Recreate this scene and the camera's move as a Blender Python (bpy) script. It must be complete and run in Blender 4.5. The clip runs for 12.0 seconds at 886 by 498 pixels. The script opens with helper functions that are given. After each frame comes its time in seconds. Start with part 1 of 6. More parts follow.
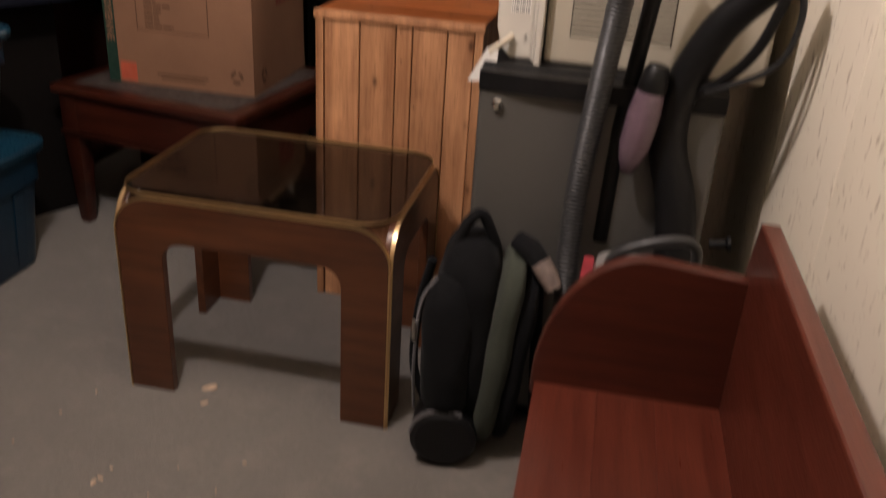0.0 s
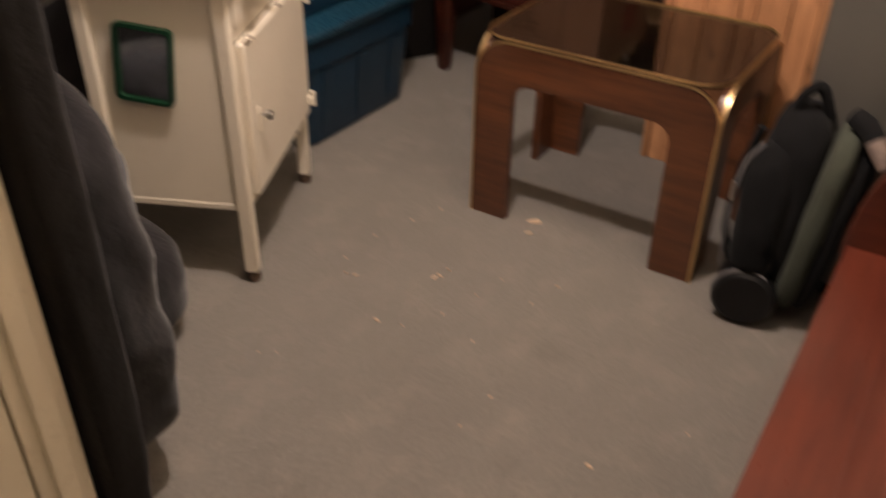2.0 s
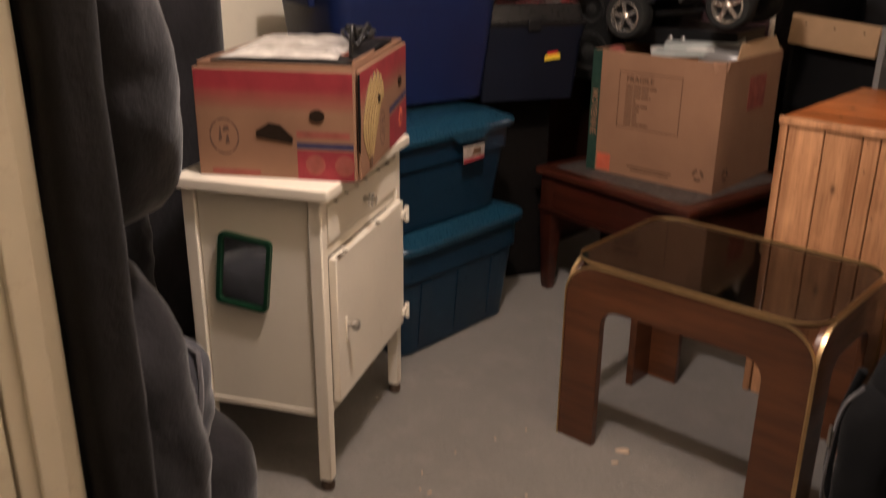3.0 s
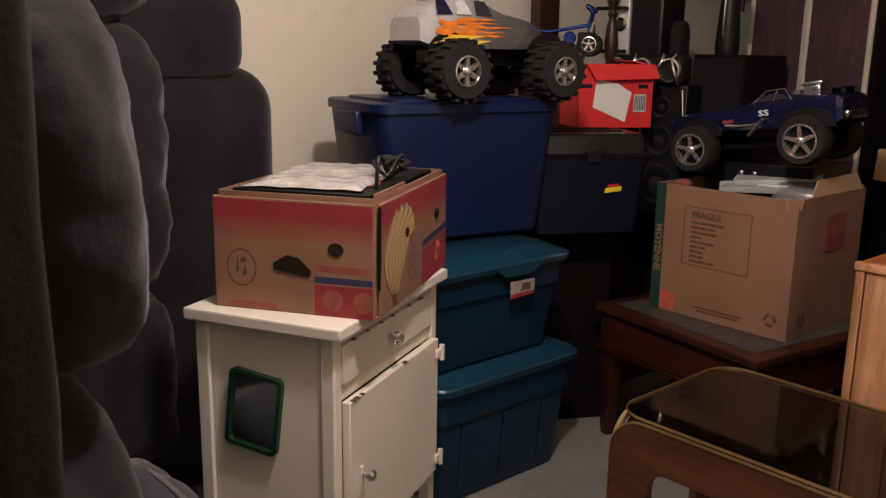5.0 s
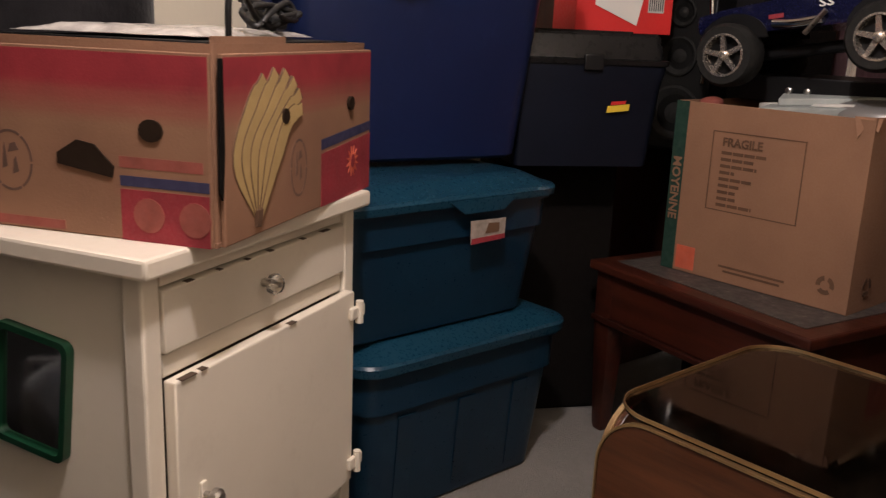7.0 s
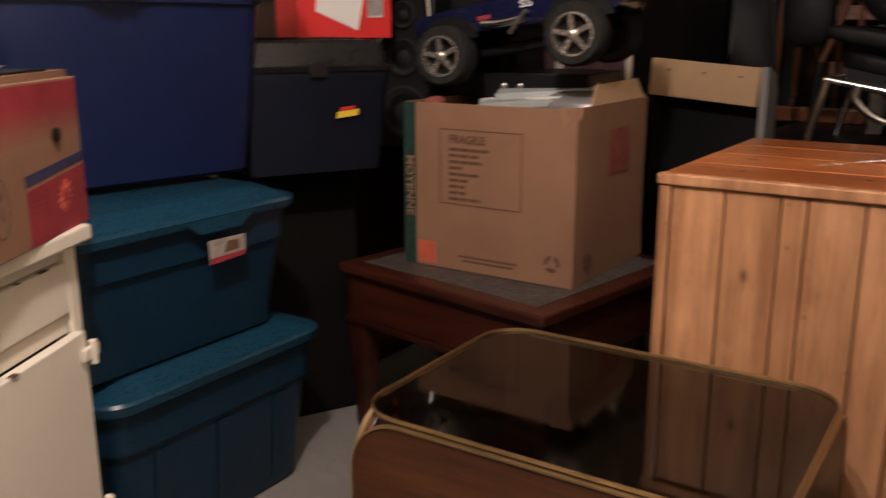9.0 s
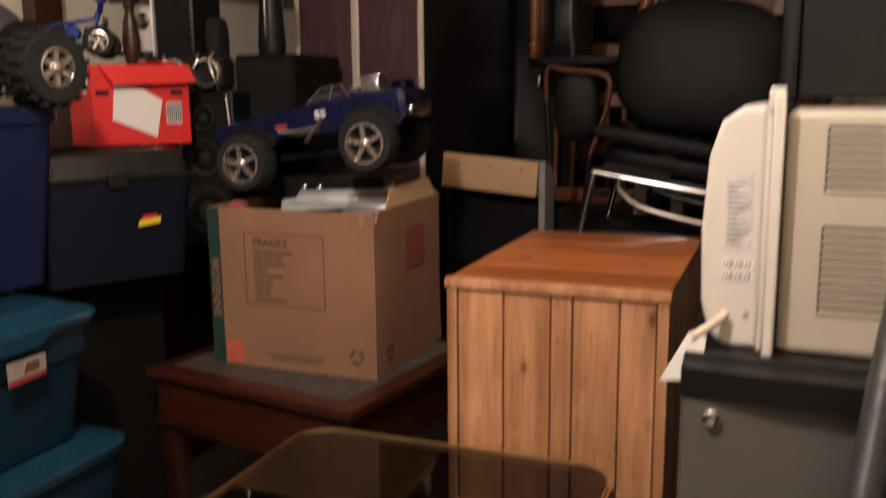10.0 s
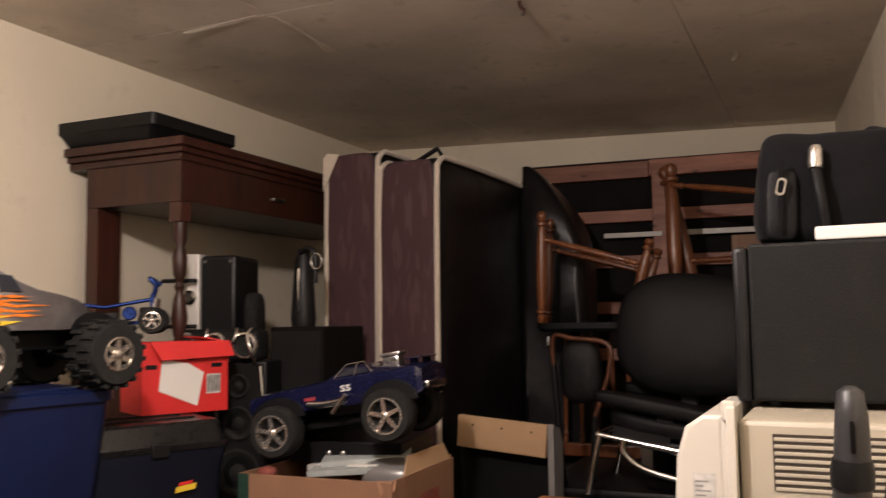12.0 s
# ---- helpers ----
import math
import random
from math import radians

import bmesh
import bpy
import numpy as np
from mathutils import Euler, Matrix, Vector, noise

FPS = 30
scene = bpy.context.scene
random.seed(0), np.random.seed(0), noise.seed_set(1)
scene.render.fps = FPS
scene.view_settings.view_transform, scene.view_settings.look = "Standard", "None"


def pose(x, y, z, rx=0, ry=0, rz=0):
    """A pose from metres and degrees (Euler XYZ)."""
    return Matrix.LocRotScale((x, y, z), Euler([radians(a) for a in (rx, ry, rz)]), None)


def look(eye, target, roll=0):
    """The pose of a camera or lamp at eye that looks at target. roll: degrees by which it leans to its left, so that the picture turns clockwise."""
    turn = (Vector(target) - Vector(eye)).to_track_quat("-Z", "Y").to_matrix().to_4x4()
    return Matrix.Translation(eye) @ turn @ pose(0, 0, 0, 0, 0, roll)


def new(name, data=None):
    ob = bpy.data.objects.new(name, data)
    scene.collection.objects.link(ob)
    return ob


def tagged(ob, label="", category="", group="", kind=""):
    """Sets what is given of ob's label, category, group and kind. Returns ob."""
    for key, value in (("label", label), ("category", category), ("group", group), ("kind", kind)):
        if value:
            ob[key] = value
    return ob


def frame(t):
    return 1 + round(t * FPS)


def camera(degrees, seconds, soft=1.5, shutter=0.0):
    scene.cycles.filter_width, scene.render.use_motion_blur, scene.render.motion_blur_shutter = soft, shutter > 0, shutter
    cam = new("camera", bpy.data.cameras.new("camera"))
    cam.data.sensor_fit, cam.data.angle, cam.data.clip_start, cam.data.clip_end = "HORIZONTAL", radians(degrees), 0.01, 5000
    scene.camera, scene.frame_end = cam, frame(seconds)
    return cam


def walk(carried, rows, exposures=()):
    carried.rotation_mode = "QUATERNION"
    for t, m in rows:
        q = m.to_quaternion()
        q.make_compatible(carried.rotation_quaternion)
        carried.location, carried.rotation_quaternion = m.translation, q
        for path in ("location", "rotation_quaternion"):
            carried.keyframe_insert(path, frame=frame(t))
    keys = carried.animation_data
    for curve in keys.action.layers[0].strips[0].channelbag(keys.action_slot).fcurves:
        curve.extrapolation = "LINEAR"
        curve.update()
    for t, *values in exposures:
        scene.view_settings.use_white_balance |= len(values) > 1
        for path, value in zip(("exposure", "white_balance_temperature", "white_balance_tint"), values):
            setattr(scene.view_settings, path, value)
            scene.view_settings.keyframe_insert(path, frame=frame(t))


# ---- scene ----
cam = camera(53.6, 12.0, 1.25, 0.5)
PATH = [
    (0, (0.069, 0.032, 1.258), (-0.298, 1.794, 0.386), 3.6),
    (0.5, (0.085, -0.03, 1.21), (-0.207, 1.607, 0.098), 5.5),
    (1, (0.112, -0.14, 1.212), (-0.138, 1.409, -0.025), 6.3),
    (1.5, (0.128, -0.17, 1.247), (-0.357, 1.309, -0.013), 4.1),
    (2, (0.114, -0.194, 1.265), (-0.815, 1.185, 0.153), 1.1),
    (2.5, (0.135, -0.174, 1.278), (-1.011, 1.178, 0.352), 1.4),
    (3, (0.187, -0.124, 1.286), (-1.1, 1.241, 0.591), 0.6),
    (3.5, (0.226, -0.041, 1.31), (-1.177, 1.298, 0.825), 1.6),
    (5.3, (0.139, 0.164, 1.276), (-1.36, 1.411, 0.831), 1.4),
    (5.5, (0.066, 0.245, 1.24), (-1.436, 1.473, 0.757), 3.0),
    (6, (-0.1, 0.414, 1.107), (-1.612, 1.616, 0.589), 6.0),
    (6.5, (-0.217, 0.552, 1.045), (-1.733, 1.764, 0.562), 3.5),
    (8.3, (-0.222, 0.664, 1.031), (-1.583, 2.027, 0.493), 1.2),
    (8.5, (-0.211, 0.657, 1.04), (-1.509, 2.086, 0.518), 1.3),
    (9, (-0.176, 0.649, 1.07), (-1.278, 2.246, 0.583), -0.1),
    (9.5, (-0.136, 0.634, 1.113), (-1.008, 2.373, 0.647), -1.9),
    (10, (-0.093, 0.58, 1.184), (-0.848, 2.398, 0.829), -0.6),
    (10.5, (-0.049, 0.489, 1.339), (-0.737, 2.366, 1.294), 0.1),
    (11, (-0.017, 0.433, 1.326), (-0.67, 2.317, 1.483), -1.0),
    (11.5, (-0.011, 0.423, 1.323), (-0.687, 2.296, 1.51), -1.2),
    (12, (0.019, 0.371, 1.311), (-0.783, 2.195, 1.476), -0.8),
]
WHITE = ((0, 6150), (1.0, 6450), (2.0, 6750), (2.5, 6750), (3.5, 6150), (6.5, 6000), (9.5, 6300), (10.5, 6700), (11.0, 6350), (12, 6300))
EXPOSURES = [(0.0, -0.58), (0.6, -0.22), (1.2, -0.04), (2.5, -0.09), (3.5, -0.53), (5.5, -0.70), (6.5, -0.56), (8.5, -0.3), (9.5, -0.27), (10.0, -0.2), (10.5, -0.2), (11.0, -0.05), (12.0, -0.10)]
walk(cam, [(t, look(eye, target, roll)) for t, eye, target, roll in PATH],
     [(t, stops, float(np.interp(t, [w[0] for w in WHITE], [w[1] for w in WHITE])), 10.0) for t, stops in EXPOSURES])

# ---- light ----
world = bpy.data.worlds.new("World")
scene.world = world
world.use_nodes = True
world.node_tree.nodes["Background"].inputs[0].default_value = (1.0, 0.85, 0.7, 1)
world.node_tree.nodes["Background"].inputs[1].default_value = 0.003


def point_lamp(x, y, z, watts, colour, radius):
    data = bpy.data.lights.new("ceiling_bulb", "POINT")
    data.energy, data.color, data.shadow_soft_size = watts, colour, radius
    ob = new("ceiling_bulb", data)
    ob.location = (x, y, z)
    return tagged(ob, kind="structure")


point_lamp(-0.67, 0.96, 2.12, 98, (1.0, 0.855, 0.80), 0.05)


# ---- materials ----
def nodes_of(name):
    m = bpy.data.materials.new(name)
    m.use_nodes = True
    t = m.node_tree
    return m, t, t.nodes, t.nodes["Principled BSDF"]


def ramp_of(t, fac, stops):
    r = t.nodes.new("ShaderNodeValToRGB")
    els = r.color_ramp.elements
    while len(els) < len(stops):
        els.new(0.5)
    for e, (p, c) in zip(els, stops):
        e.position, e.color = p, (*c, 1)
    t.links.new(fac, r.inputs[0])
    return r.outputs[0]


def noise_of(t, vec, scale, detail=4, rough=0.55):
    n = t.nodes.new("ShaderNodeTexNoise")
    n.inputs["Scale"].default_value, n.inputs["Detail"].default_value, n.inputs["Roughness"].default_value = scale, detail, rough
    t.links.new(vec, n.inputs["Vector"])
    return n.outputs["Fac"]


def coords(t, scale=(1, 1, 1), shift=True):
    c = t.nodes.new("ShaderNodeTexCoord")
    m = t.nodes.new("ShaderNodeMapping")
    m.inputs["Scale"].default_value = scale
    t.links.new(c.outputs["Object"], m.inputs["Vector"])
    if shift:
        info = t.nodes.new("ShaderNodeObjectInfo")
        mul = t.nodes.new("ShaderNodeMath")
        mul.operation = "MULTIPLY"
        mul.inputs[1].default_value = 37.0
        t.links.new(info.outputs["Random"], mul.inputs[0])
        t.links.new(mul.outputs[0], m.inputs["Location"])
    return m.outputs[0]


def mixed(t, fac, a, b, mode="MIX"):
    m = t.nodes.new("ShaderNodeMix")
    m.data_type, m.blend_type = "RGBA", mode
    for sock, v in ((m.inputs[0], fac), (m.inputs[6], a), (m.inputs[7], b)):
        if isinstance(v, (int, float)):
            sock.default_value = v
        elif isinstance(v, tuple):
            sock.default_value = (*v, 1)
        else:
            t.links.new(v, sock)
    return m.outputs[2]


def bumped(t, bsdf, height, strength, distance=0.004):
    b = t.nodes.new("ShaderNodeBump")
    b.inputs["Strength"].default_value, b.inputs["Distance"].default_value = strength, distance
    t.links.new(height, b.inputs["Height"])
    t.links.new(b.outputs[0], bsdf.inputs["Normal"])


def tint(c, k):
    return tuple(min(1.0, v * k) for v in c)


def plain(name, c, rough=0.5, metal=0.0, vary=0.15, big=3.0, fine=60.0, bump=0.15, dirt=0.0, dirt_c=(0.08, 0.06, 0.045), coat=0.0, spec=0.5):
    """Painted, plastic, metal or paper surface: broad tone drift, fine grain, spotty dirt."""
    m, t, n, b = nodes_of(name)
    v = coords(t)
    broad, grain = noise_of(t, v, big, 5), noise_of(t, v, fine, 3)
    col = ramp_of(t, broad, [(0.3, tint(c, 1 - vary)), (0.7, tint(c, 1 + vary))])
    if dirt:
        spots = ramp_of(t, noise_of(t, v, big * 4, 8, 0.7), [(0.56, (0, 0, 0)), (0.72, (dirt, dirt, dirt))])
        col = mixed(t, spots, col, dirt_c)
    t.links.new(col, b.inputs["Base Color"])
    rr = ramp_of(t, grain, [(0.3, (rough * 0.8,) * 3), (0.7, (min(1, rough * 1.2),) * 3)])
    t.links.new(rr, b.inputs["Roughness"])
    b.inputs["Metallic"].default_value = metal
    b.inputs["Coat Weight"].default_value = coat
    b.inputs["Specular IOR Level"].default_value = spec
    bumped(t, b, grain, bump, 0.002)
    return m


def wood(name, dark, light, axis="z", rough=0.45, scale=1.0, coat=0.0, knots=False, bump=0.2):
    """Wood with long grain along one axis, pores and, for pine, knots."""
    m, t, n, b = nodes_of(name)
    k = {"x": (1.2, 16, 16), "y": (16, 1.2, 16), "z": (16, 16, 1.2)}[axis]
    v = coords(t, tuple(scale * q for q in k))
    grain, pore = noise_of(t, v, 2.2, 6, 0.65), noise_of(t, v, 14, 4, 0.7)
    plainv = coords(t)
    col = ramp_of(t, grain, [(0.28, dark), (0.5, tuple((p + q) / 2 for p, q in zip(dark, light))), (0.72, light)])
    col = mixed(t, ramp_of(t, pore, [(0.55, (0, 0, 0)), (0.75, (0.5, 0.5, 0.5))]), col, tint(dark, 0.6))
    if knots:
        kv = coords(t, {"x": (0.5, 1, 1), "y": (1, 0.5, 1), "z": (1, 1, 0.5)}[axis])
        vo = n.new("ShaderNodeTexVoronoi")
        vo.inputs["Scale"].default_value = 14.0
        t.links.new(kv, vo.inputs["Vector"])
        halo = ramp_of(t, vo.outputs["Distance"], [(0.06, (0.45, 0.45, 0.45)), (0.22, (0, 0, 0))])
        col = mixed(t, halo, col, tint(dark, 0.8))
        spot = ramp_of(t, vo.outputs["Distance"], [(0.05, (0.95, 0.95, 0.95)), (0.13, (0, 0, 0))])
        col = mixed(t, spot, col, tint(dark, 0.22))
        vs = n.new("ShaderNodeTexVoronoi")
        vs.inputs["Scale"].default_value = 31.0
        t.links.new(kv, vs.inputs["Vector"])
        col = mixed(t, ramp_of(t, vs.outputs["Distance"], [(0.03, (0.8, 0.8, 0.8)), (0.09, (0, 0, 0))]), col, tint(dark, 0.3))
        wear = noise_of(t, coords(t, {"x": (0.35, 1, 1), "y": (1, 0.35, 1), "z": (1, 1, 0.35)}[axis]), 11, 7, 0.7)
        col = mixed(t, ramp_of(t, wear, [(0.54, (0, 0, 0)), (0.74, (0.4, 0.4, 0.4))]), col, tint(dark, 0.75))
        col = mixed(t, ramp_of(t, wear, [(0.30, (0.4, 0.4, 0.4)), (0.42, (0, 0, 0))]), col, tint(light, 1.25))
    info = n.new("ShaderNodeObjectInfo")
    tone = ramp_of(t, info.outputs["Random"], [(0.0, (0.74, 0.72, 0.70)), (1.0, (1.18, 1.18, 1.18))])
    col = mixed(t, 1.0, col, tone, "MULTIPLY")
    col = mixed(t, ramp_of(t, noise_of(t, plainv, 4, 5), [(0.45, (0, 0, 0)), (0.8, (0.45, 0.45, 0.45))]), col, tint(dark, 0.8))
    t.links.new(col, b.inputs["Base Color"])
    t.links.new(ramp_of(t, pore, [(0.3, (rough * 0.85,) * 3), (0.7, (min(1, rough * 1.2),) * 3)]), b.inputs["Roughness"])
    b.inputs["Coat Weight"].default_value = coat
    bumped(t, b, pore, bump, 0.002)
    return m


def cloth(name, c, weave=450.0, vary=0.25, sheen=0.4, big=5.0):
    m, t, n, b = nodes_of(name)
    v = coords(t)
    broad, fuzz, nap = noise_of(t, v, big, 6, 0.6), noise_of(t, v, weave, 2), noise_of(t, v, 40, 4)
    col = ramp_of(t, broad, [(0.3, tint(c, 1 - vary)), (0.7, tint(c, 1 + vary))])
    col = mixed(t, ramp_of(t, fuzz, [(0.4, (0, 0, 0)), (0.7, (0.4, 0.4, 0.4))]), col, tint(c, 1.5))
    t.links.new(col, b.inputs["Base Color"])
    b.inputs["Roughness"].default_value = 0.95
    b.inputs["Specular IOR Level"].default_value = 0.12
    b.inputs["Sheen Weight"].default_value = sheen
    b.inputs["Sheen Roughness"].default_value = 0.5
    fold = noise_of(t, coords(t, (1, 1, 0.55)), 13, 5, 0.6)
    add = n.new("ShaderNodeMath")
    add.operation = "MULTIPLY_ADD"
    add.inputs[1].default_value = 2.5
    t.links.new(fold, add.inputs[0])
    t.links.new(nap, add.inputs[2])
    bumped(t, b, add.outputs[0], 0.3, 0.006)
    return m


def carpet_material():
    m, t, n, b = nodes_of("carpet_grey")
    v = coords(t, shift=False)
    pile, tuft, broad, stain = noise_of(t, v, 420, 3, 0.7), noise_of(t, v, 90, 4, 0.6), noise_of(t, v, 1.6, 6, 0.6), noise_of(t, v, 3.1, 7, 0.68)
    col = ramp_of(t, broad, [(0.3, (0.185, 0.168, 0.148)), (0.7, (0.255, 0.235, 0.207))])
    col = mixed(t, ramp_of(t, pile, [(0.35, (0.5, 0.5, 0.5)), (0.65, (0, 0, 0))]), col, (0.135, 0.122, 0.106))
    col = mixed(t, ramp_of(t, tuft, [(0.4, (0.45, 0.45, 0.45)), (0.62, (0, 0, 0))]), col, (0.14, 0.125, 0.108))
    col = mixed(t, ramp_of(t, noise_of(t, v, 9, 6, 0.7), [(0.5, (0, 0, 0)), (0.72, (0.4, 0.4, 0.4))]), col, (0.30, 0.26, 0.22))
    col = mixed(t, ramp_of(t, stain, [(0.58, (0, 0, 0)), (0.72, (0.55, 0.55, 0.55))]), col, (0.105, 0.09, 0.075))
    t.links.new(col, b.inputs["Base Color"])
    b.inputs["Roughness"].default_value = 1.0
    b.inputs["Sheen Weight"].default_value = 0.2
    add = n.new("ShaderNodeMath")
    t.links.new(pile, add.inputs[0])
    t.links.new(tuft, add.inputs[1])
    bumped(t, b, add.outputs[0], 0.7, 0.006)
    return m


def panel_material():
    """Cream wall panelling with short upright brown flecks."""
    m, t, n, b = nodes_of("cream_flecked_panelling")
    v = coords(t)
    fleck = noise_of(t, coords(t, (90, 90, 26)), 1.0, 3, 0.6)
    col = ramp_of(t, noise_of(t, v, 1.5, 5), [(0.3, (0.77, 0.70, 0.56)), (0.7, (0.85, 0.78, 0.64))])
    col = mixed(t, ramp_of(t, fleck, [(0.61, (0, 0, 0)), (0.70, (0.75, 0.75, 0.75))]), col, (0.30, 0.21, 0.12))
    t.links.new(col, b.inputs["Base Color"])
    b.inputs["Roughness"].default_value = 0.6
    bumped(t, b, noise_of(t, v, 120, 3), 0.12, 0.002)
    return m


def glass_material(name, c, rough=0.03, dust=0.0):
    m, t, n, b = nodes_of(name)
    b.inputs["Base Color"].default_value = (*c, 1)
    b.inputs["Transmission Weight"].default_value = 1.0 - dust
    t.links.new(ramp_of(t, noise_of(t, coords(t), 12, 6), [(0.4, (rough,) * 3), (0.8, (rough + 0.12,) * 3)]), b.inputs["Roughness"])
    b.inputs["IOR"].default_value = 1.45
    return m


M_CARPET = carpet_material()
M_PANEL = panel_material()
M_WALL = plain("cream_wall_paint", (0.84, 0.76, 0.60), 0.7, vary=0.06, big=1.6, fine=90, bump=0.25, dirt=0.25, dirt_c=(0.45, 0.38, 0.28))
M_CEIL = plain("dull_white_ceiling", (0.70, 0.62, 0.52), 0.85, vary=0.24, big=1.7, fine=140, bump=0.4, dirt=0.7, dirt_c=(0.36, 0.30, 0.24))
M_TRIM = plain("cream_gloss_trim", (0.74, 0.67, 0.53), 0.4, vary=0.06, big=5, dirt=0.3, dirt_c=(0.35, 0.28, 0.18))
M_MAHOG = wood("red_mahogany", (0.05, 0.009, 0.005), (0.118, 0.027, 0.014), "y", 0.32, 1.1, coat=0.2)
# Darker copy for the bench arms: their shade is put into the colour.
M_MAHOG_Z = wood("red_mahogany_shaded", (0.042, 0.009, 0.0055), (0.098, 0.024, 0.0135), "x", 0.32, 1.1, coat=0.25)
M_TABLE_W = wood("walnut_laminate", (0.045, 0.015, 0.006), (0.17, 0.060, 0.023), "x", 0.36, 0.8, coat=0.25)
M_BRASS = plain("brass_edge", (0.66, 0.47, 0.25), 0.42, 1.0, 0.1, 8, 90, 0.05)
M_SMOKE = glass_material("smoked_glass", (0.06, 0.045, 0.03), 0.025, 0.015)
M_PINE = wood("varnished_pine", (0.27, 0.112, 0.048), (0.72, 0.385, 0.195), "z", 0.38, 0.7, coat=0.2, knots=True)
M_PINE_X = wood("orange_pine_top", (0.30, 0.080, 0.020), (0.60, 0.20, 0.055), "x", 0.33, 0.7, coat=0.3, knots=True)
M_DESK = wood("dark_cherry", (0.018, 0.0045, 0.0025), (0.062, 0.0135, 0.0065), "x", 0.35, 0.8, coat=0.15)
M_DUST = plain("dusty_dark_leather", (0.055, 0.045, 0.04), 0.6, vary=0.3, big=14, fine=50, dirt=0.8, dirt_c=(0.2, 0.18, 0.16))
M_WHITE = plain("chipped_white_paint", (0.75, 0.685, 0.57), 0.42, vary=0.05, big=4, fine=70, bump=0.15, dirt=0.12, dirt_c=(0.3, 0.22, 0.13))
# Bare wood of the chips; also the shade seen through gaps, as a colour.
M_CHIP_GAP = plain("bare_wood_and_gap_shade", (0.06, 0.035, 0.02), 0.8)
M_HOLE = plain("shadowed_card_hole", (0.022, 0.013, 0.008), 0.9, spec=0.1)
M_GREEN = plain("green_plastic", (0.0035, 0.034, 0.014), 0.4)
M_MIRROR = plain("mirror_silver", (0.55, 0.56, 0.54), 0.10, 1.0, 0.03, 4, 200, 0.01)
M_CRYSTAL = glass_material("clear_knob", (0.95, 0.93, 0.88), 0.02)
M_CARD = plain("brown_cardboard", (0.265, 0.140, 0.080), 0.85, vary=0.13, big=5, fine=220, bump=0.2, dirt=0.2, dirt_c=(0.22, 0.11, 0.05))
M_CARD_FRUIT = plain("worn_brown_cardboard", (0.235, 0.121, 0.069), 0.85, vary=0.15, big=5, fine=220, bump=0.2, dirt=0.2, dirt_c=(0.18, 0.09, 0.045))
M_CARD_IN = plain("raw_cardboard", (0.42, 0.27, 0.15), 0.9, vary=0.1, big=8, fine=180)
M_PRINT_RED = plain("red_print", (0.25, 0.021, 0.030), 0.75, vary=0.2, big=20, fine=220, bump=0.1)
M_PRINT_ORANGE = plain("faded_orange_print", (0.55, 0.11, 0.055), 0.8, vary=0.15, big=20)
M_PRINT_BLUE = plain("navy_print", (0.03, 0.028, 0.075), 0.75)
M_PRINT_YELLOW = plain("yellow_print", (0.42, 0.29, 0.115), 0.75, vary=0.12, big=12)
M_PRINT_GREEN = plain("dark_green_print", (0.009, 0.038, 0.025), 0.75)
M_PRINT_BROWN = plain("brown_print", (0.11, 0.055, 0.028), 0.85, vary=0.2, big=30)
M_PAPER = plain("white_paper", (0.75, 0.73, 0.68), 0.7, vary=0.05)
M_PLASTIC_BAG = plain("clear_crinkled_plastic", (0.45, 0.42, 0.385), 0.2, vary=0.3, big=25, fine=40, bump=0.8)
M_TEAL = plain("teal_plastic", (0.0036, 0.021, 0.044), 0.34, vary=0.12, big=4, fine=160, bump=0.12, dirt=0.12, dirt_c=(0.05, 0.11, 0.14))
M_TEAL_LID = plain("lighter_teal_plastic", (0.0068, 0.038, 0.068), 0.30, vary=0.12, big=4, fine=160, bump=0.06, dirt=0.1, dirt_c=(0.08, 0.16, 0.19))
M_BLUE = plain("navy_blue_plastic", (0.0045, 0.011, 0.052), 0.38, vary=0.12, big=4, fine=160, bump=0.12, dirt=0.2, dirt_c=(0.03, 0.04, 0.11))
M_BLACK = plain("black_plastic", (0.006, 0.006, 0.0065), 0.45, vary=0.25, big=8, fine=200, spec=0.28)
M_SOFT_BLACK = plain("black_leather", (0.005, 0.005, 0.0055), 0.55, vary=0.3, big=10, fine=260, bump=0.3, spec=0.2)
M_GREYINK = plain("grey_ink", (0.24, 0.235, 0.22), 0.7)
M_RUBBER = plain("black_rubber", (0.016, 0.016, 0.015), 0.8, vary=0.25, big=10, fine=60, bump=0.4, dirt=0.3, dirt_c=(0.05, 0.045, 0.04), spec=0.2)
M_GREY_FAB = cloth("dark_grey_velour", (0.0135, 0.0125, 0.014), vary=0.6, sheen=0.2)
M_GREY_FAB_D = cloth("charcoal_lining", (0.012, 0.011, 0.011), vary=0.3, sheen=0.05)
M_PIPING = cloth("grey_piping", (0.10, 0.095, 0.10))
M_STEEL = plain("brushed_grey_steel", (0.125, 0.12, 0.11), 0.42, 0.35, 0.06, 2, 180, 0.06)
M_CHROME = plain("chrome", (0.75, 0.74, 0.72), 0.12, 1.0, 0.08, 10, 150, 0.03)
M_ALU = plain("dull_aluminium", (0.55, 0.53, 0.50), 0.32, 1.0, 0.12, 10, 120, 0.05)
M_IVORY = plain("ivory_enamel", (0.44, 0.40, 0.315), 0.42, vary=0.05, big=3, fine=120, bump=0.06, dirt=0.1, dirt_c=(0.4, 0.32, 0.2))
M_IVORY_W = plain("white_grille_plastic", (0.60, 0.57, 0.50), 0.4, vary=0.04, big=4)
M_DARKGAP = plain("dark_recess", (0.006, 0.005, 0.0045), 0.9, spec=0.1)
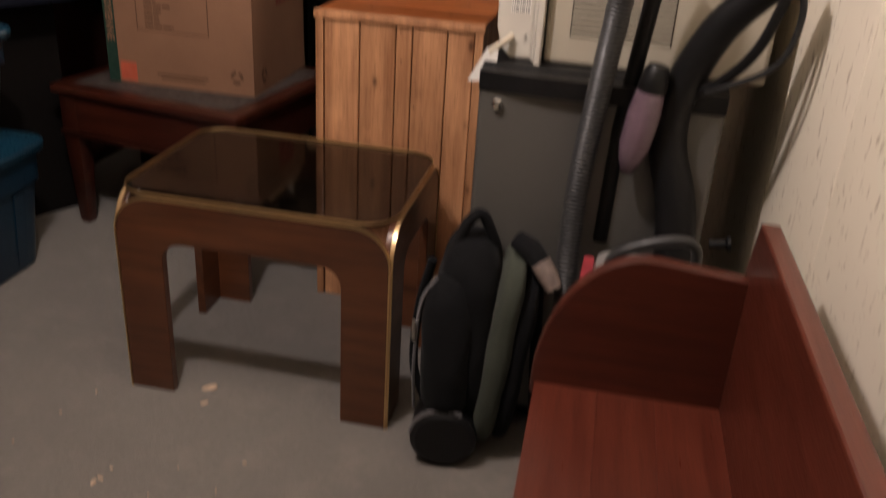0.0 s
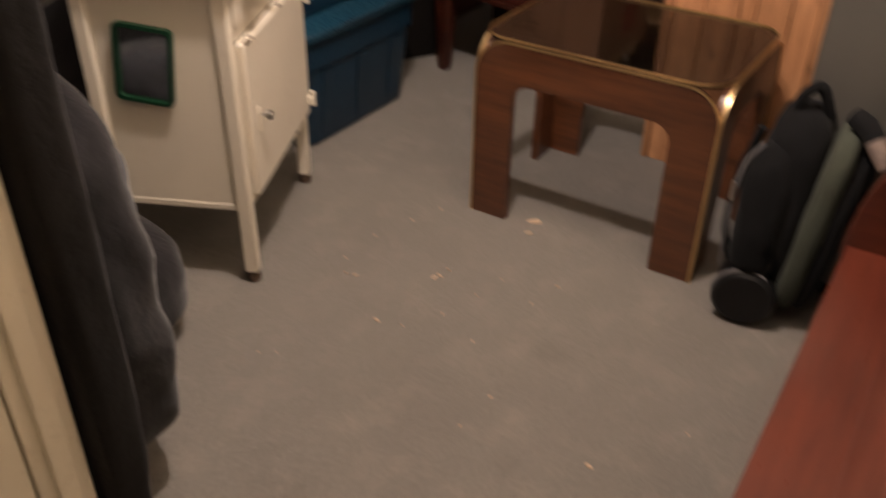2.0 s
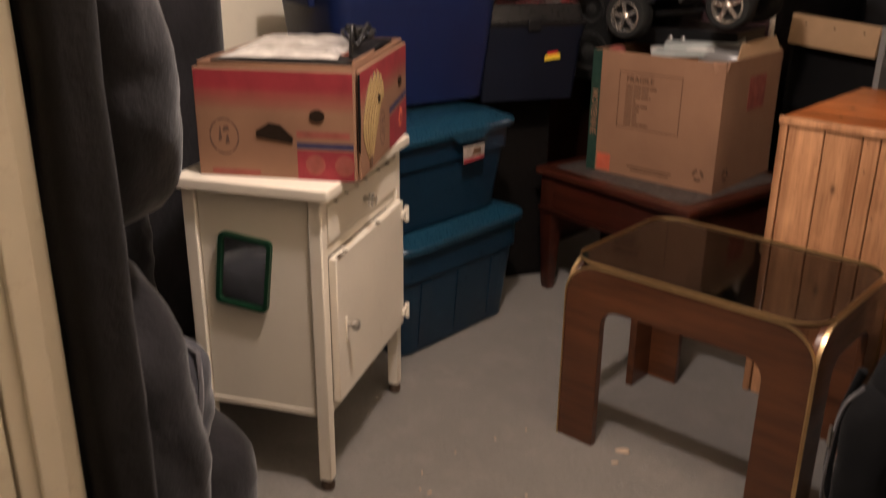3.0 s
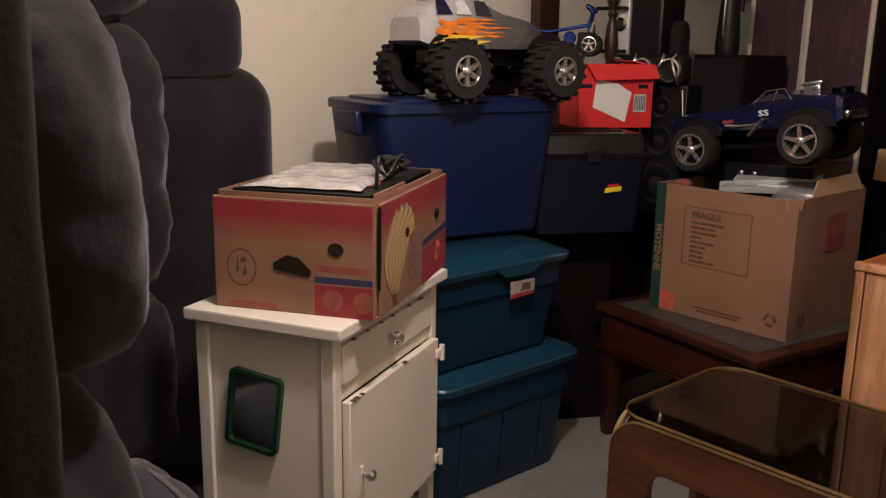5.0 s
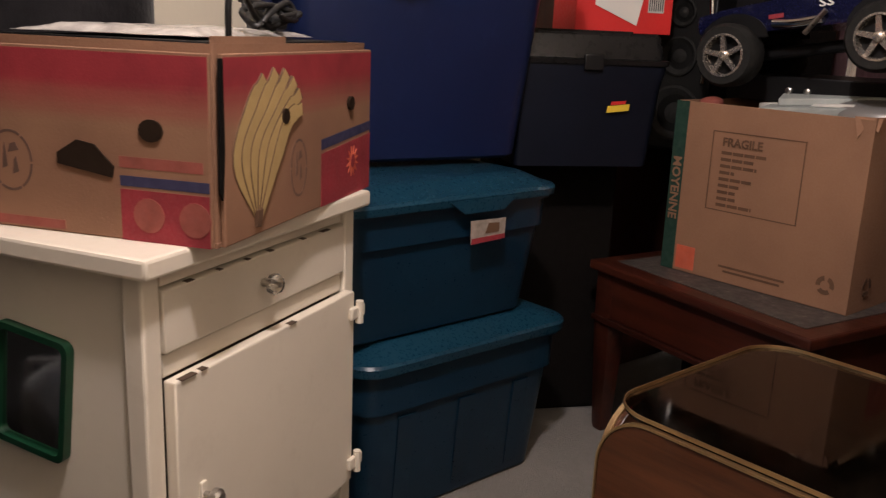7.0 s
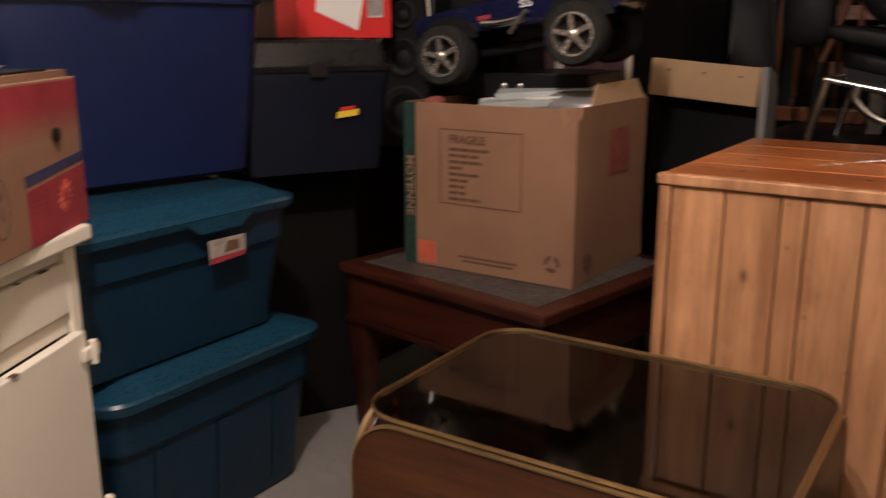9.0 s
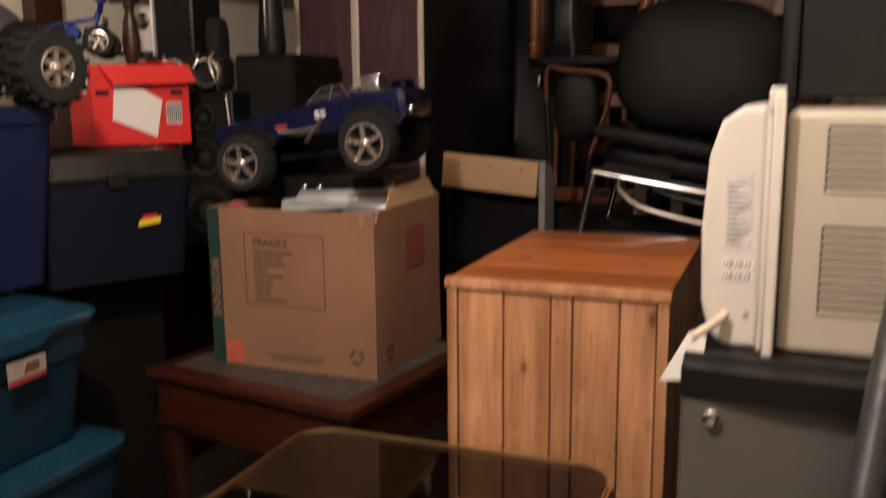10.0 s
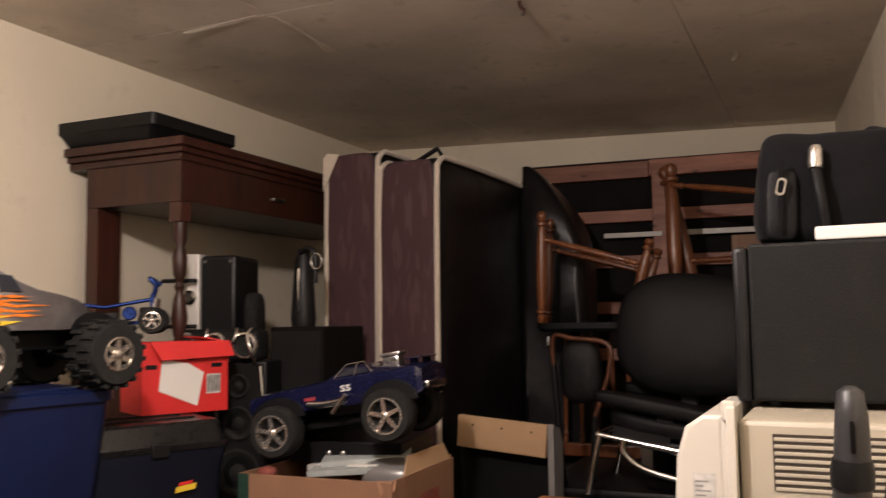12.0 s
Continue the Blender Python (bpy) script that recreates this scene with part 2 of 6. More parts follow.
M_CHAR = plain("charcoal_vinyl", (0.0075, 0.0075, 0.0072), 0.65, vary=0.2, big=5, fine=300, bump=0.25, dirt=0.1, dirt_c=(0.04, 0.037, 0.034), spec=0.2)
M_VAC_GREY = plain("grey_ribbed_hose", (0.030, 0.030, 0.031), 0.45, vary=0.15)
M_VAC_PURPLE = plain("translucent_mauve_plastic", (0.13, 0.085, 0.11), 0.2, vary=0.25, big=18, coat=0.5)
M_VAC_SILVER = plain("silver_grey_plastic", (0.30, 0.29, 0.28), 0.35, 0.3)
M_BAG = cloth("black_nylon", (0.006, 0.0062, 0.007), 700, 0.3, 0.03)
M_BAG_GREEN = cloth("grey_green_nylon", (0.05, 0.056, 0.044), 700, 0.2, 0.05)
M_BROWN = wood("dark_brown_wood", (0.018, 0.005, 0.003), (0.058, 0.016, 0.008), "z", 0.42, 0.8, coat=0.1)
M_CHAIRWOOD = wood("orange_turned_wood", (0.10, 0.030, 0.010), (0.225, 0.080, 0.028), "z", 0.32, 0.8, coat=0.25)
M_BOW = wood("dull_brown_bent_wood", (0.05, 0.016, 0.006), (0.13, 0.045, 0.018), "z", 0.4, 0.8)
M_SLAT = wood("pale_pine_slat", (0.28, 0.12, 0.06), (0.50, 0.26, 0.14), "x", 0.6, 0.7)


def damask():
    """Woven maroon border with large leaf shapes in a glossier thread."""
    m, t, n, b = nodes_of("maroon_damask")
    v = coords(t, (1, 1, 0.62))
    vo = n.new("ShaderNodeTexVoronoi")
    vo.inputs["Scale"].default_value = 9.0
    vo.inputs["Randomness"].default_value = 0.75
    warp = mixed(t, 0.35, v, n.new("ShaderNodeTexNoise").outputs["Color"], "ADD")
    t.links.new(warp, vo.inputs["Vector"])
    leaf = ramp_of(t, vo.outputs["Distance"], [(0.30, (1, 1, 1)), (0.42, (0, 0, 0))])
    col = mixed(t, leaf, (0.050, 0.019, 0.022), (0.066, 0.028, 0.031))
    col = mixed(t, ramp_of(t, noise_of(t, v, 6, 6), [(0.4, (0, 0, 0)), (0.7, (0.5, 0.5, 0.5))]), col, (0.04, 0.015, 0.018))
    t.links.new(col, b.inputs["Base Color"])
    t.links.new(ramp_of(t, vo.outputs["Distance"], [(0.30, (0.5, 0.5, 0.5)), (0.42, (0.8, 0.8, 0.8))]), b.inputs["Roughness"])
    b.inputs["Sheen Weight"].default_value = 0.1
    bumped(t, b, noise_of(t, v, 14, 5), 0.35, 0.006)
    return m


M_MAROON = damask()
M_DARKFACE = plain("black_plastic_wrap", (0.0065, 0.0055, 0.006), 0.36, vary=0.4, big=6, fine=9, bump=0.9, spec=0.35)
M_CREAMTAPE = cloth("cream_tape", (0.52, 0.45, 0.36), 600, 0.12)
M_RED = plain("bright_red_card", (0.62, 0.02, 0.018), 0.6, vary=0.1, big=6, fine=150)
M_CARBLUE = plain("metallic_blue_lacquer", (0.0075, 0.009, 0.044), 0.25, 0.3, 0.15, 10, 200, 0.02, coat=0.6)
M_WINDOW = plain("tinted_window", (0.02, 0.022, 0.03), 0.15, coat=0.5)
M_FLAME = plain("orange_flame_paint", (0.75, 0.20, 0.02), 0.35, vary=0.3, big=30, coat=0.4)
M_YELLOW = plain("yellow_sticker", (0.78, 0.55, 0.04), 0.5)
M_CABLE = plain("black_cable", (0.012, 0.012, 0.012), 0.5)
M_CORD = plain("beige_cord", (0.50, 0.44, 0.34), 0.5)
M_TRUNK = plain("dark_teal_vinyl", (0.012, 0.028, 0.03), 0.5, vary=0.3, big=8)
M_GREYPAPER = plain("grey_magazine", (0.42, 0.45, 0.43), 0.5, vary=0.2, big=10)
M_STICKER = plain("printed_grey_sticker", (0.52, 0.51, 0.48), 0.5, vary=0.25, big=60, fine=300)
M_LABEL = plain("dulled_paper_label", (0.30, 0.255, 0.22), 0.6, vary=0.35, big=45, fine=200)
M_SILVERBOARD = plain("brushed_silver_plastic", (0.62, 0.60, 0.56), 0.4, 0.15, 0.08, 10, 150, 0.03)
# Sofa velour in a paler tone: the light on it is in the colour.
M_LIT_VELOUR = cloth("lit_grey_velour", (0.036, 0.037, 0.045), vary=0.5, sheen=0.35, big=14.0)
M_RIM = plain("silver_plated_plastic", (0.56, 0.50, 0.43), 0.25, 0.8, 0.08, 10, 150, 0.03)
M_CAP = plain("scuffed_pinkish_plastic", (0.20, 0.155, 0.135), 0.6, vary=0.35, big=30, fine=200, bump=0.08)
M_STAMP = plain("faint_brown_ink", (0.115, 0.06, 0.042), 0.85, vary=0.3, big=60)
M_GROOVE = plain("grimy_groove", (0.45, 0.38, 0.28), 0.9)
M_VENT = plain("dark_vent_slot", (0.035, 0.026, 0.018), 0.8)


def faded_band():
    """Red print that thins out downwards over bare cardboard, in fine lines."""
    m, t, n, b = nodes_of("fading_red_print")
    c = n.new("ShaderNodeTexCoord")
    sep = n.new("ShaderNodeSeparateXYZ")
    t.links.new(c.outputs["Object"], sep.inputs[0])
    mr = n.new("ShaderNodeMapRange")
    mr.inputs["From Min"].default_value, mr.inputs["From Max"].default_value = 0.135, 0.222
    t.links.new(sep.outputs["Z"], mr.inputs["Value"])
    wob = n.new("ShaderNodeMath")
    wob.operation = "MULTIPLY_ADD"
    wob.inputs[1].default_value = 0.25
    t.links.new(noise_of(t, coords(t, (1, 1, 60), shift=False), 2.2, 3), wob.inputs[0])
    t.links.new(mr.outputs[0], wob.inputs[2])
    v = coords(t)
    card = ramp_of(t, noise_of(t, v, 5, 5), [(0.3, (0.20, 0.10, 0.057)), (0.7, (0.275, 0.142, 0.08))])
    red = ramp_of(t, noise_of(t, v, 14, 5), [(0.3, (0.20, 0.013, 0.020)), (0.7, (0.30, 0.024, 0.032))])
    col = mixed(t, ramp_of(t, wob.outputs[0], [(0.22, (0, 0, 0)), (0.55, (0.55, 0.55, 0.55)), (0.85, (1, 1, 1))]), card, red)
    t.links.new(col, b.inputs["Base Color"])
    b.inputs["Roughness"].default_value = 0.75
    bumped(t, b, noise_of(t, v, 220, 3), 0.15, 0.002)
    return m


M_PRINT_BAND = faded_band()
M_PRINT_FADE = plain("faded_red_print", (0.26, 0.066, 0.048), 0.8, vary=0.25, big=25)


def truck_paint():
    """Airbrushed shell: pearl white nose fading to a dark grey tail."""
    m, t, n, b = nodes_of("airbrushed_pearl_lacquer")
    c = n.new("ShaderNodeTexCoord")
    sep = n.new("ShaderNodeSeparateXYZ")
    t.links.new(c.outputs["Object"], sep.inputs[0])
    mr = n.new("ShaderNodeMapRange")
    mr.inputs["From Min"].default_value, mr.inputs["From Max"].default_value = -0.26, 0.18
    t.links.new(sep.outputs["X"], mr.inputs["Value"])
    col = ramp_of(t, mr.outputs[0], [(0.0, (0.55, 0.53, 0.50)), (0.30, (0.40, 0.38, 0.36)), (0.52, (0.12, 0.11, 0.11)), (1.0, (0.05, 0.046, 0.048))])
    col = mixed(t, ramp_of(t, noise_of(t, coords(t), 30, 4), [(0.5, (0, 0, 0)), (0.7, (0.3, 0.3, 0.3))]), col, (0.2, 0.19, 0.18))
    t.links.new(col, b.inputs["Base Color"])
    b.inputs["Roughness"].default_value, b.inputs["Metallic"].default_value, b.inputs["Coat Weight"].default_value = 0.3, 0.2, 0.5
    return m


M_TRUCK = truck_paint()
M_CRUMB = plain("pale_scrap", (0.55, 0.40, 0.28), 0.9)


# ---- shapes ----
def finish(bm, smooth=None):
    bmesh.ops.recalc_face_normals(bm, faces=bm.faces)
    if smooth is not None:
        for f in bm.faces:
            f.smooth = True
        for e in bm.edges:
            if len(e.link_faces) == 2 and e.calc_face_angle(0) > radians(smooth):
                e.smooth = False
    return bm


def box(x0, x1, y0, y1, z0, z1, r=0.0, seg=2):
    bm = bmesh.new()
    bmesh.ops.create_cube(bm, size=1)
    for v in bm.verts:
        v.co = Vector((x0 + (v.co.x + 0.5) * (x1 - x0), y0 + (v.co.y + 0.5) * (y1 - y0), z0 + (v.co.z + 0.5) * (z1 - z0)))
    if r:
        bmesh.ops.bevel(bm, geom=list(bm.edges), offset=r, segments=seg, affect="EDGES", profile=0.5)
    return finish(bm, 20 if r and r < 0.015 else 40 if r else None)


def join(*bms):
    out = bmesh.new()
    for b in bms:
        me = bpy.data.meshes.new("tmp")
        b.to_mesh(me)
        b.free()
        out.from_mesh(me)
        bpy.data.meshes.remove(me)
    return out


def moved(bm, m):
    bm.transform(m)
    return bm


def ring_rect(hx, hy, r, n=5):
    pts = []
    r = min(r, hx, hy)
    for cx, cy, a in ((hx - r, hy - r, 0), (-hx + r, hy - r, 90), (-hx + r, -hy + r, 180), (hx - r, -hy + r, 270)):
        for i in range(n):
            q = radians(a + 90 * i / (n - 1))
            pts.append((cx + r * math.cos(q), cy + r * math.sin(q)))
    return pts


def loft(rings, cap=True, smooth=35):
    """Skin through rings of equally many (x, y, z) points."""
    bm = bmesh.new()
    rows = [[bm.verts.new(p) for p in ring] for ring in rings]
    n = len(rows[0])
    for a, b in zip(rows, rows[1:]):
        for i in range(n):
            bm.faces.new((a[i], a[(i + 1) % n], b[(i + 1) % n], b[i]))
    if cap:
        bm.faces.new(rows[0][::-1])
        bm.faces.new(rows[-1])
    return finish(bm, smooth)


def rects(sections, n=5):
    """Rounded rectangles (z, half x, half y, radius) skinned upwards."""
    return loft([[(x, y, z) for x, y in ring_rect(hx, hy, r, n)] for z, hx, hy, r in sections])


def lathe(profile, seg=20, smooth=40):
    """Profile of (radius, z) turned round z."""
    return loft([[(r * math.cos(2 * math.pi * i / seg), r * math.sin(2 * math.pi * i / seg), z) for i in range(seg)] for r, z in profile], smooth=smooth)


def hoop(profile, seg=26, smooth=40):
    """A closed ring profile of (radius, z) turned round z."""
    pr = profile + [profile[0]]
    return loft([[(r * math.cos(2 * math.pi * i / seg), r * math.sin(2 * math.pi * i / seg), z) for i in range(seg)] for r, z in pr], cap=False, smooth=smooth)


def tube(points, radius, seg=10, smooth=60):
    pts = [Vector(p) for p in points]
    rad = radius if isinstance(radius, (list, tuple)) else [radius] * len(pts)
    rings, up = [], None
    for i, p in enumerate(pts):
        d = (pts[min(i + 1, len(pts) - 1)] - pts[max(i - 1, 0)]).normalized()
        if up is None:
            up = d.orthogonal().normalized()
        up = (up - d * up.dot(d)).normalized()
        side = d.cross(up)
        rings.append([p + rad[i] * (math.cos(2 * math.pi * k / seg) * up + math.sin(2 * math.pi * k / seg) * side) for k in range(seg)])
    return loft(rings, smooth=smooth)


def smooth_path(ctrl, n=8):
    """Catmull-Rom points through the controls."""
    c = [Vector(p) for p in ctrl]
    c = [2 * c[0] - c[1]] + c + [2 * c[-1] - c[-2]]
    out = []
    for i in range(1, len(c) - 2):
        for k in range(n):
            u = k / n
            a, b, d, e = c[i - 1:i + 3]
            out.append(0.5 * ((2 * b) + (d - a) * u + (2 * a - 5 * b + 4 * d - e) * u * u + (3 * b - a - 3 * d + e) * u ** 3))
    return out + [c[-2]]


def prism(poly, depth, m=None, r=0.0):
    """A flat outline (x, z) made depth thick along y from 0."""
    bm = bmesh.new()
    a = [bm.verts.new((x, 0, z)) for x, z in poly]
    b = [bm.verts.new((x, depth, z)) for x, z in poly]
    n = len(poly)
    fa, fb = bm.faces.new(a), bm.faces.new(b[::-1])
    for i in range(n):
        bm.faces.new((a[i], b[i], b[(i + 1) % n], a[(i + 1) % n]))
    finish(bm)
    if r:
        edges = [e for e in bm.edges if (fa in e.link_faces) or (fb in e.link_faces)]
        bmesh.ops.bevel(bm, geom=edges, offset=r, segments=2, affect="EDGES", profile=0.5)
        finish(bm, 20)
    if m:
        bm.transform(m)
    return bm


def frame_prism(outer, inner, depth):
    """A ring-shaped plate between two outlines with equally many (x, z) points."""
    bm = bmesh.new()
    n = len(outer)
    rows = [[bm.verts.new((x, y, z)) for x, z in ring] for ring, y in ((outer, 0), (inner, 0), (inner, depth), (outer, depth))]
    for k in range(4):
        a, b = rows[k], rows[(k + 1) % 4]
        for i in range(n):
            bm.faces.new((a[i], a[(i + 1) % n], b[(i + 1) % n], b[i]))
    return finish(bm, 40)


def cushion(sx, sy, sz, p=5.0, puff=0.06, wrinkle=0.006, cuts=10, seed=0.0):
    """A stuffed cushion about its centre: rounded, bulging, with slack creases."""
    bm = bmesh.new()
    bmesh.ops.create_cube(bm, size=2)
    bmesh.ops.subdivide_edges(bm, edges=list(bm.edges), cuts=cuts, use_grid_fill=True)
    for v in bm.verts:
        c = v.co.copy()
        big = max(abs(q) for q in c)
        k = big / (sum(abs(q) ** p for q in c) ** (1 / p))
        c *= k
        bulge = 1 + puff * (1 - c.x * c.x) * (1 - c.z * c.z)
        q = Vector((c.x * sx / 2, c.y * sy / 2 * bulge, c.z * sz / 2))
        w = noise.noise(q * 9 + Vector((seed, 0, 0))) + 0.6 * noise.noise(q * 22 + Vector((0, seed, 0)))
        v.co = q + c.normalized() * w * wrinkle
    return finish(bm, 80)


def thing(name, m, label, category, group="", kind=""):
    ob = new(name)
    ob.empty_display_size = 0.05
    ob.matrix_basis = m
    return tagged(ob, label, category, group, kind)


def part(name, bm, material, parent, label="", m=None):
    me = bpy.data.meshes.new(name)
    bm.to_mesh(me)
    bm.free()
    me.materials.append(material)
    ob = new(name, me)
    ob.parent = parent
    if m is not None:
        ob.matrix_basis = m
    return tagged(ob, label)


def again(name, me, parent, m=None):
    """One more piece on a mesh that is already there."""
    ob = new(name, me)
    ob.parent = parent
    if m is not None:
        ob.matrix_basis = m
    return ob


def solid(name, bm, material, label, category="", kind="", group="", m=None):
    ob = part(name, bm, material, None, label, m)
    return tagged(ob, "", category, group, kind)


def words(text, size, material, parent, m, name="lettering", label="", deep=0.0006):
    cu = bpy.data.curves.new("tmp_text", "FONT")
    cu.body, cu.size, cu.extrude, cu.align_x = text, size, deep, "LEFT"
    cu.offset = size * 0.022
    cu.resolution_u = 2
    ob = bpy.data.objects.new("tmp_text", cu)
    scene.collection.objects.link(ob)
    bpy.context.view_layer.update()
    me = bpy.data.meshes.new_from_object(ob)
    bpy.data.objects.remove(ob)
    me.name = name
    me.materials.append(material)
    o = new(name, me)
    o.parent = parent
    o.matrix_basis = m
    return tagged(o, label)


FRONT = pose(0, 0, 0, 90)            # lays x-y drawings onto the front face (facing -y)


def arc(cx, cz, rx, rz, a0, a1, n=8):
    return [(cx + rx * math.cos(radians(a0 + (a1 - a0) * i / n)), cz + rz * math.sin(radians(a0 + (a1 - a0) * i / n))) for i in range(n + 1)]


# ---- the room ----
H = 2.32
WX = -2.43                                    # left wall


def right_x(y):
    return 0.085 + 0.081 * (5.3 - y)


def back_y(x):
    return 4.90 + 0.16 * (x - WX)


def slab(name, x0, x1, y0, y1, z0, z1, material, label, category):
    return solid(name, box(x0, x1, y0, y1, z0, z1), material, label, category, "structure")


slab("floor", -2.6, 1.4, -1.8, 5.6, -0.08, 0.0, M_CARPET, "worn grey-beige carpet with stains and crumbs", "floor")
slab("wall_left", WX - 0.1, WX, -0.1, 5.5, 0, H, M_WALL, "plain cream painted wall", "wall")
bw = (0.35 - WX) / math.cos(math.atan(0.16))
solid("wall_back", box(-0.1, bw, 0, 0.1, 0, H), M_WALL, "plain cream painted wall", "wall", "structure",
      m=pose(WX, back_y(WX), 0, 0, 0, math.degrees(math.atan(0.16))))
RW = pose(right_x(-1.8), -1.8, 0, 0, 0, 90 + math.degrees(math.atan(0.081)))
wall_right = solid("wall_right", box(0, 7.3, -0.1, -0.006, 0, H), M_GROOVE, "cream wood-effect panelling with upright grooves", "wall", "structure", m=RW)
panel_mesh = None
for i in range(18):
    if panel_mesh is None:
        p = part("panel", box(0.001, 0.4035, -0.008, 0.0, 0, H, 0.0015, 1), M_PANEL, wall_right, "", pose(0, 0, 0))
        panel_mesh = p.data
    else:
        again("panel", panel_mesh, wall_right, pose(0.405 * i, 0, 0))
# ceiling boards with open seams in one mesh
boards = []
for x0, x1 in ((-2.6, -1.62), (-1.62, -0.40), (-0.40, 0.82), (0.82, 1.2)):
    for y0, y1 in ((-1.8, 0.26), (0.26, 2.70), (2.70, 5.14), (5.14, 5.6)):
        boards.append(box(x0 + 0.001, x1 - 0.001, y0 + 0.001, y1 - 0.001, H, H + 0.012, 0.0015, 1))
# loose ends of joint tape curling off the seams
for x, y, turn, ln, drop in ((-1.62, 2.72, 0, 0.36, 0.016), (-1.66, 2.70, 90, 0.30, 0.010), (-1.605, 2.55, 180, 0.22, 0.007), (-0.27, 3.79, 8, 0.10, 0.008)):
    rings = []
    for i in range(9):
        f = i / 8
        w, z = 0.011 * (1 - 0.35 * f) + 0.002 * math.sin(5 * f), H - 0.0025 - drop * f ** 2.5
        rings.append([(0.008 * math.sin(3.2 * f) - w, ln * f, z), (0.008 * math.sin(3.2 * f) + w, ln * f, z - 0.3 * drop * f), (0.008 * math.sin(3.2 * f) + w, ln * f, z + 0.0012 - 0.3 * drop * f), (0.008 * math.sin(3.2 * f) - w, ln * f, z + 0.0012)])
    boards.append(moved(loft(rings), pose(x, y, 0, 0, 0, turn)))
boards.append(box(-2.6, 1.2, -1.8, 5.6, H + 0.012, H + 0.1))
solid("ceiling", join(*boards), M_CEIL, "stained off-white board ceiling with visible seams", "ceiling", "structure")
# wall with the doorway
slab("wall_near", WX, -0.857, 0.095, 0.256, 0, H, M_WALL, "plain cream painted wall beside the doorway", "wall")
slab("wall_over_door", -0.857, right_x(0.18), 0.095, 0.256, 2.053, H, M_WALL, "plain cream painted wall over the doorway", "wall")
frame_ob = thing("door_frame", pose(0, 0, 0), "cream painted wooden door frame with chipped edges", "door frame", kind="structure")
part("jamb", box(-0.857, -0.837, 0.189, 0.268, 0, 2.05, 0.003), M_TRIM, frame_ob)
part("jamb", box(-0.857, -0.839, 0.075, 0.185, 0, 2.05, 0.003), M_TRIM, frame_ob)
part("door_stop", box(-0.837, -0.825, 0.212, 0.246, 0, 2.05, 0.003), M_TRIM, frame_ob)
part("casing", box(-0.932, -0.844, 0.256, 0.273, 0, 2.10, 0.004), M_TRIM, frame_ob)
part("casing", box(-0.932, -0.844, 0.073, 0.095, 0, 2.10, 0.004), M_TRIM, frame_ob)
part("head_jamb", box(-0.859, right_x(0.18), 0.08, 0.268, 2.035, 2.052, 0.003), M_TRIM, frame_ob)
slab("wall_hall_side", -1.9, -1.8, -1.8, 0.095, 0, H, M_WALL, "plain cream hall wall", "wall")
slab("wall_hall_end", -1.9, 1.0, -1.9, -1.8, 0, H, M_WALL, "plain cream hall wall", "wall")


# ---- bench ----
def bench():
    ob = thing("bench", pose(0.016, 0.355, 0, 0, 0, 2.2), "dark red mahogany bench with curved ends against the panelled wall", "bench")
    L = 0.955
    seat = part("seat", box(0.004, 0.31, 0.030, L - 0.030, 0.393, 0.408), M_MAHOG, ob)
    for x0, x1 in ((0.0, 0.1048), (0.105, 0.1998), (0.20, 0.312)):
        part("plank", box(x0, x1, 0.028, L - 0.028, 0.4085, 0.42), M_MAHOG, seat)
    arm = [(0.03, 0.0), (0.30, 0.0), (0.315, 0.655)] + arc(0.16, 0.42, 0.168, 0.25, 86, 180, 12) + [(-0.008, 0.398), (0.03, 0.385)]
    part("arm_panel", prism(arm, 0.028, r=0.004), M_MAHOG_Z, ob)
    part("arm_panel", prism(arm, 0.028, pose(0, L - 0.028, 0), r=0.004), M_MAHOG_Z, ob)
    back = [(0.06, 0.0), (L - 0.06, 0.0), (L + 0.012, 0.10), (L + 0.012, 0.30), (L - 0.03, 0.405), (0.045, 0.395), (0.005, 0.385), (-0.02, 0.355), (-0.03, 0.30), (-0.028, 0.15), (0.0, 0.06)]
    bb = prism(back, 0.03, r=0.004)
    bb.transform(pose(0.334, 0, 0.385, -2.5) @ pose(0, 0, 0, 0, 0, 90))
    part("backrest", bb, M_MAHOG, ob)
    part("apron", box(0.012, 0.03, 0.028, L - 0.028, 0.31, 0.395, 0.002), M_MAHOG, ob)
    part("stretcher", box(0.15, 0.175, 0.028, L - 0.028, 0.1, 0.17, 0.003), M_MAHOG, ob)


bench()


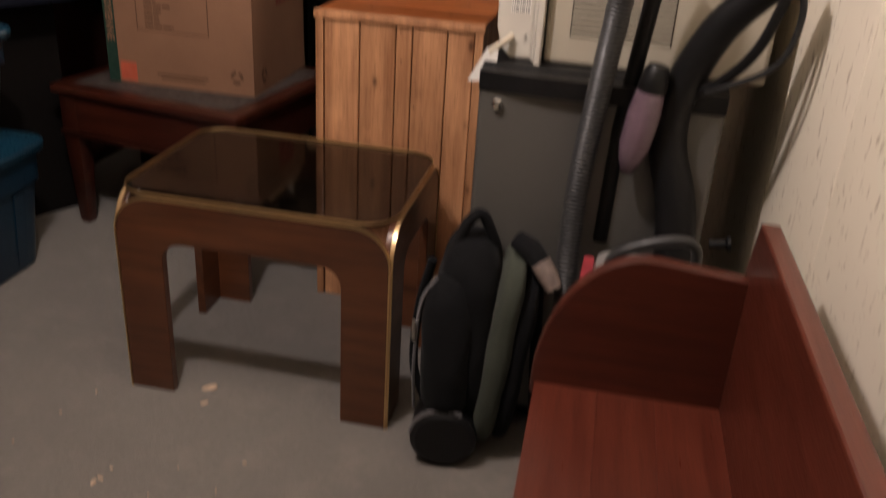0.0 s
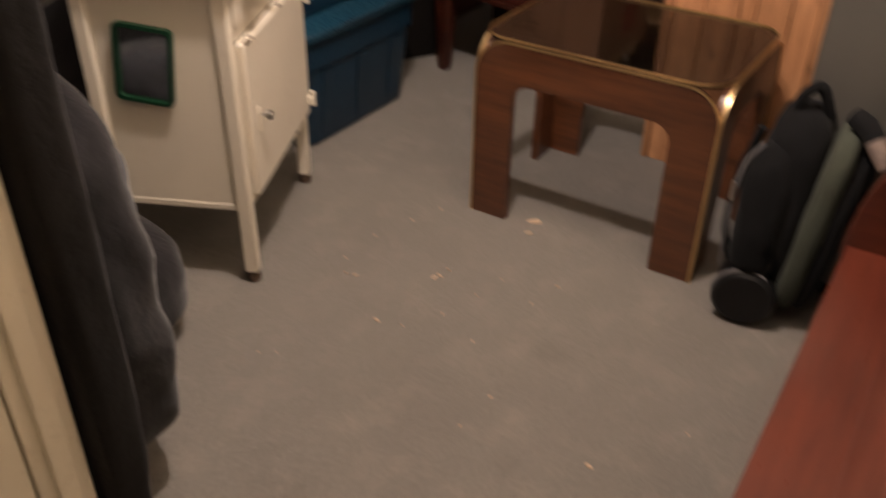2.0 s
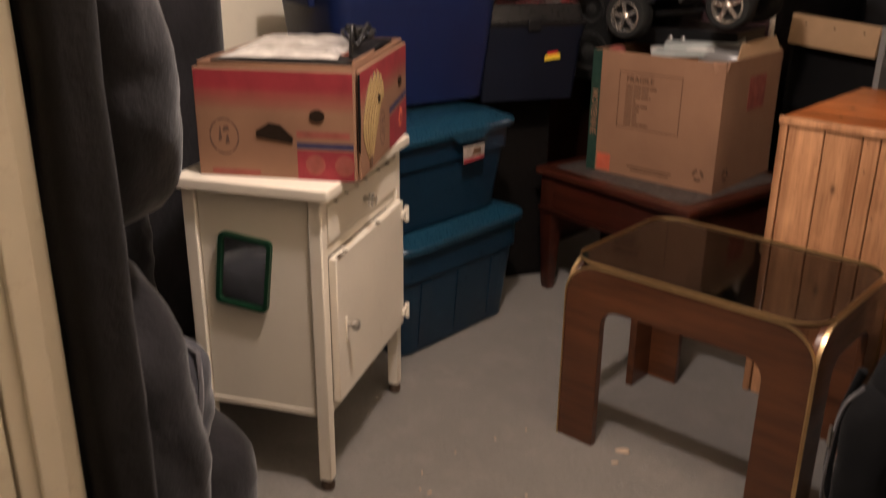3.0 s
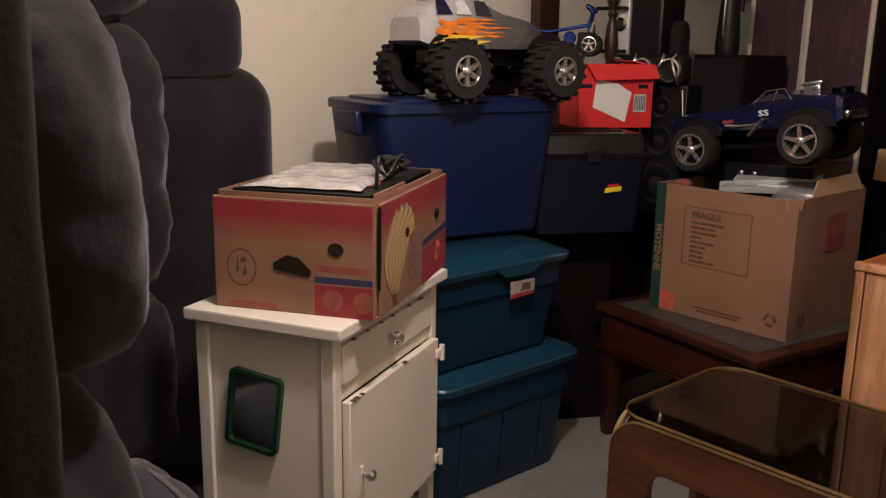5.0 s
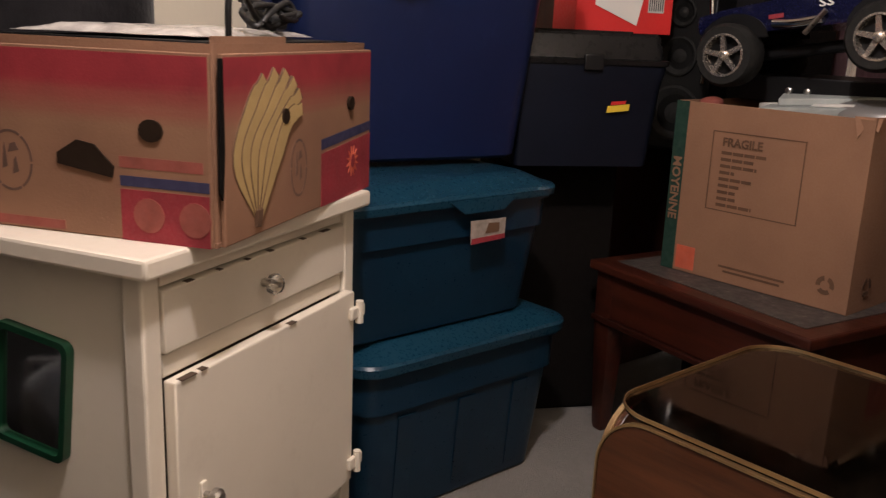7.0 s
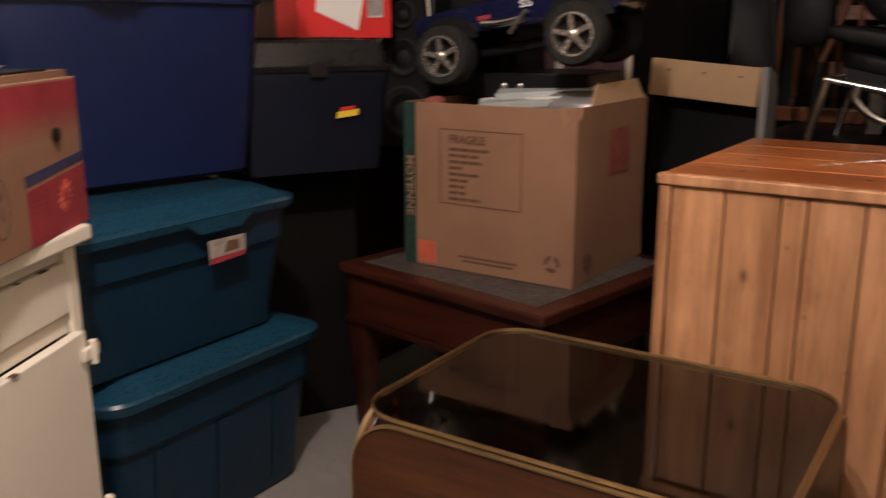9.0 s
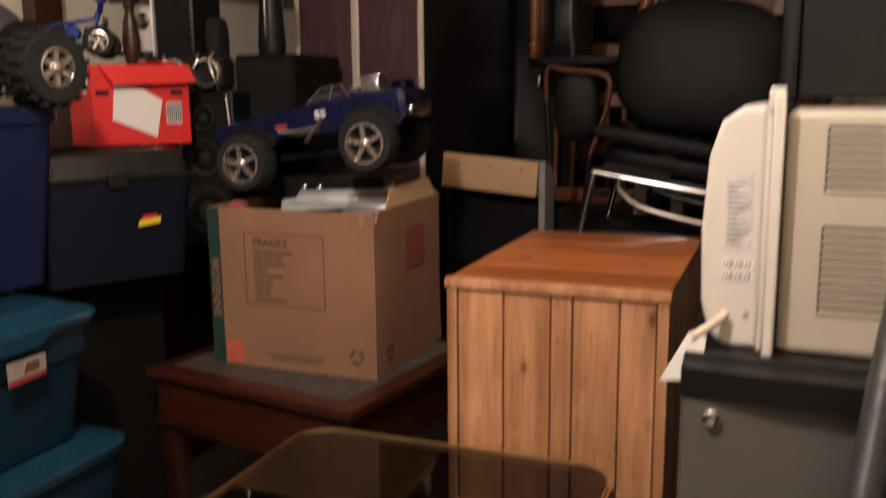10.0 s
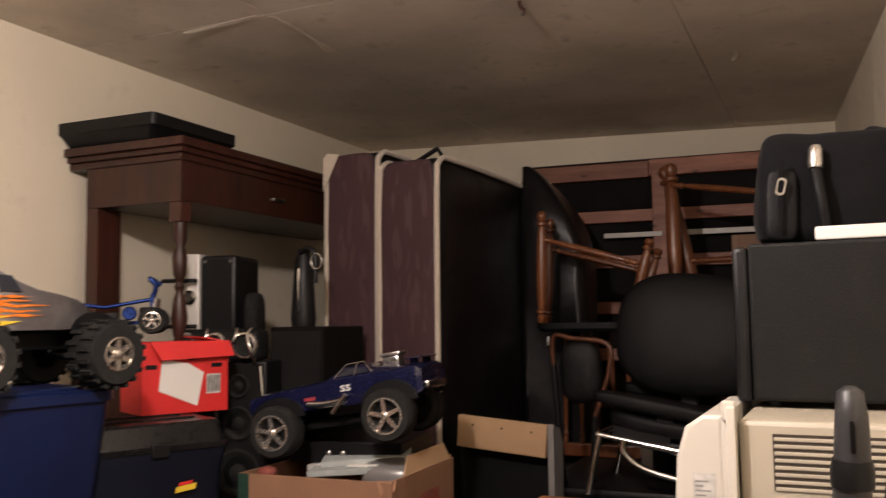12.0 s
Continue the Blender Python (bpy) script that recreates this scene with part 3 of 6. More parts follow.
# ---- glass-topped table ----
def end_table():
    ob = thing("side_table", pose(-1.0, 1.588, 0, 0, 0, 1.5), "walnut laminate side table with brass edging and smoked glass top", "table")
    W, D, T, Z = 0.635, 0.475, 0.022, 0.496

    def arch(w, leg):
        r, ri, zo = 0.085, 0.045, 0.395
        out = [(0, 0), (0, Z - r)] + arc(r, Z - r, r, r, 180, 90, 7)[1:] + arc(w - r, Z - r, r, r, 90, 0, 7) + [(w, 0), (w - leg, 0)]
        inn = arc(w - leg - ri, zo - ri, ri, ri, 0, 90, 5) + arc(leg + ri, zo - ri, ri, ri, 90, 180, 5) + [(leg, 0)]
        return out + inn

    def edge(w):
        r = 0.085
        o = [(0, 0.0), (0, Z - r)] + arc(r, Z - r, r, r, 180, 90, 9)[1:] + arc(w - r, Z - r, r, r, 90, 0, 9) + [(w, 0.0)]
        r2, k = 0.087, 0.0035
        u = [(-k, 0.0), (-k, Z - r)] + arc(r, Z - r, r2 + 0.002, r2 + 0.002, 180, 90, 9)[1:] + arc(w - r, Z - r, r2 + 0.002, r2 + 0.002, 90, 0, 9) + [(w + k, 0.0)]
        bm = bmesh.new()
        rows = [[bm.verts.new((x, y, z)) for x, z in ring] for ring, y in ((o, -0.002), (u, -0.002), (u, 0.007), (o, 0.007))]
        for q in range(4):
            a, b = rows[q], rows[(q + 1) % 4]
            for i in range(len(o) - 1):
                bm.faces.new((a[i], a[i + 1], b[i + 1], b[i]))
        return finish(bm, 40)

    for name, w, leg, m in (("front_panel", W - 0.012, 0.105, pose(0.006, 0, 0)), ("back_panel", W - 0.012, 0.105, pose(0.006, D - T, 0)),
                            ("side_panel", D - 0.012, 0.11, pose(T, 0.006, 0, 0, 0, 90)), ("side_panel", D - 0.012, 0.11, pose(W, 0.006, 0, 0, 0, 90))):
        p = part(name, prism(arch(w, leg), T, r=0.002), M_TABLE_W, ob, "", m)
        part("brass_edge", moved(edge(w), pose(0, 0.0 if name == "front_panel" else T - 0.010 if m.translation.x < 0.1 and name != "back_panel" else 0.0, 0)), M_BRASS, p, "polished brass edging")
    hx, hy = W / 2 - 0.005, D / 2 - 0.005
    glass = part("glass_top", rects([(Z + 0.0025, hx, hy, 0.075), (Z + 0.0085, hx, hy, 0.075)], 8), M_SMOKE, ob, "smoked brown glass", pose(W / 2, D / 2, 0))
    glass.visible_shadow = False
    part("brass_rim", moved(frame_prism(ring_rect(hx + 0.0022, hy + 0.0022, 0.0772, 8), ring_rect(hx + 0.0005, hy + 0.0005, 0.0755, 8), 0.006), pose(W / 2, D / 2, Z + 0.008) @ pose(0, 0, 0, 90)), M_BRASS, ob, "thin brass rim round the glass")


end_table()


# ---- white cabinet ----
def cabinet():
    ob = thing("cabinet", pose(-1.212, 0.985, 0, 0, 0, 117.5), "white painted wooden washstand cabinet with chipped edges and tall legs", "cabinet")
    W, D, Z = 0.535, 0.345, 0.735
    part("top", box(-0.012, W + 0.012, -0.018, D + 0.012, Z, Z + 0.027, 0.005), M_WHITE, ob)
    for x, y in ((0.005, 0.005), (W - 0.037, 0.005), (0.005, D - 0.037), (W - 0.037, D - 0.037)):
        p = part("leg", box(x, x + 0.032, y, y + 0.032, 0.03, Z, 0.004), M_WHITE, ob)
        part("caster", moved(lathe([(0.006, 0.0), (0.016, 0.004), (0.018, 0.016), (0.012, 0.026), (0.008, 0.034)], 12), pose(x + 0.016, y + 0.016, 0)), M_CHIP_GAP, p, "worn dark caster")
    part("side_panel", box(0.014, 0.024, 0.04, D - 0.04, 0.215, Z, 0), M_WHITE, ob)
    part("side_panel", box(W - 0.024, W - 0.014, 0.04, D - 0.04, 0.215, Z, 0), M_WHITE, ob)
    part("back_panel", box(0.04, W - 0.04, D - 0.02, D - 0.01, 0.215, Z, 0), M_WHITE, ob)
    part("bottom_board", box(0.012, W - 0.012, 0.012, D - 0.012, 0.20, 0.216, 0.002), M_WHITE, ob)
    part("rail", box(0.043, W - 0.043, 0.010, 0.03, Z - 0.022, Z - 0.003, 0.001), M_WHITE, ob)
    part("rail", box(0.043, W - 0.043, 0.010, 0.03, 0.591, 0.622, 0.002), M_WHITE, ob)
    part("rail", box(0.043, W - 0.043, 0.010, 0.03, 0.20, 0.228, 0.002), M_WHITE, ob)
    # Dark sheet added behind drawer and door: gap shade put into its colour.
    part("inside", box(0.03, W - 0.03, 0.034, 0.05, 0.218, Z - 0.002), M_CHIP_GAP, ob)
    dr = part("drawer", box(0.0405, W - 0.0405, 0.003, 0.03, 0.625, Z - 0.026, 0.003), M_WHITE, ob)
    dv = part("door", box(0.0395, W - 0.030, -0.012, 0.008, 0.232, 0.5903, 0.003), M_WHITE, ob)
    # knobs: clear faceted on the drawer, small brushed one on the door
    prof = [(0.005, 0), (0.007, 0.004), (0.006, 0.012), (0.015, 0.017), (0.0165, 0.025), (0.012, 0.032), (0.004, 0.034)]
    part("knob", moved(lathe(prof, 10, 20), pose(W * 0.47, 0.004, 0.668, 90)), M_CRYSTAL, dr, "clear faceted knob")
    part("knob_stem", moved(lathe([(0.004, -0.002), (0.004, 0.03), (0.002, 0.0345)], 8), pose(W * 0.47, 0.004, 0.668, 90)), M_ALU, dr)
    part("knob", moved(lathe([(0.004, 0), (0.005, 0.012), (0.012, 0.018), (0.0125, 0.026), (0.008, 0.031)], 14), pose(0.085, -0.014, 0.415, 90)), M_ALU, dv, "worn metal knob")
    part("knob_plate", box(0.079, 0.091, -0.017, -0.012, 0.375, 0.433, 0.002), M_WHITE, dv)
    for z in (0.553, 0.268):
        part("hinge", join(box(W - 0.052, W - 0.006, -0.021, -0.012, z - 0.011, z + 0.011, 0.003), moved(lathe([(0.007, -0.02), (0.007, 0.02)], 10), pose(W - 0.026, -0.02, z))), M_WHITE, dv)
    # paint worn off along the top edge and the door
    rnd = random.Random(4)
    for i in range(6):
        x = rnd.uniform(0.06, W - 0.08)
        l = rnd.uniform(0.006, 0.03)
        part("chip", box(x, x + l, 0.0035, 0.012, Z - 0.0268, Z - 0.0255), M_CHIP_GAP, dr)
    for x, z, l in ((0.05, 0.5896, 0.03), (0.09, 0.5896, 0.012), (0.30, 0.5896, 0.018), (0.2, 0.2305, 0.05), (0.36, 0.2305, 0.02)):
        part("chip", box(x, x + l, -0.0146, -0.004, z, z + 0.0012), M_CHIP_GAP, dv)
    # framed little mirror hung on the side, seen from the door
    mi = thing("wall_mirror", ob.matrix_basis @ pose(0.0135, 0.199, 0.549, 0, 0, -90) @ pose(0, 0, 0, 0, 7), "small mirror in a green plastic frame on the cabinet side", "mirror")
    o, i_ = ring_rect(0.064, 0.087, 0.014), ring_rect(0.055, 0.078, 0.010)
    part("mirror_frame", moved(frame_prism(o, i_, 0.013), pose(0, -0.0135, 0)), M_GREEN, mi)
    part("mirror_glass", box(-0.053, 0.053, -0.006, -0.001, -0.076, 0.076), M_MIRROR, mi)


cabinet()


# ---- fruit box ----
def fruit_box():
    ob = thing("fruit_box", pose(-1.193, 1.077, 0.7625, 0, 0, 124.5), "open cardboard fruit box printed with yellow bananas, full of papers", "box")
    W, D, Z, T = 0.505, 0.362, 0.235, 0.006
    part("front_wall", box(0.014, W, 0, T, 0, Z, 0.001, 1), M_CARD_FRUIT, ob)
    part("back_wall", box(0, W, D - T, D, 0, Z, 0.001, 1), M_CARD_FRUIT, ob)
    part("end_wall", box(0, T, 0.010, D - T, 0, Z, 0.001, 1), M_CARD_FRUIT, ob)
    part("end_wall", box(W - T, W, T, D - T, 0, Z, 0.001, 1), M_CARD_FRUIT, ob)
    part("base", box(T, W - T, T, D - T, 0, 0.006), M_CARD_FRUIT, ob)
    # inner box standing a little proud of the sleeve
    part("liner", frame_prism(ring_rect(W / 2 - 0.008, D / 2 - 0.008, 0.004), ring_rect(W / 2 - 0.013, D / 2 - 0.013, 0.003), 0.244), M_CARD_FRUIT, ob, "", pose(W / 2, D / 2, 0.002) @ pose(0, 0, 0, 90))
    part("raised_edge", box(0.010, 0.20, 0.009, 0.014, Z, Z + 0.02), M_CARD_FRUIT, ob)
    d = 0.0009

    def on_front(name, poly, material, label="", deep=d):
        return part(name, prism(poly, deep, pose(0, -deep, 0)), material, ob, label)

    def on_end(name, poly, material, label="", deep=d):
        return part(name, prism(poly, deep, pose(-deep, D, 0, 0, 0, -90)), material, ob, label)

    def ring_print(put, cx, cz, rx, rz):
        """A thin printed oval with a few strokes inside."""
        for a0 in range(0, 360, 60):
            put("stamp", arc(cx, cz, rx, rz, a0, a0 + 56, 5) + arc(cx, cz, rx - 0.0035, rz - 0.0035, a0 + 56, a0, 5), M_STAMP)
        for dx, dz, w, h in ((-0.4, -0.3, 0.25, 0.9), (0.05, -0.45, 0.3, 0.6), (-0.1, 0.25, 0.5, 0.35)):
            put("stamp", [(cx + dx * rx, cz + dz * rz), (cx + (dx + w) * rx, cz + (dz + 0.1) * rz), (cx + (dx + w * 0.7) * rx, cz + (dz + h) * rz), (cx + (dx + 0.1) * rx, cz + (dz + h * 0.8) * rz)], M_STAMP)

    # front (bunch side)
    on_front("red_band", [(0.016, 0.002), (W - 0.002, 0.002), (W - 0.002, Z - 0.004), (0.016, Z - 0.004)], M_PRINT_BAND, deep=0.0005)
    on_front("red_corner", [(0.30, 0.0), (W, 0.0), (W, 0.095), (0.30, 0.082)], M_PRINT_RED)
    on_front("blue_bar", [(0.30, 0.088), (W, 0.101), (W, 0.116), (0.30, 0.104)], M_PRINT_BLUE)
    for cx, cz in ((0.425, 0.056),):
        star = []
        for k in range(24):
            q, rr = 2 * math.pi * k / 24, 0.026 if k % 2 else 0.012
            star.append((cx + rr * math.cos(q), cz + rr * math.sin(q)))
        on_front("sunburst", star, M_PRINT_ORANGE, deep=0.002)
        on_front("sunburst", arc(cx, cz, 0.009, 0.011, 0, 340, 12), M_PRINT_RED, deep=0.0026)
    tops = ((0.118, 0.203), (0.150, 0.210), (0.180, 0.208), (0.204, 0.196), (0.220, 0.178), (0.224, 0.156))
    mids = ((0.046, 0.100), (0.066, 0.104), (0.088, 0.106), (0.110, 0.106), (0.130, 0.104), (0.148, 0.098))
    for k in range(6):
        ctrl = [(0.092 + 0.002 * k, 0.026), mids[k], (0.45 * mids[k][0] + 0.55 * tops[k][0] - 0.006, 0.165 - 0.004 * k), tops[k]]
        pts = smooth_path([(a, 0, b) for a, b in ctrl], 6)
        left, right = [], []
        for i, p in enumerate(pts):
            f = i / (len(pts) - 1)
            wd = 0.0035 + 0.0085 * min(1.0, f * 2.6) * (1.0 if f < 0.88 else 0.6)
            q = pts[min(i + 1, len(pts) - 1)] - pts[max(i - 1, 0)]
            nx, nz = q.z / q.length, -q.x / q.length
            left.append((p.x - wd * nx, p.z - wd * nz))
            right.append((p.x + wd * nx, p.z + wd * nz))
        on_front("banana_outline", [(x - 0.003, z + 0.001) for x, z in left] + [(x + 0.003, z + 0.001) for x, z in right[::-1]], M_PRINT_BROWN, deep=0.0016 + 0.0006 * k)
        on_front("banana", left + right[::-1], M_PRINT_YELLOW, deep=0.0019 + 0.0006 * k)
    on_front("banana_stalk", [(0.088, 0.012), (0.098, 0.010), (0.104, 0.034), (0.088, 0.034)], M_PRINT_BROWN, deep=0.0056)
    for cx, cz in ((0.172, 0.150), (0.41, 0.152)):
        on_front("vent_hole", arc(cx, cz, 0.011, 0.011, 0, 350, 14), M_HOLE, deep=0.006)
    ring_print(on_front, 0.222, 0.072, 0.027, 0.042)
    # end
    on_end("red_band", [(0.002, 0.002), (D - 0.012, 0.002), (D - 0.012, Z - 0.004), (0.002, Z - 0.004)], M_PRINT_BAND, deep=0.0005)
    on_end("red_corner", [(0.225, 0.0), (D - 0.012, 0.0), (D - 0.012, 0.065), (0.225, 0.065)], M_PRINT_RED)
    on_end("blue_bar", [(0.225, 0.069), (D - 0.012, 0.069), (D - 0.012, 0.082), (0.225, 0.082)], M_PRINT_BLUE)
    on_end("pale_bar", [(0.225, 0.092), (D - 0.02, 0.092), (D - 0.02, 0.106), (0.225, 0.106)], M_PRINT_FADE)
    on_end("pale_bar", [(0.03, 0.004), (0.14, 0.004), (0.14, 0.016), (0.03, 0.016)], M_PRINT_FADE)
    for cx in (0.265, 0.33):
        on_end("ring", arc(cx, 0.034, 0.022, 0.022, 0, 350, 16), M_PRINT_FADE, deep=0.0018)
    on_end("vent_hole", arc(0.272, 0.140, 0.017, 0.014, 0, 350, 14), M_HOLE, deep=0.003)
    on_end("hand_hole", [(0.135, 0.09), (0.215, 0.078), (0.218, 0.092), (0.19, 0.118), (0.165, 0.122), (0.135, 0.104)], M_HOLE, deep=0.003)
    ring_print(on_end, 0.062, 0.088, 0.034, 0.040)
    # torn upright slit at the corner
    part("torn_slit", prism([(0.004, 0.07), (0.010, 0.06), (0.016, 0.12), (0.014, 0.23), (0.006, 0.23)], 0.003, pose(0, -0.001, 0)), M_DARKGAP, ob)
    # contents
    a = ob.matrix_basis
    solid("folder", box(0.03, W - 0.03, 0.03, D - 0.03, 0, 0.010, 0.002), M_BLACK, "dark folder lying in the fruit box", "folder", m=a @ pose(0, 0, 0.238))
    bag = bmesh.new()
    bmesh.ops.create_grid(bag, x_segments=44, y_segments=30, size=0.5)
    for v in bag.verts:
        q = Vector((v.co.x * 0.40, v.co.y * 0.25, 0))
        h = 0.006 * noise.noise(q * 9) + 0.005 * abs(noise.noise(q * 18 + Vector((3, 0, 0)))) + 0.0012 * noise.noise(q * 60)
        edge = 1 - max(abs(v.co.x), abs(v.co.y)) * 2
        v.co = q * (1 + 0.05 * noise.noise(v.co * 9)) + Vector((0, 0, max(0.0005, (h + 0.009) * min(1, edge * 6 + 0.15))))
    low = bmesh.ops.extrude_face_region(bag, geom=list(bag.faces))
    for v in [e for e in low["geom"] if isinstance(e, bmesh.types.BMVert)]:
        v.co.z += 0.0008
    solid("plastic_bag", finish(bag, 35), M_PLASTIC_BAG, "crinkled clear plastic bag spread over printed papers", "bag", m=a @ pose(0.25, 0.20, 0.2505, 0, 0, 4))
    solid("leaflet", box(0, 0.09, 0, 0.05, 0, 0.003), M_PRINT_FADE, "pink printed leaflet under the plastic", "papers", m=a @ pose(0.14, 0.05, 0.249, 0, 0, 12))
    rnd = random.Random(9)
    ctrl = [(0.17 + 0.13 * rnd.random(), 0.03 + 0.07 * rnd.random(), 0.262 + 0.045 * rnd.random()) for _ in range(16)]
    ctrl = [(0.10, 0.04, 0.250), (0.095, 0.035, 0.305), (0.13, 0.04, 0.312)] + ctrl
    solid("power_cable", tube(smooth_path(ctrl, 6), 0.0045, 8), M_CABLE, "tangled black power cable on top of the fruit box", "cable", m=a)
    solid("plug", join(box(0.0, 0.045, 0, 0.026, 0, 0.022, 0.005), box(0.045, 0.06, 0.008, 0.011, 0.008, 0.014), box(0.045, 0.06, 0.016, 0.019, 0.008, 0.014)), M_CABLE, "black plug lying on the fruit box", "plug", m=a @ pose(0.33, 0.07, 0.262, 0, -15, 40))


fruit_box()


# ---- storage tubs ----
def tub(name, m, L, W, Z, body, lid_mat, label, lid=True, ribs=True, ledge=True):
    ob = thing(name, m, label, "storage tub")
    hx, hy = L / 2, W / 2
    k = 0.045
    sec = [(0.0, hx - k - 0.012, hy - k - 0.012, 0.04), (0.008, hx - k, hy - k, 0.045), (Z * 0.62, hx - 0.024, hy - 0.024, 0.05), (Z * 0.70, hx - 0.022, hy - 0.022, 0.05),
           (Z * 0.71, hx - 0.012, hy - 0.012, 0.055), (Z * 0.93, hx - 0.010, hy - 0.010, 0.055), (Z * 0.93, hx, hy, 0.06), (Z - 0.004, hx, hy, 0.06), (Z, hx - 0.006, hy - 0.006, 0.055)]
    if not ledge:
        sec = sec[:2] + sec[5:]
    part("tub_body", rects(sec, 6), body, ob)
    if ribs:
        for x in (-0.28 * L, 0.0, 0.28 * L):
            rib = loft([[(x - 0.02, -(hy - k) - 0.004, 0.03), (x + 0.02, -(hy - k) - 0.004, 0.03), (x + 0.02, -(hy - k) + 0.02, 0.03), (x - 0.02, -(hy - k) + 0.02, 0.03)],
                        [(x - 0.024, -(hy - 0.024) - 0.006, Z * 0.66), (x + 0.024, -(hy - 0.024) - 0.006, Z * 0.66), (x + 0.024, -(hy - 0.024) + 0.02, Z * 0.66), (x - 0.024, -(hy - 0.024) + 0.02, Z * 0.66)]])
            part("rib", rib, body, ob)
    for s in (-1, 1):
        part("grip", box(s * hx - 0.012, s * hx + 0.012, -0.08, 0.08, Z * 0.76, Z * 0.93, 0.006), body, ob)
    if lid:
        part("lid", rects([(Z * 0.955, hx + 0.008, hy + 0.008, 0.065), (Z + 0.002, hx + 0.011, hy + 0.011, 0.068), (Z + 0.008, hx + 0.006, hy + 0.006, 0.065), (Z + 0.010, hx - 0.006, hy - 0.006, 0.06),
                           (Z + 0.03, hx - 0.05, hy - 0.04, 0.05), (Z + 0.034, hx - 0.06, hy - 0.05, 0.045)], 6), lid_mat, ob)
    return ob


TM = pose(-1.755, 1.832, 0, 0, 0, 91)
tub("storage_tub", TM, 0.60, 0.41, 0.375, M_TEAL, M_TEAL_LID, "dark teal plastic storage tub with a lid on the carpet")
t2 = tub("storage_tub", pose(-1.755, 1.775, 0.409, 0, 0, 91), 0.60, 0.40, 0.292, M_TEAL, M_TEAL_LID, "teal plastic storage tub with a flared lid and paper label", ribs=False)
lip = prism([(-0.055, 0.0), (0.055, 0.0), (0.095, 0.028), (-0.095, 0.028)], 0.012)
part("lid_tab", moved(lip, pose(0.055, -0.213, 0.262)), M_TEAL_LID, t2)
part("label", prism([(-0.048, 0.0), (0.048, 0.004), (0.05, 0.048), (-0.05, 0.05)], 0.0015, pose(0.07, -0.2105, 0.195)), M_LABEL, t2, "torn white and red paper label")
part("label_print", prism([(-0.048, 0.0), (0.048, 0.004), (0.048, 0.014), (-0.048, 0.012)], 0.001, pose(0.07, -0.2118, 0.195)), M_PRINT_RED, t2)
part("label_print", prism([(-0.01, 0.02), (0.03, 0.02), (0.03, 0.04), (0.0, 0.042)], 0.001, pose(0.07, -0.2118, 0.195)), M_PRINT_BROWN, t2)
tub("open_tub", pose(-1.92, 1.85, 0.7475, 0, 0, 79), 0.63, 0.42, 0.405, M_BLUE, M_BLUE, "navy blue plastic storage tub at the top of the stack", lid=False, ribs=False, ledge=False)


# ---- low table with the moving box ----
def low_table():
    ob = thing("low_table", pose(-1.67, 2.352, 0, 0, 0, -8.8), "dark cherry lamp table with a dusty leather-like top", "table")
    W, D, Z = 0.655, 0.62, 0.47
    part("tabletop", box(-0.012, W + 0.012, -0.012, D, Z - 0.026, Z, 0.006), M_DESK, ob)
    part("inlay", box(0.04, W - 0.04, 0.04, D - 0.05, Z, Z + 0.0015), M_DUST, ob, "dusty dark grey inlay")
    part("drawer_front", box(0.035, W - 0.035, 0.006, 0.03, Z - 0.145, Z - 0.03, 0.003), M_DESK, ob)
    part("moulding", box(0.0, W, -0.004, 0.03, Z - 0.162, Z - 0.146, 0.004), M_DESK, ob)
    part("apron", box(0.006, 0.03, 0.03, D - 0.04, Z - 0.16, Z - 0.026, 0.002), M_DESK, ob)
    part("apron", box(W - 0.03, W - 0.006, 0.03, D - 0.04, Z - 0.16, Z - 0.026, 0.002), M_DESK, ob)
    part("apron", box(0.03, W - 0.03, D - 0.05, D - 0.03, Z - 0.16, Z - 0.026, 0.002), M_DESK, ob)
    for x, y in ((0.035, 0.035), (W - 0.035, 0.035), (0.035, D - 0.05), (W - 0.035, D - 0.05)):
        part("leg", rects([(0, 0.016, 0.016, 0.004), (0.02, 0.019, 0.019, 0.004), (Z - 0.165, 0.031, 0.031, 0.005), (Z - 0.03, 0.031, 0.031, 0.005)], 3), M_DESK, ob, "", pose(x, y, 0))


low_table()


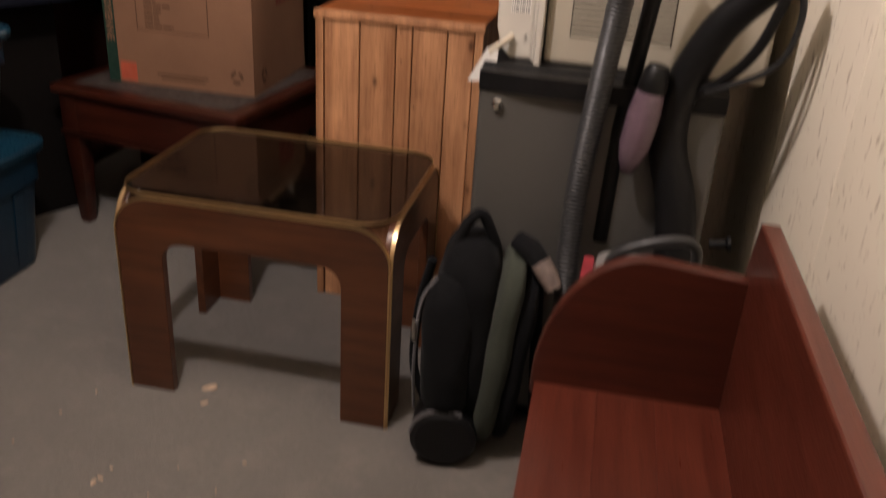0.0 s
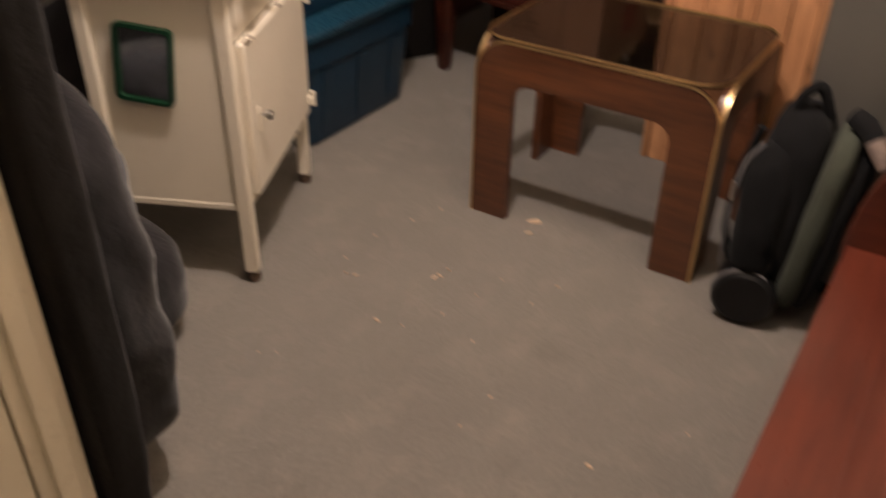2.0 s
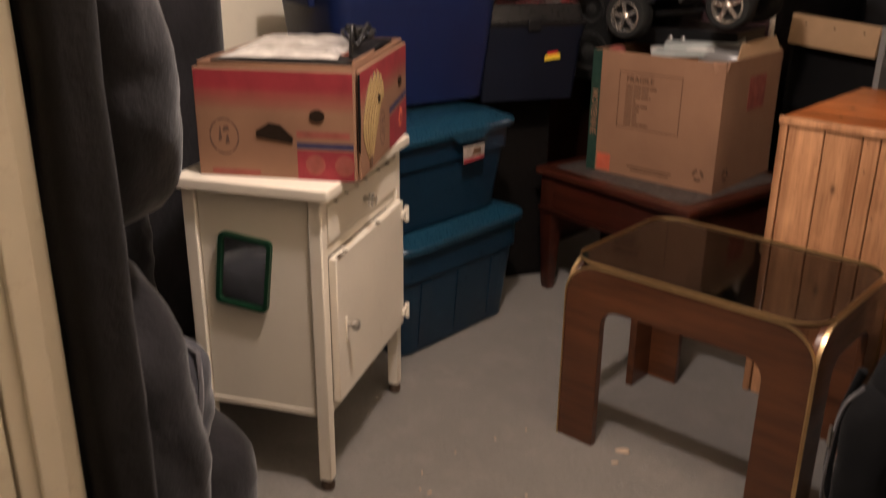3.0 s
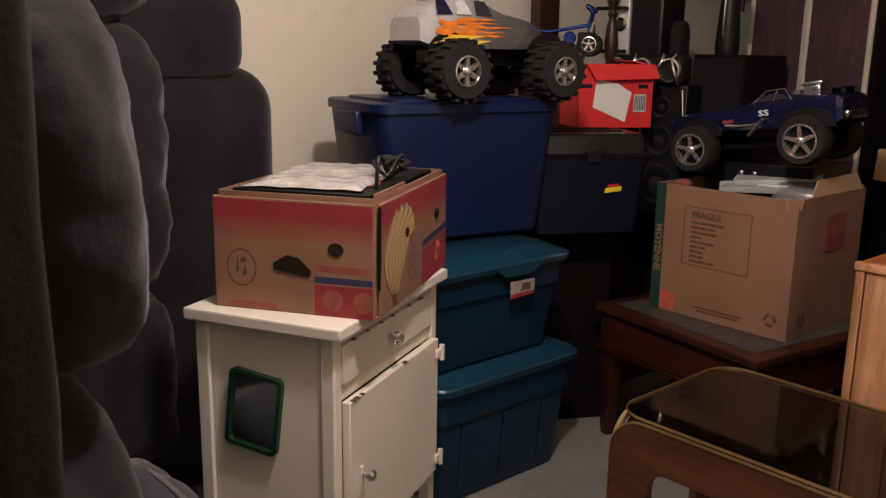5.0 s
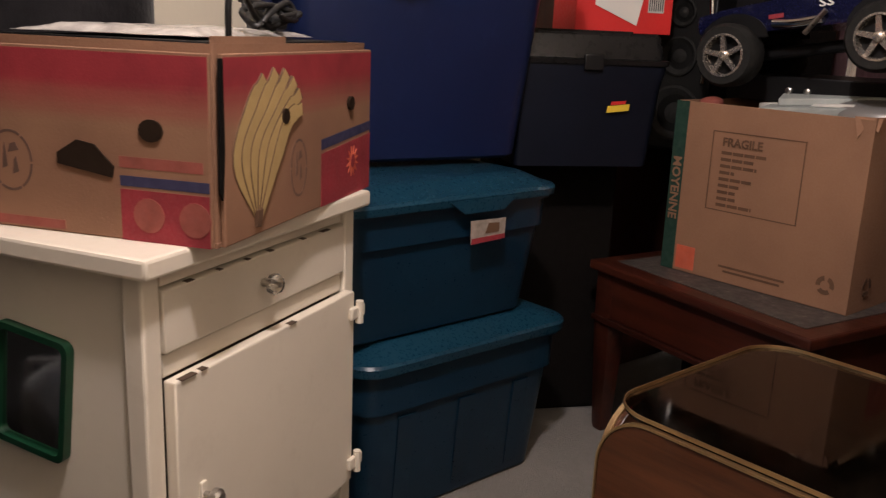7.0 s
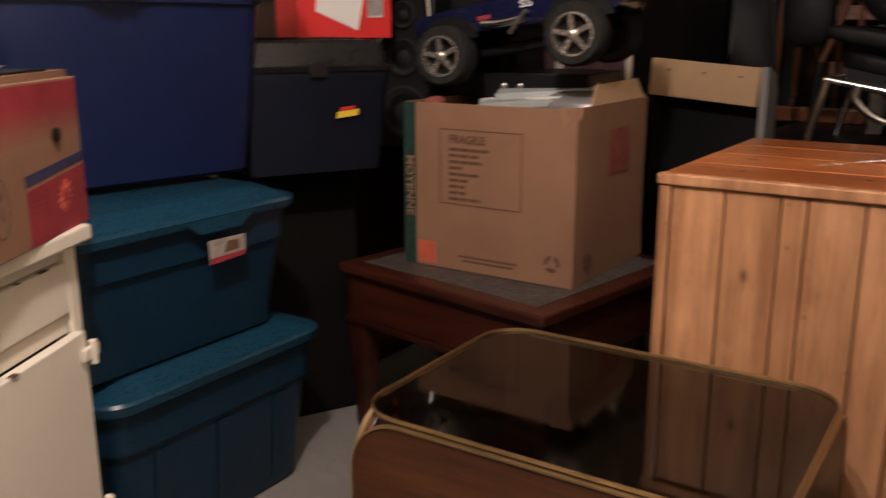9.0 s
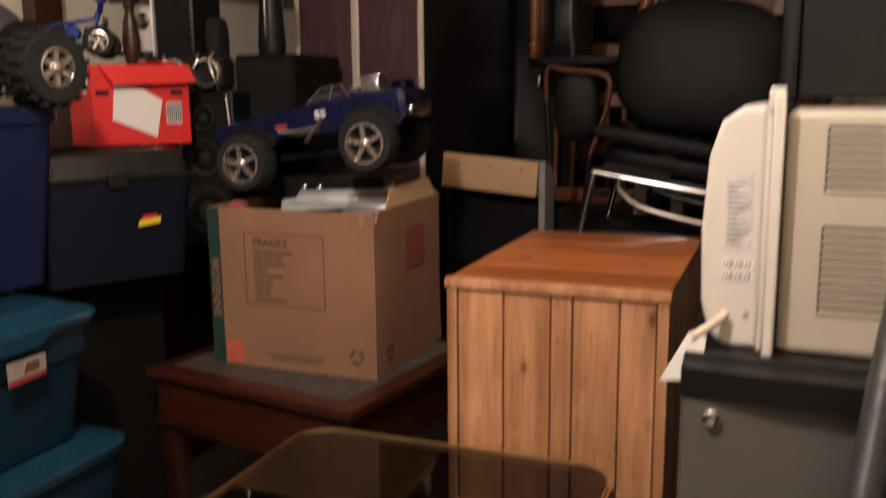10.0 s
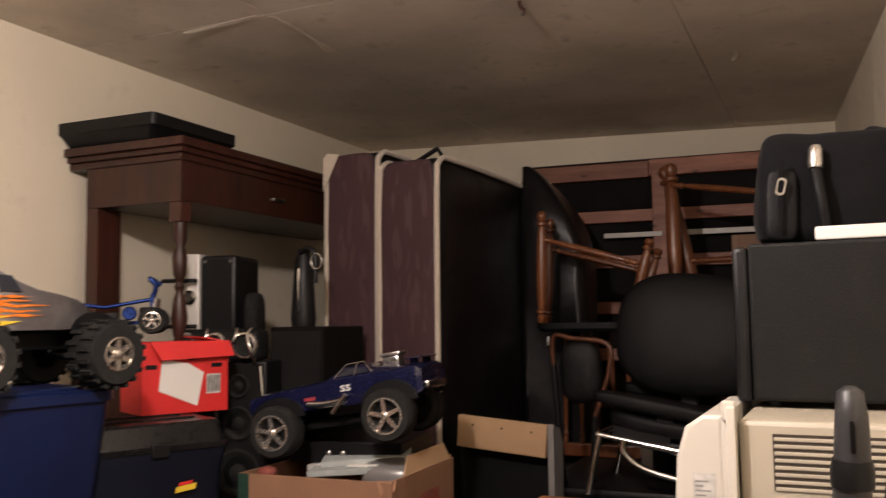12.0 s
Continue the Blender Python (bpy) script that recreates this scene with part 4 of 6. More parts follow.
def moving_box():
    ob = thing("moving_box", pose(-1.535, 2.445, 0.4725, 0, 0, 0.5), "open brown cardboard moving box printed in dark green, overfull", "box")
    W, D, Z, T = 0.485, 0.43, 0.42, 0.005
    part("front_wall", box(0, W, 0, T, 0, Z, 0.001, 1), M_CARD, ob)
    part("back_wall", box(0, W - 0.012, D - T, D, 0, Z + 0.012, 0.001, 1), M_CARD, ob)
    part("side_wall", box(0, T, T, D - T, 0, Z, 0.001, 1), M_CARD, ob)
    # this side is creased and pushed in behind the crease
    plan = [(W - 0.001, 0.002), (W + 0.003, 0.06), (W + 0.001, 0.112), (W - 0.003, 0.24), (W - 0.006, D - 0.001)]
    skin = []
    for z, k in ((0.0, 0.15), (0.06, 0.7), (Z * 0.55, 1.0), (Z * 0.9, 0.9), (Z + 0.004, 0.8)):
        mid = [(W + (x - W) * k, y) for x, y in plan]
        skin.append([(x, y, z) for x, y in mid] + [(x - T, y, z) for x, y in mid[::-1]])
    part("side_wall", loft(skin, smooth=25), M_CARD, ob)
    part("base", box(T, W - T, T, D - T, 0.0, 0.005), M_CARD, ob)
    fl = prism([(0, 0), (0.325, 0), (0.30, 0.055), (0.05, 0.05)], 0.004)
    part("flap", fl, M_CARD_IN, ob, "", pose(W - 0.008, 0.09, Z, 0, 0, 90) @ pose(0, 0, 0, -14))
    part("torn_flap", prism([(0, 0), (0.055, 0.0), (0.05, -0.03), (0.028, -0.012), (0.012, -0.045)], 0.004), M_CARD, ob, "", pose(W - 0.045, -0.002, Z + 0.004, -8, 0, 14))
    d = 0.001

    def ink(name, x0, x1, z0, z1, material, deep=d, parent=ob):
        return part(name, box(x0, x1, -deep, 0, z0, z1), material, parent)

    band = ink("green_band", 0, 0.036, 0, Z, M_PRINT_GREEN)
    words("MOYENNE", 0.033, M_CARD, ob, pose(0.0075, -0.0018, 0.285) @ pose(0, 0, 0, 0, 90) @ FRONT, label="pale lettering on the green band")
    for x0, x1, z0, z1 in ((0.11, 0.345, 0.356, 0.3585), (0.11, 0.345, 0.17, 0.1725), (0.11, 0.1125, 0.17, 0.358), (0.3425, 0.345, 0.17, 0.358)):
        ink("printed_rule", x0, x1, z0, z1, M_PRINT_BROWN)
    words("FRAGILE", 0.028, M_PRINT_BROWN, ob, pose(0.138, -0.0015, 0.325) @ FRONT, label="brown printed word")
    for i, wd in enumerate((0.118, 0.088, 0.098, 0.042, 0.088, 0.058, 0.05, 0.052, 0.096)):
        z = 0.305 - 0.0155 * i
        x = 0.138
        while x < 0.138 + wd:
            l = min(0.030, 0.138 + wd - x)
            ink("printed_bar", x, x + l - 0.003, z, z + 0.0075, M_PRINT_BROWN)
            x += l
    ink("orange_patch", 0.042, 0.096, 0.008, 0.066, M_PRINT_ORANGE)
    for z, x0, x1 in ((0.036, 0.165, 0.335), (0.025, 0.178, 0.325)):
        ink("printed_bar", x0, x1, z, z + 0.005, M_PRINT_BROWN)

    def recycle(m):
        for k in range(3):
            a0 = 90 + 120 * k
            o = arc(0, 0, 0.021, 0.021, a0 + 12, a0 + 98, 6)
            i_ = arc(0, 0, 0.011, 0.011, a0 + 98, a0 + 12, 6)
            part("recycling_mark", prism(o + i_, d, m @ pose(0, -d, 0)), M_PRINT_BROWN, ob)
    recycle(pose(W - 0.055, 0, 0.055))
    recycle(pose(W + 0.003, 0.07, 0.055, 0, 0, 90))
    part("red_patch", box(0, d, 0, 0.13, 0.25, 0.36), M_PRINT_FADE, ob, "", pose(W + 0.0005, 0.18, 0, 0, 0, 1.2))
    a = ob.matrix_basis
    # things in the box
    for i, (x, y, z, rx, rz, mat) in enumerate(((0.15, 0.12, 0.395, 4, 12, M_GREYPAPER), (0.18, 0.15, 0.418, 7, 22, M_GREYPAPER), (0.10, 0.2, 0.40, 2, -8, M_PAPER))):
        solid("magazine", box(0, 0.26, 0, 0.20, 0, 0.018, 0.003), mat, "pale grey magazine sticking out of the moving box", "magazine", group="magazines in the box", m=a @ pose(x, y, z, rx, -4, rz))
    solid("bicycle_helmet", moved(cushion(0.20, 0.09, 0.24, 3, 0.1, 0.002, 12), pose(0, 0, 0, 90)), M_VAC_SILVER, "dull grey rounded shell in the moving box", "helmet", m=a @ pose(0.38, 0.27, 0.40))
    solid("crumpled_tissue", cushion(0.06, 0.04, 0.03, 2.5, 0.2, 0.008, 6, 5), M_PRINT_FADE, "pinkish crumpled tissue at the box edge", "tissue", m=a @ pose(0.05, 0.06, 0.415))


moving_box()


# ---- pine crate ----
def crate():
    ob = thing("crate", pose(-0.745, 2.165, 0, 0, 0, 1.0), "tall varnished pine chest of upright boards with an orange lid", "chest")
    W, D, Z = 0.437, 0.64, 0.797
    x = 0.022
    for wd in (0.096, 0.095, 0.043, 0.090, 0.069):
        part("board", box(x + 0.0015, x + wd - 0.0015, 0.004, 0.022, 0.0, Z, 0.002, 1), M_PINE, ob)
        x += wd
    part("corner_strip", box(0, 0.021, 0.0, 0.03, 0, Z, 0.003), M_PINE, ob)
    part("corner_strip", box(W - 0.021, W, 0.0, 0.03, 0, Z, 0.003), M_PINE, ob)
    y = 0.03
    for i in range(6):
        part("board", box(0.002, 0.02, y + 0.0015, y + 0.1, 0, Z, 0.002, 1), M_PINE, ob)
        part("board", box(W - 0.02, W - 0.002, y + 0.0015, y + 0.1, 0, Z, 0.002, 1), M_PINE, ob)
        y += 0.1015
    part("back_board", box(0.02, W - 0.02, D - 0.02, D - 0.002, 0, Z, 0.002, 1), M_PINE, ob)
    # Solid dark block added so the joints between boards look shaded.
    part("inside_lining", box(0.0205, W - 0.0205, 0.0225, D - 0.0205, 0.01, Z - 0.003), M_CHIP_GAP, ob)
    lid = part("lid", box(-0.004, W + 0.004, -0.004, 0.018, Z, Z + 0.021, 0.004), M_PINE, ob, "orange varnished plank lid")
    y = 0.0195
    for wd in (0.15, 0.16, 0.155, 0.152):
        part("lid_board", box(0.0, W, y, y + wd - 0.004, Z, Z + 0.020, 0.003, 1), M_PINE_X, lid)
        part("bare_seam", box(0.004, W - 0.004, y + wd - 0.004, y + wd, Z, Z + 0.0185), M_PINE, lid, "pale bare wood seam")
        y += wd
    for px, py in ((0.12, 0.10), (0.33, 0.11), (0.10, 0.25), (0.35, 0.26), (0.11, 0.42), (0.34, 0.41), (0.1, 0.57), (0.33, 0.56)):
        part("nail_hole", moved(lathe([(0.005, 0), (0.005, 0.0006)], 8), pose(px, py, Z + 0.0201)), M_CHIP_GAP, lid)


crate()


# ---- small fridge ----
def fridge():
    ob = thing("mini_fridge", pose(-0.228, 1.705, 0, 0, 0, 1.5), "small fridge with a grey steel door and black top", "fridge")
    W, D, Z = 0.475, 0.47, 0.835
    part("body", box(0.002, W - 0.002, 0.055, D, 0.02, Z - 0.012, 0.006), M_BLACK, ob)
    part("door", rects([(0.06, W / 2, 0.024, 0.012), (0.788, W / 2, 0.024, 0.012)], 4), M_STEEL, ob, "grey brushed steel door", pose(W / 2, 0.026, 0))
    cap = [[(x, y, z) for x, y in [(0, 0.0), (W * 0.25, -0.012), (W * 0.5, -0.016), (W * 0.75, -0.012), (W, 0.0), (W, 0.06), (0, 0.06)]] for z in (0.791, 0.829)]
    part("door_cap", loft(cap), M_BLACK, ob)
    part("top", box(-0.002, W + 0.002, 0.04, D, Z - 0.012, Z, 0.005), M_BLACK, ob)
    part("kick_plate", box(0.01, W - 0.01, 0.05, 0.06, 0.0, 0.06), M_BLACK, ob)
    part("lock", moved(lathe([(0.011, 0), (0.0115, 0.007), (0.009, 0.010), (0.005, 0.0085)], 14), pose(0.040, 0.002, 0.765, 90)), M_CHROME, ob, "chrome lock")
    for x in (0.05, W - 0.05):
        part("foot", moved(lathe([(0.015, 0), (0.012, 0.03)], 10), pose(x, D - 0.06, 0)), M_BLACK, ob)


fridge()


# ---- window air conditioner ----
def air_con():
    ob = thing("window_air_conditioner", pose(-0.217, 1.80, 0.8365, 0, 0, -1), "ivory window air conditioner standing on the fridge, label on its side", "air conditioner")
    Z, D = 0.318, 0.36
    prof = [(0.0, 0.06), (-0.003, 0.16), (0.004, 0.26), (0.018, 0.305), (0.045, Z + 0.006), (0.075, Z + 0.006), (0.075, 0.0), (0.03, 0.0), (0.01, 0.02)]
    part("front_grille", prism(prof, D, r=0.006), M_IVORY_W, ob, "white curved plastic front")
    part("side_collar", box(0.075, 0.082, -0.012, D + 0.012, -0.0, Z + 0.008, 0.002), M_IVORY_W, ob)
    part("flange", box(0.083, 0.097, -0.028, -0.002, -0.022, Z + 0.022, 0.003), M_IVORY_W, ob)
    part("flange", box(0.083, 0.097, D - 0.01, D + 0.02, 0.0, Z + 0.022, 0.003), M_IVORY_W, ob)
    part("flange_tab", box(0.076, 0.096, -0.02, -0.004, Z + 0.0, Z + 0.03, 0.003), M_IVORY_W, ob)
    part("cabinet_shell", box(0.098, 0.53, 0.0, D - 0.02, 0.0, Z, 0.008), M_IVORY, ob)
    # louvred vents pressed into the shell
    lm = None
    for z0, rows in ((0.215, 8), (0.056, 11)):
        part("vent_recess", box(0.147, 0.345, -0.0012, 0.002, z0, z0 + rows * 0.0105), M_VENT, ob)
        for i in range(rows):
            for x0, x1 in ((0.149, 0.343),):
                if lm is None:
                    lo = part("louvre", moved(box(x0, x1, -0.0026, 0.0015, 0, 0.0056, 0.0008, 1), pose(0, 0, 0)), M_IVORY, ob, "", pose(0, 0, z0 + 0.0105 * i))
                    lm = lo.data
                else:
                    again("louvre", lm, ob, pose(0, 0, z0 + 0.0105 * i))
    st = part("sticker", box(0.028, 0.062, -0.001, 0.0, 0.135, 0.235), M_STICKER, ob, "grey rating sticker with small print")
    for i in range(12):
        part("printed_bar", box(0.031, 0.031 + 0.012 + 0.016 * ((i * 7) % 5) / 4, -0.0016, -0.001, 0.142 + 0.0072 * i, 0.1445 + 0.0072 * i), M_GREYINK, st)
    for z in (0.108, 0.092):
        b = part("barcode", box(0.026, 0.066, -0.001, 0.0, z, z + 0.012), M_PAPER, ob)
        for i in range(9):
            part("printed_bar", box(0.028 + 0.004 * i, 0.0295 + 0.004 * i + 0.0008 * (i % 3), -0.0016, -0.001, z + 0.002, z + 0.0105), M_GREYINK, b)
    part("screw", moved(lathe([(0.004, 0), (0.003, 0.002)], 8), pose(0.06, 0.0, 0.045, 90)), M_ALU, ob)
    # cord plug and paper tag hanging at the front
    a = ob.matrix_basis
    solid("plug_lead", tube(smooth_path([(0.034, -0.006, 0.046), (0.022, -0.02, 0.036), (0.008, -0.03, 0.026), (-0.006, -0.034, 0.016)], 6), 0.0065, 10), M_CORD, "beige lead and plug on the fridge edge", "cable", m=a)
    solid("paper_tag", prism([(-0.055, -0.055), (0.0, -0.05), (0.004, 0.012), (-0.02, 0.015)], 0.0015), M_PAPER, "white paper tag hanging from the air conditioner", "tag", m=a @ pose(0.010, -0.038, 0.008, -6, 0, -4))


air_con()


def speaker():
    ob = thing("speaker_cabinet", pose(-0.138, 1.99, 1.163, 0, 0, -1.5), "large charcoal vinyl speaker cabinet lying on the air conditioner", "speaker")
    W, D, Z = 0.455, 0.33, 0.276
    part("cabinet_shell", box(0.028, W, 0.0, D, 0.004, Z, 0.006), M_CHAR, ob)
    part("grille", box(0.0, 0.027, 0.006, D - 0.006, 0.0, Z - 0.004, 0.009), M_BLACK, ob, "black cloth grille")
    for x in (0.06, W - 0.05):
        for y in (0.04, D - 0.04):
            part("foot", moved(lathe([(0.012, -0.0045), (0.012, 0.004)], 10), pose(x, y, 0)), M_BLACK, ob)


speaker()


def suitcase():
    ob = thing("suitcase", pose(0.028, 2.17, 1.440, 0, 3, 6), "black soft suitcase with a silver-tipped handle on the speaker", "suitcase")
    part("shell", moved(cushion(0.27, 0.16, 0.208, 8, 0.06, 0.008, 20, 2), pose(0.0, 0, 0.1055)), M_BAG, ob)
    part("back_shell", moved(cushion(0.20, 0.12, 0.226, 5, 0.1, 0.014, 22, 4), pose(0.085, 0.10, 0.113)), M_BAG, ob)
    part("top_flap", moved(cushion(0.10, 0.10, 0.235, 4, 0.1, 0.014, 18, 9), pose(0.09, 0.07, 0.119, 0, 4)), M_BAG, ob)
    part("pocket", moved(cushion(0.055, 0.02, 0.13, 6, 0.2, 0.002, 6, 1), pose(-0.095, -0.085, 0.070)), M_SOFT_BLACK, ob)
    part("handle", tube(smooth_path([(-0.02, -0.088, 0.005), (-0.026, -0.108, 0.05), (-0.035, -0.108, 0.10), (-0.04, -0.092, 0.14)], 5), 0.011, 10), M_SOFT_BLACK, ob)
    part("handle_tip", moved(lathe([(0.012, 0), (0.0135, 0.01), (0.0125, 0.035), (0.008, 0.042)], 12), pose(-0.04, -0.098, 0.135, -6)), M_ALU, ob, "silver handle end")
    part("buckle", moved(frame_prism(ring_rect(0.008, 0.016, 0.007), ring_rect(0.005, 0.012, 0.005), 0.004), pose(-0.098, -0.112, 0.10, 0, 10)), M_ALU, ob, "pale metal oval buckle")
    part("strap", box(-0.103, -0.093, -0.109, -0.104, 0.02, 0.15, 0.002), M_BAG, ob)


suitcase()
solid("power_strip", join(box(0, 0.115, 0, 0.045, 0, 0.024, 0.004)), M_PAPER, "white plastic power strip on the speaker", "power strip", m=pose(0.0, 2.015, 1.4425, 0, 0, -3))
solid("extension_lead", tube(smooth_path([(0.115, 2.035, 1.452), (0.16, 2.04, 1.458), (0.22, 2.06, 1.462), (0.27, 2.05, 1.44), (0.322, 2.02, 1.38), (0.325, 1.985, 1.30)], 6), 0.0045, 8), M_CORD, "cream cord running off the power strip", "cable")


# ---- vacuum cleaner ----
def vacuum():
    ob = thing("vacuum_cleaner", pose(0.08, 1.52, 0), "grey upright vacuum cleaner with a ribbed hose and mauve canister", "vacuum cleaner")
    part("floor_head", rects([(0.0, 0.13, 0.15, 0.04), (0.05, 0.13, 0.15, 0.05), (0.09, 0.10, 0.11, 0.05)], 5), M_VAC_GREY, ob, "", pose(0.06, -0.02, 0))
    part("motor_housing", rects([(0.06, 0.10, 0.09, 0.06), (0.30, 0.105, 0.09, 0.06), (0.48, 0.10, 0.08, 0.05), (0.53, 0.09, 0.06, 0.04)], 5), M_VAC_SILVER, ob, "scuffed silver housing", pose(0.06, 0.03, 0))
    part("red_trim", rects([(0.0, 0.012, 0.05, 0.008), (0.02, 0.01, 0.05, 0.006)], 4), M_PRINT_RED, ob, "dull red latch", pose(-0.045, 0.03, 0.495))
    part("carry_handle", tube(smooth_path([(-0.01, 0.0, 0.51), (0.005, -0.02, 0.575), (0.09, -0.02, 0.615), (0.14, 0.0, 0.60), (0.15, 0.03, 0.52)], 6), 0.0105, 10), M_VAC_GREY, ob)
    spine = smooth_path([(0.125, 0.13, 0.40), (0.105, 0.17, 0.60), (0.070, 0.19, 0.72), (0.072, 0.19, 0.82), (0.12, 0.17, 0.95), (0.19, 0.14, 1.04), (0.235, 0.12, 1.07)], 8)
    part("spine", tube(spine, [0.042 - 0.014 * i / (len(spine) - 1) for i in range(len(spine))], 12), M_BLACK, ob)
    part("loop_handle", tube(smooth_path([(0.095, 0.18, 0.83), (0.145, 0.15, 0.87), (0.19, 0.12, 0.94), (0.22, 0.10, 1.05)], 6), 0.010, 10), M_BLACK, ob)
    part("dust_canister", lathe([(0.009, -0.095), (0.014, -0.092), (0.024, -0.065), (0.031, -0.035), (0.032, 0.03), (0.027, 0.07), (0.02, 0.085)], 20), M_VAC_PURPLE, ob, "mauve clear plastic canister", pose(0.012, 0.15, 0.765, 0, 8))
    part("canister_ring", lathe([(0.027, 0.07), (0.028, 0.078), (0.024, 0.11), (0.018, 0.12)], 18), M_BLACK, ob, "", pose(0.012, 0.15, 0.765, 0, 8))
    hose = smooth_path([(-0.075, 0.08, 0.30), (-0.088, 0.12, 0.48), (-0.088, 0.15, 0.64), (-0.073, 0.15, 0.82), (-0.055, 0.12, 1.00), (-0.045, 0.10, 1.10)], 40)
    part("hose", tube(hose, [0.0195 + 0.0045 * (i % 2) for i in range(len(hose))], 14, 25), M_VAC_GREY, ob, "ribbed grey hose")
    part("wand_tip", tube([(-0.046, 0.10, 1.08), (-0.044, 0.095, 1.14), (-0.043, 0.092, 1.185), (-0.043, 0.092, 1.215), (-0.043, 0.092, 1.222)], [0.023, 0.022, 0.020, 0.016, 0.007], 14), M_VAC_GREY, ob)
    part("wand_collar", tube([(-0.0455, 0.099, 1.095), (-0.045, 0.097, 1.115), (-0.0445, 0.096, 1.13)], [0.026, 0.0265, 0.024], 16), M_BLACK, ob, "black collar")
    part("wand_slot", box(-0.046, -0.040, 0.068, 0.075, 1.14, 1.18, 0.002), M_DARKGAP, ob)
    part("second_tube", tube([(-0.032, 0.20, 0.50), (-0.026, 0.20, 0.74), (0.0, 0.19, 1.0), (0.012, 0.18, 1.09)], 0.016, 12), M_BLACK, ob)
    part("power_cord", tube(smooth_path([(0.225, 0.10, 1.08), (0.245, 0.10, 1.0), (0.22, 0.11, 0.91), (0.12, 0.16, 0.84)], 6), 0.006, 8), M_CABLE, ob)
    part("cord_hook", moved(lathe([(0.008, 0), (0.008, 0.03), (0.014, 0.034), (0.014, 0.04)], 10), pose(0.175, 0.12, 0.56, 0, 80)), M_BLACK, ob)
    for s in (-1, 1):
        part("wheel", moved(lathe([(0.05, -0.015), (0.055, 0), (0.05, 0.015)], 16), pose(0.06 + s * 0.11, 0.11, 0.055, 0, 90)), M_RUBBER, ob)


vacuum()


# ---- wheeled backpack beside the table ----
def backpack():
    ob = thing("wheeled_backpack", pose(-0.185, 1.625, 0, 0, 0, 8), "black and grey-green wheeled backpack standing on the carpet", "backpack")
    part("main_pouch", moved(cushion(0.15, 0.20, 0.46, 3, 0.1, 0.009, 18, 1), pose(-0.015, 0.03, 0.27, -4)), M_BAG, ob)
    part("front_pocket", moved(cushion(0.11, 0.10, 0.34, 3, 0.25, 0.008, 16, 2), pose(-0.055, -0.045, 0.27, -5)), M_BAG, ob)
    part("green_panel", moved(cushion(0.06, 0.19, 0.44, 4, 0.1, 0.004, 14, 3), pose(0.055, 0.015, 0.255, -4, 6)), M_BAG_GREEN, ob, "grey-green side panel")
    part("back_panel", moved(cushion(0.05, 0.19, 0.40, 4, 0.1, 0.004, 10, 6), pose(0.092, 0.03, 0.23, -4, 6)), M_BAG, ob)
    part("wheel_cover", moved(lathe([(0.06, -0.05), (0.072, -0.04), (0.072, 0.04), (0.06, 0.05)], 24), pose(-0.045, -0.06, 0.073, 90)), M_BLACK, ob)
    part("grey_piping", tube([(-0.045 + 0.073 * math.cos(q), -0.10, 0.073 + 0.073 * math.sin(q)) for q in [radians(60 + 14 * i) for i in range(9)]], 0.004, 6), M_PIPING, ob)
    part("top_handle", tube(smooth_path([(-0.05, 0.02, 0.47), (-0.03, 0.02, 0.53), (0.0, 0.03, 0.545), (0.03, 0.04, 0.48)], 6), 0.012, 8), M_BAG, ob)
    part("zip", tube(smooth_path([(-0.115, -0.06, 0.12), (-0.118, -0.075, 0.25), (-0.11, -0.06, 0.38), (-0.08, -0.04, 0.43)], 6), 0.0035, 6), M_PIPING, ob)
    part("zip_pull", box(-0.125, -0.118, -0.08, -0.072, 0.30, 0.345, 0.002), M_ALU, ob)
    part("side_strap", tube(smooth_path([(-0.10, 0.06, 0.42), (-0.125, 0.07, 0.30), (-0.13, 0.05, 0.16), (-0.10, 0.05, 0.06)], 6), 0.01, 8), M_BAG, ob)
    r = thing("umbrella", pose(-0.055, 1.60, 0.355, 0, 0, 0), "short black umbrella with a pale end beside the backpack", "umbrella")
    part("folded_canopy", tube([(-0.06, 0.05, 0.15), (-0.03, 0.035, 0.14), (-0.004, 0.022, 0.118)], [0.02, 0.024, 0.022], 12), M_BAG, r)
    part("handle_cap", tube([(-0.005, 0.022, 0.119), (0.014, 0.012, 0.098), (0.030, 0.004, 0.075)], [0.0225, 0.022, 0.017], 12), M_CAP, r, "pale scuffed end")
    part("shaft", tube([(0.02, 0.05, -0.352), (-0.01, 0.035, 0.12)], 0.012, 8), M_BAG, r)


backpack()


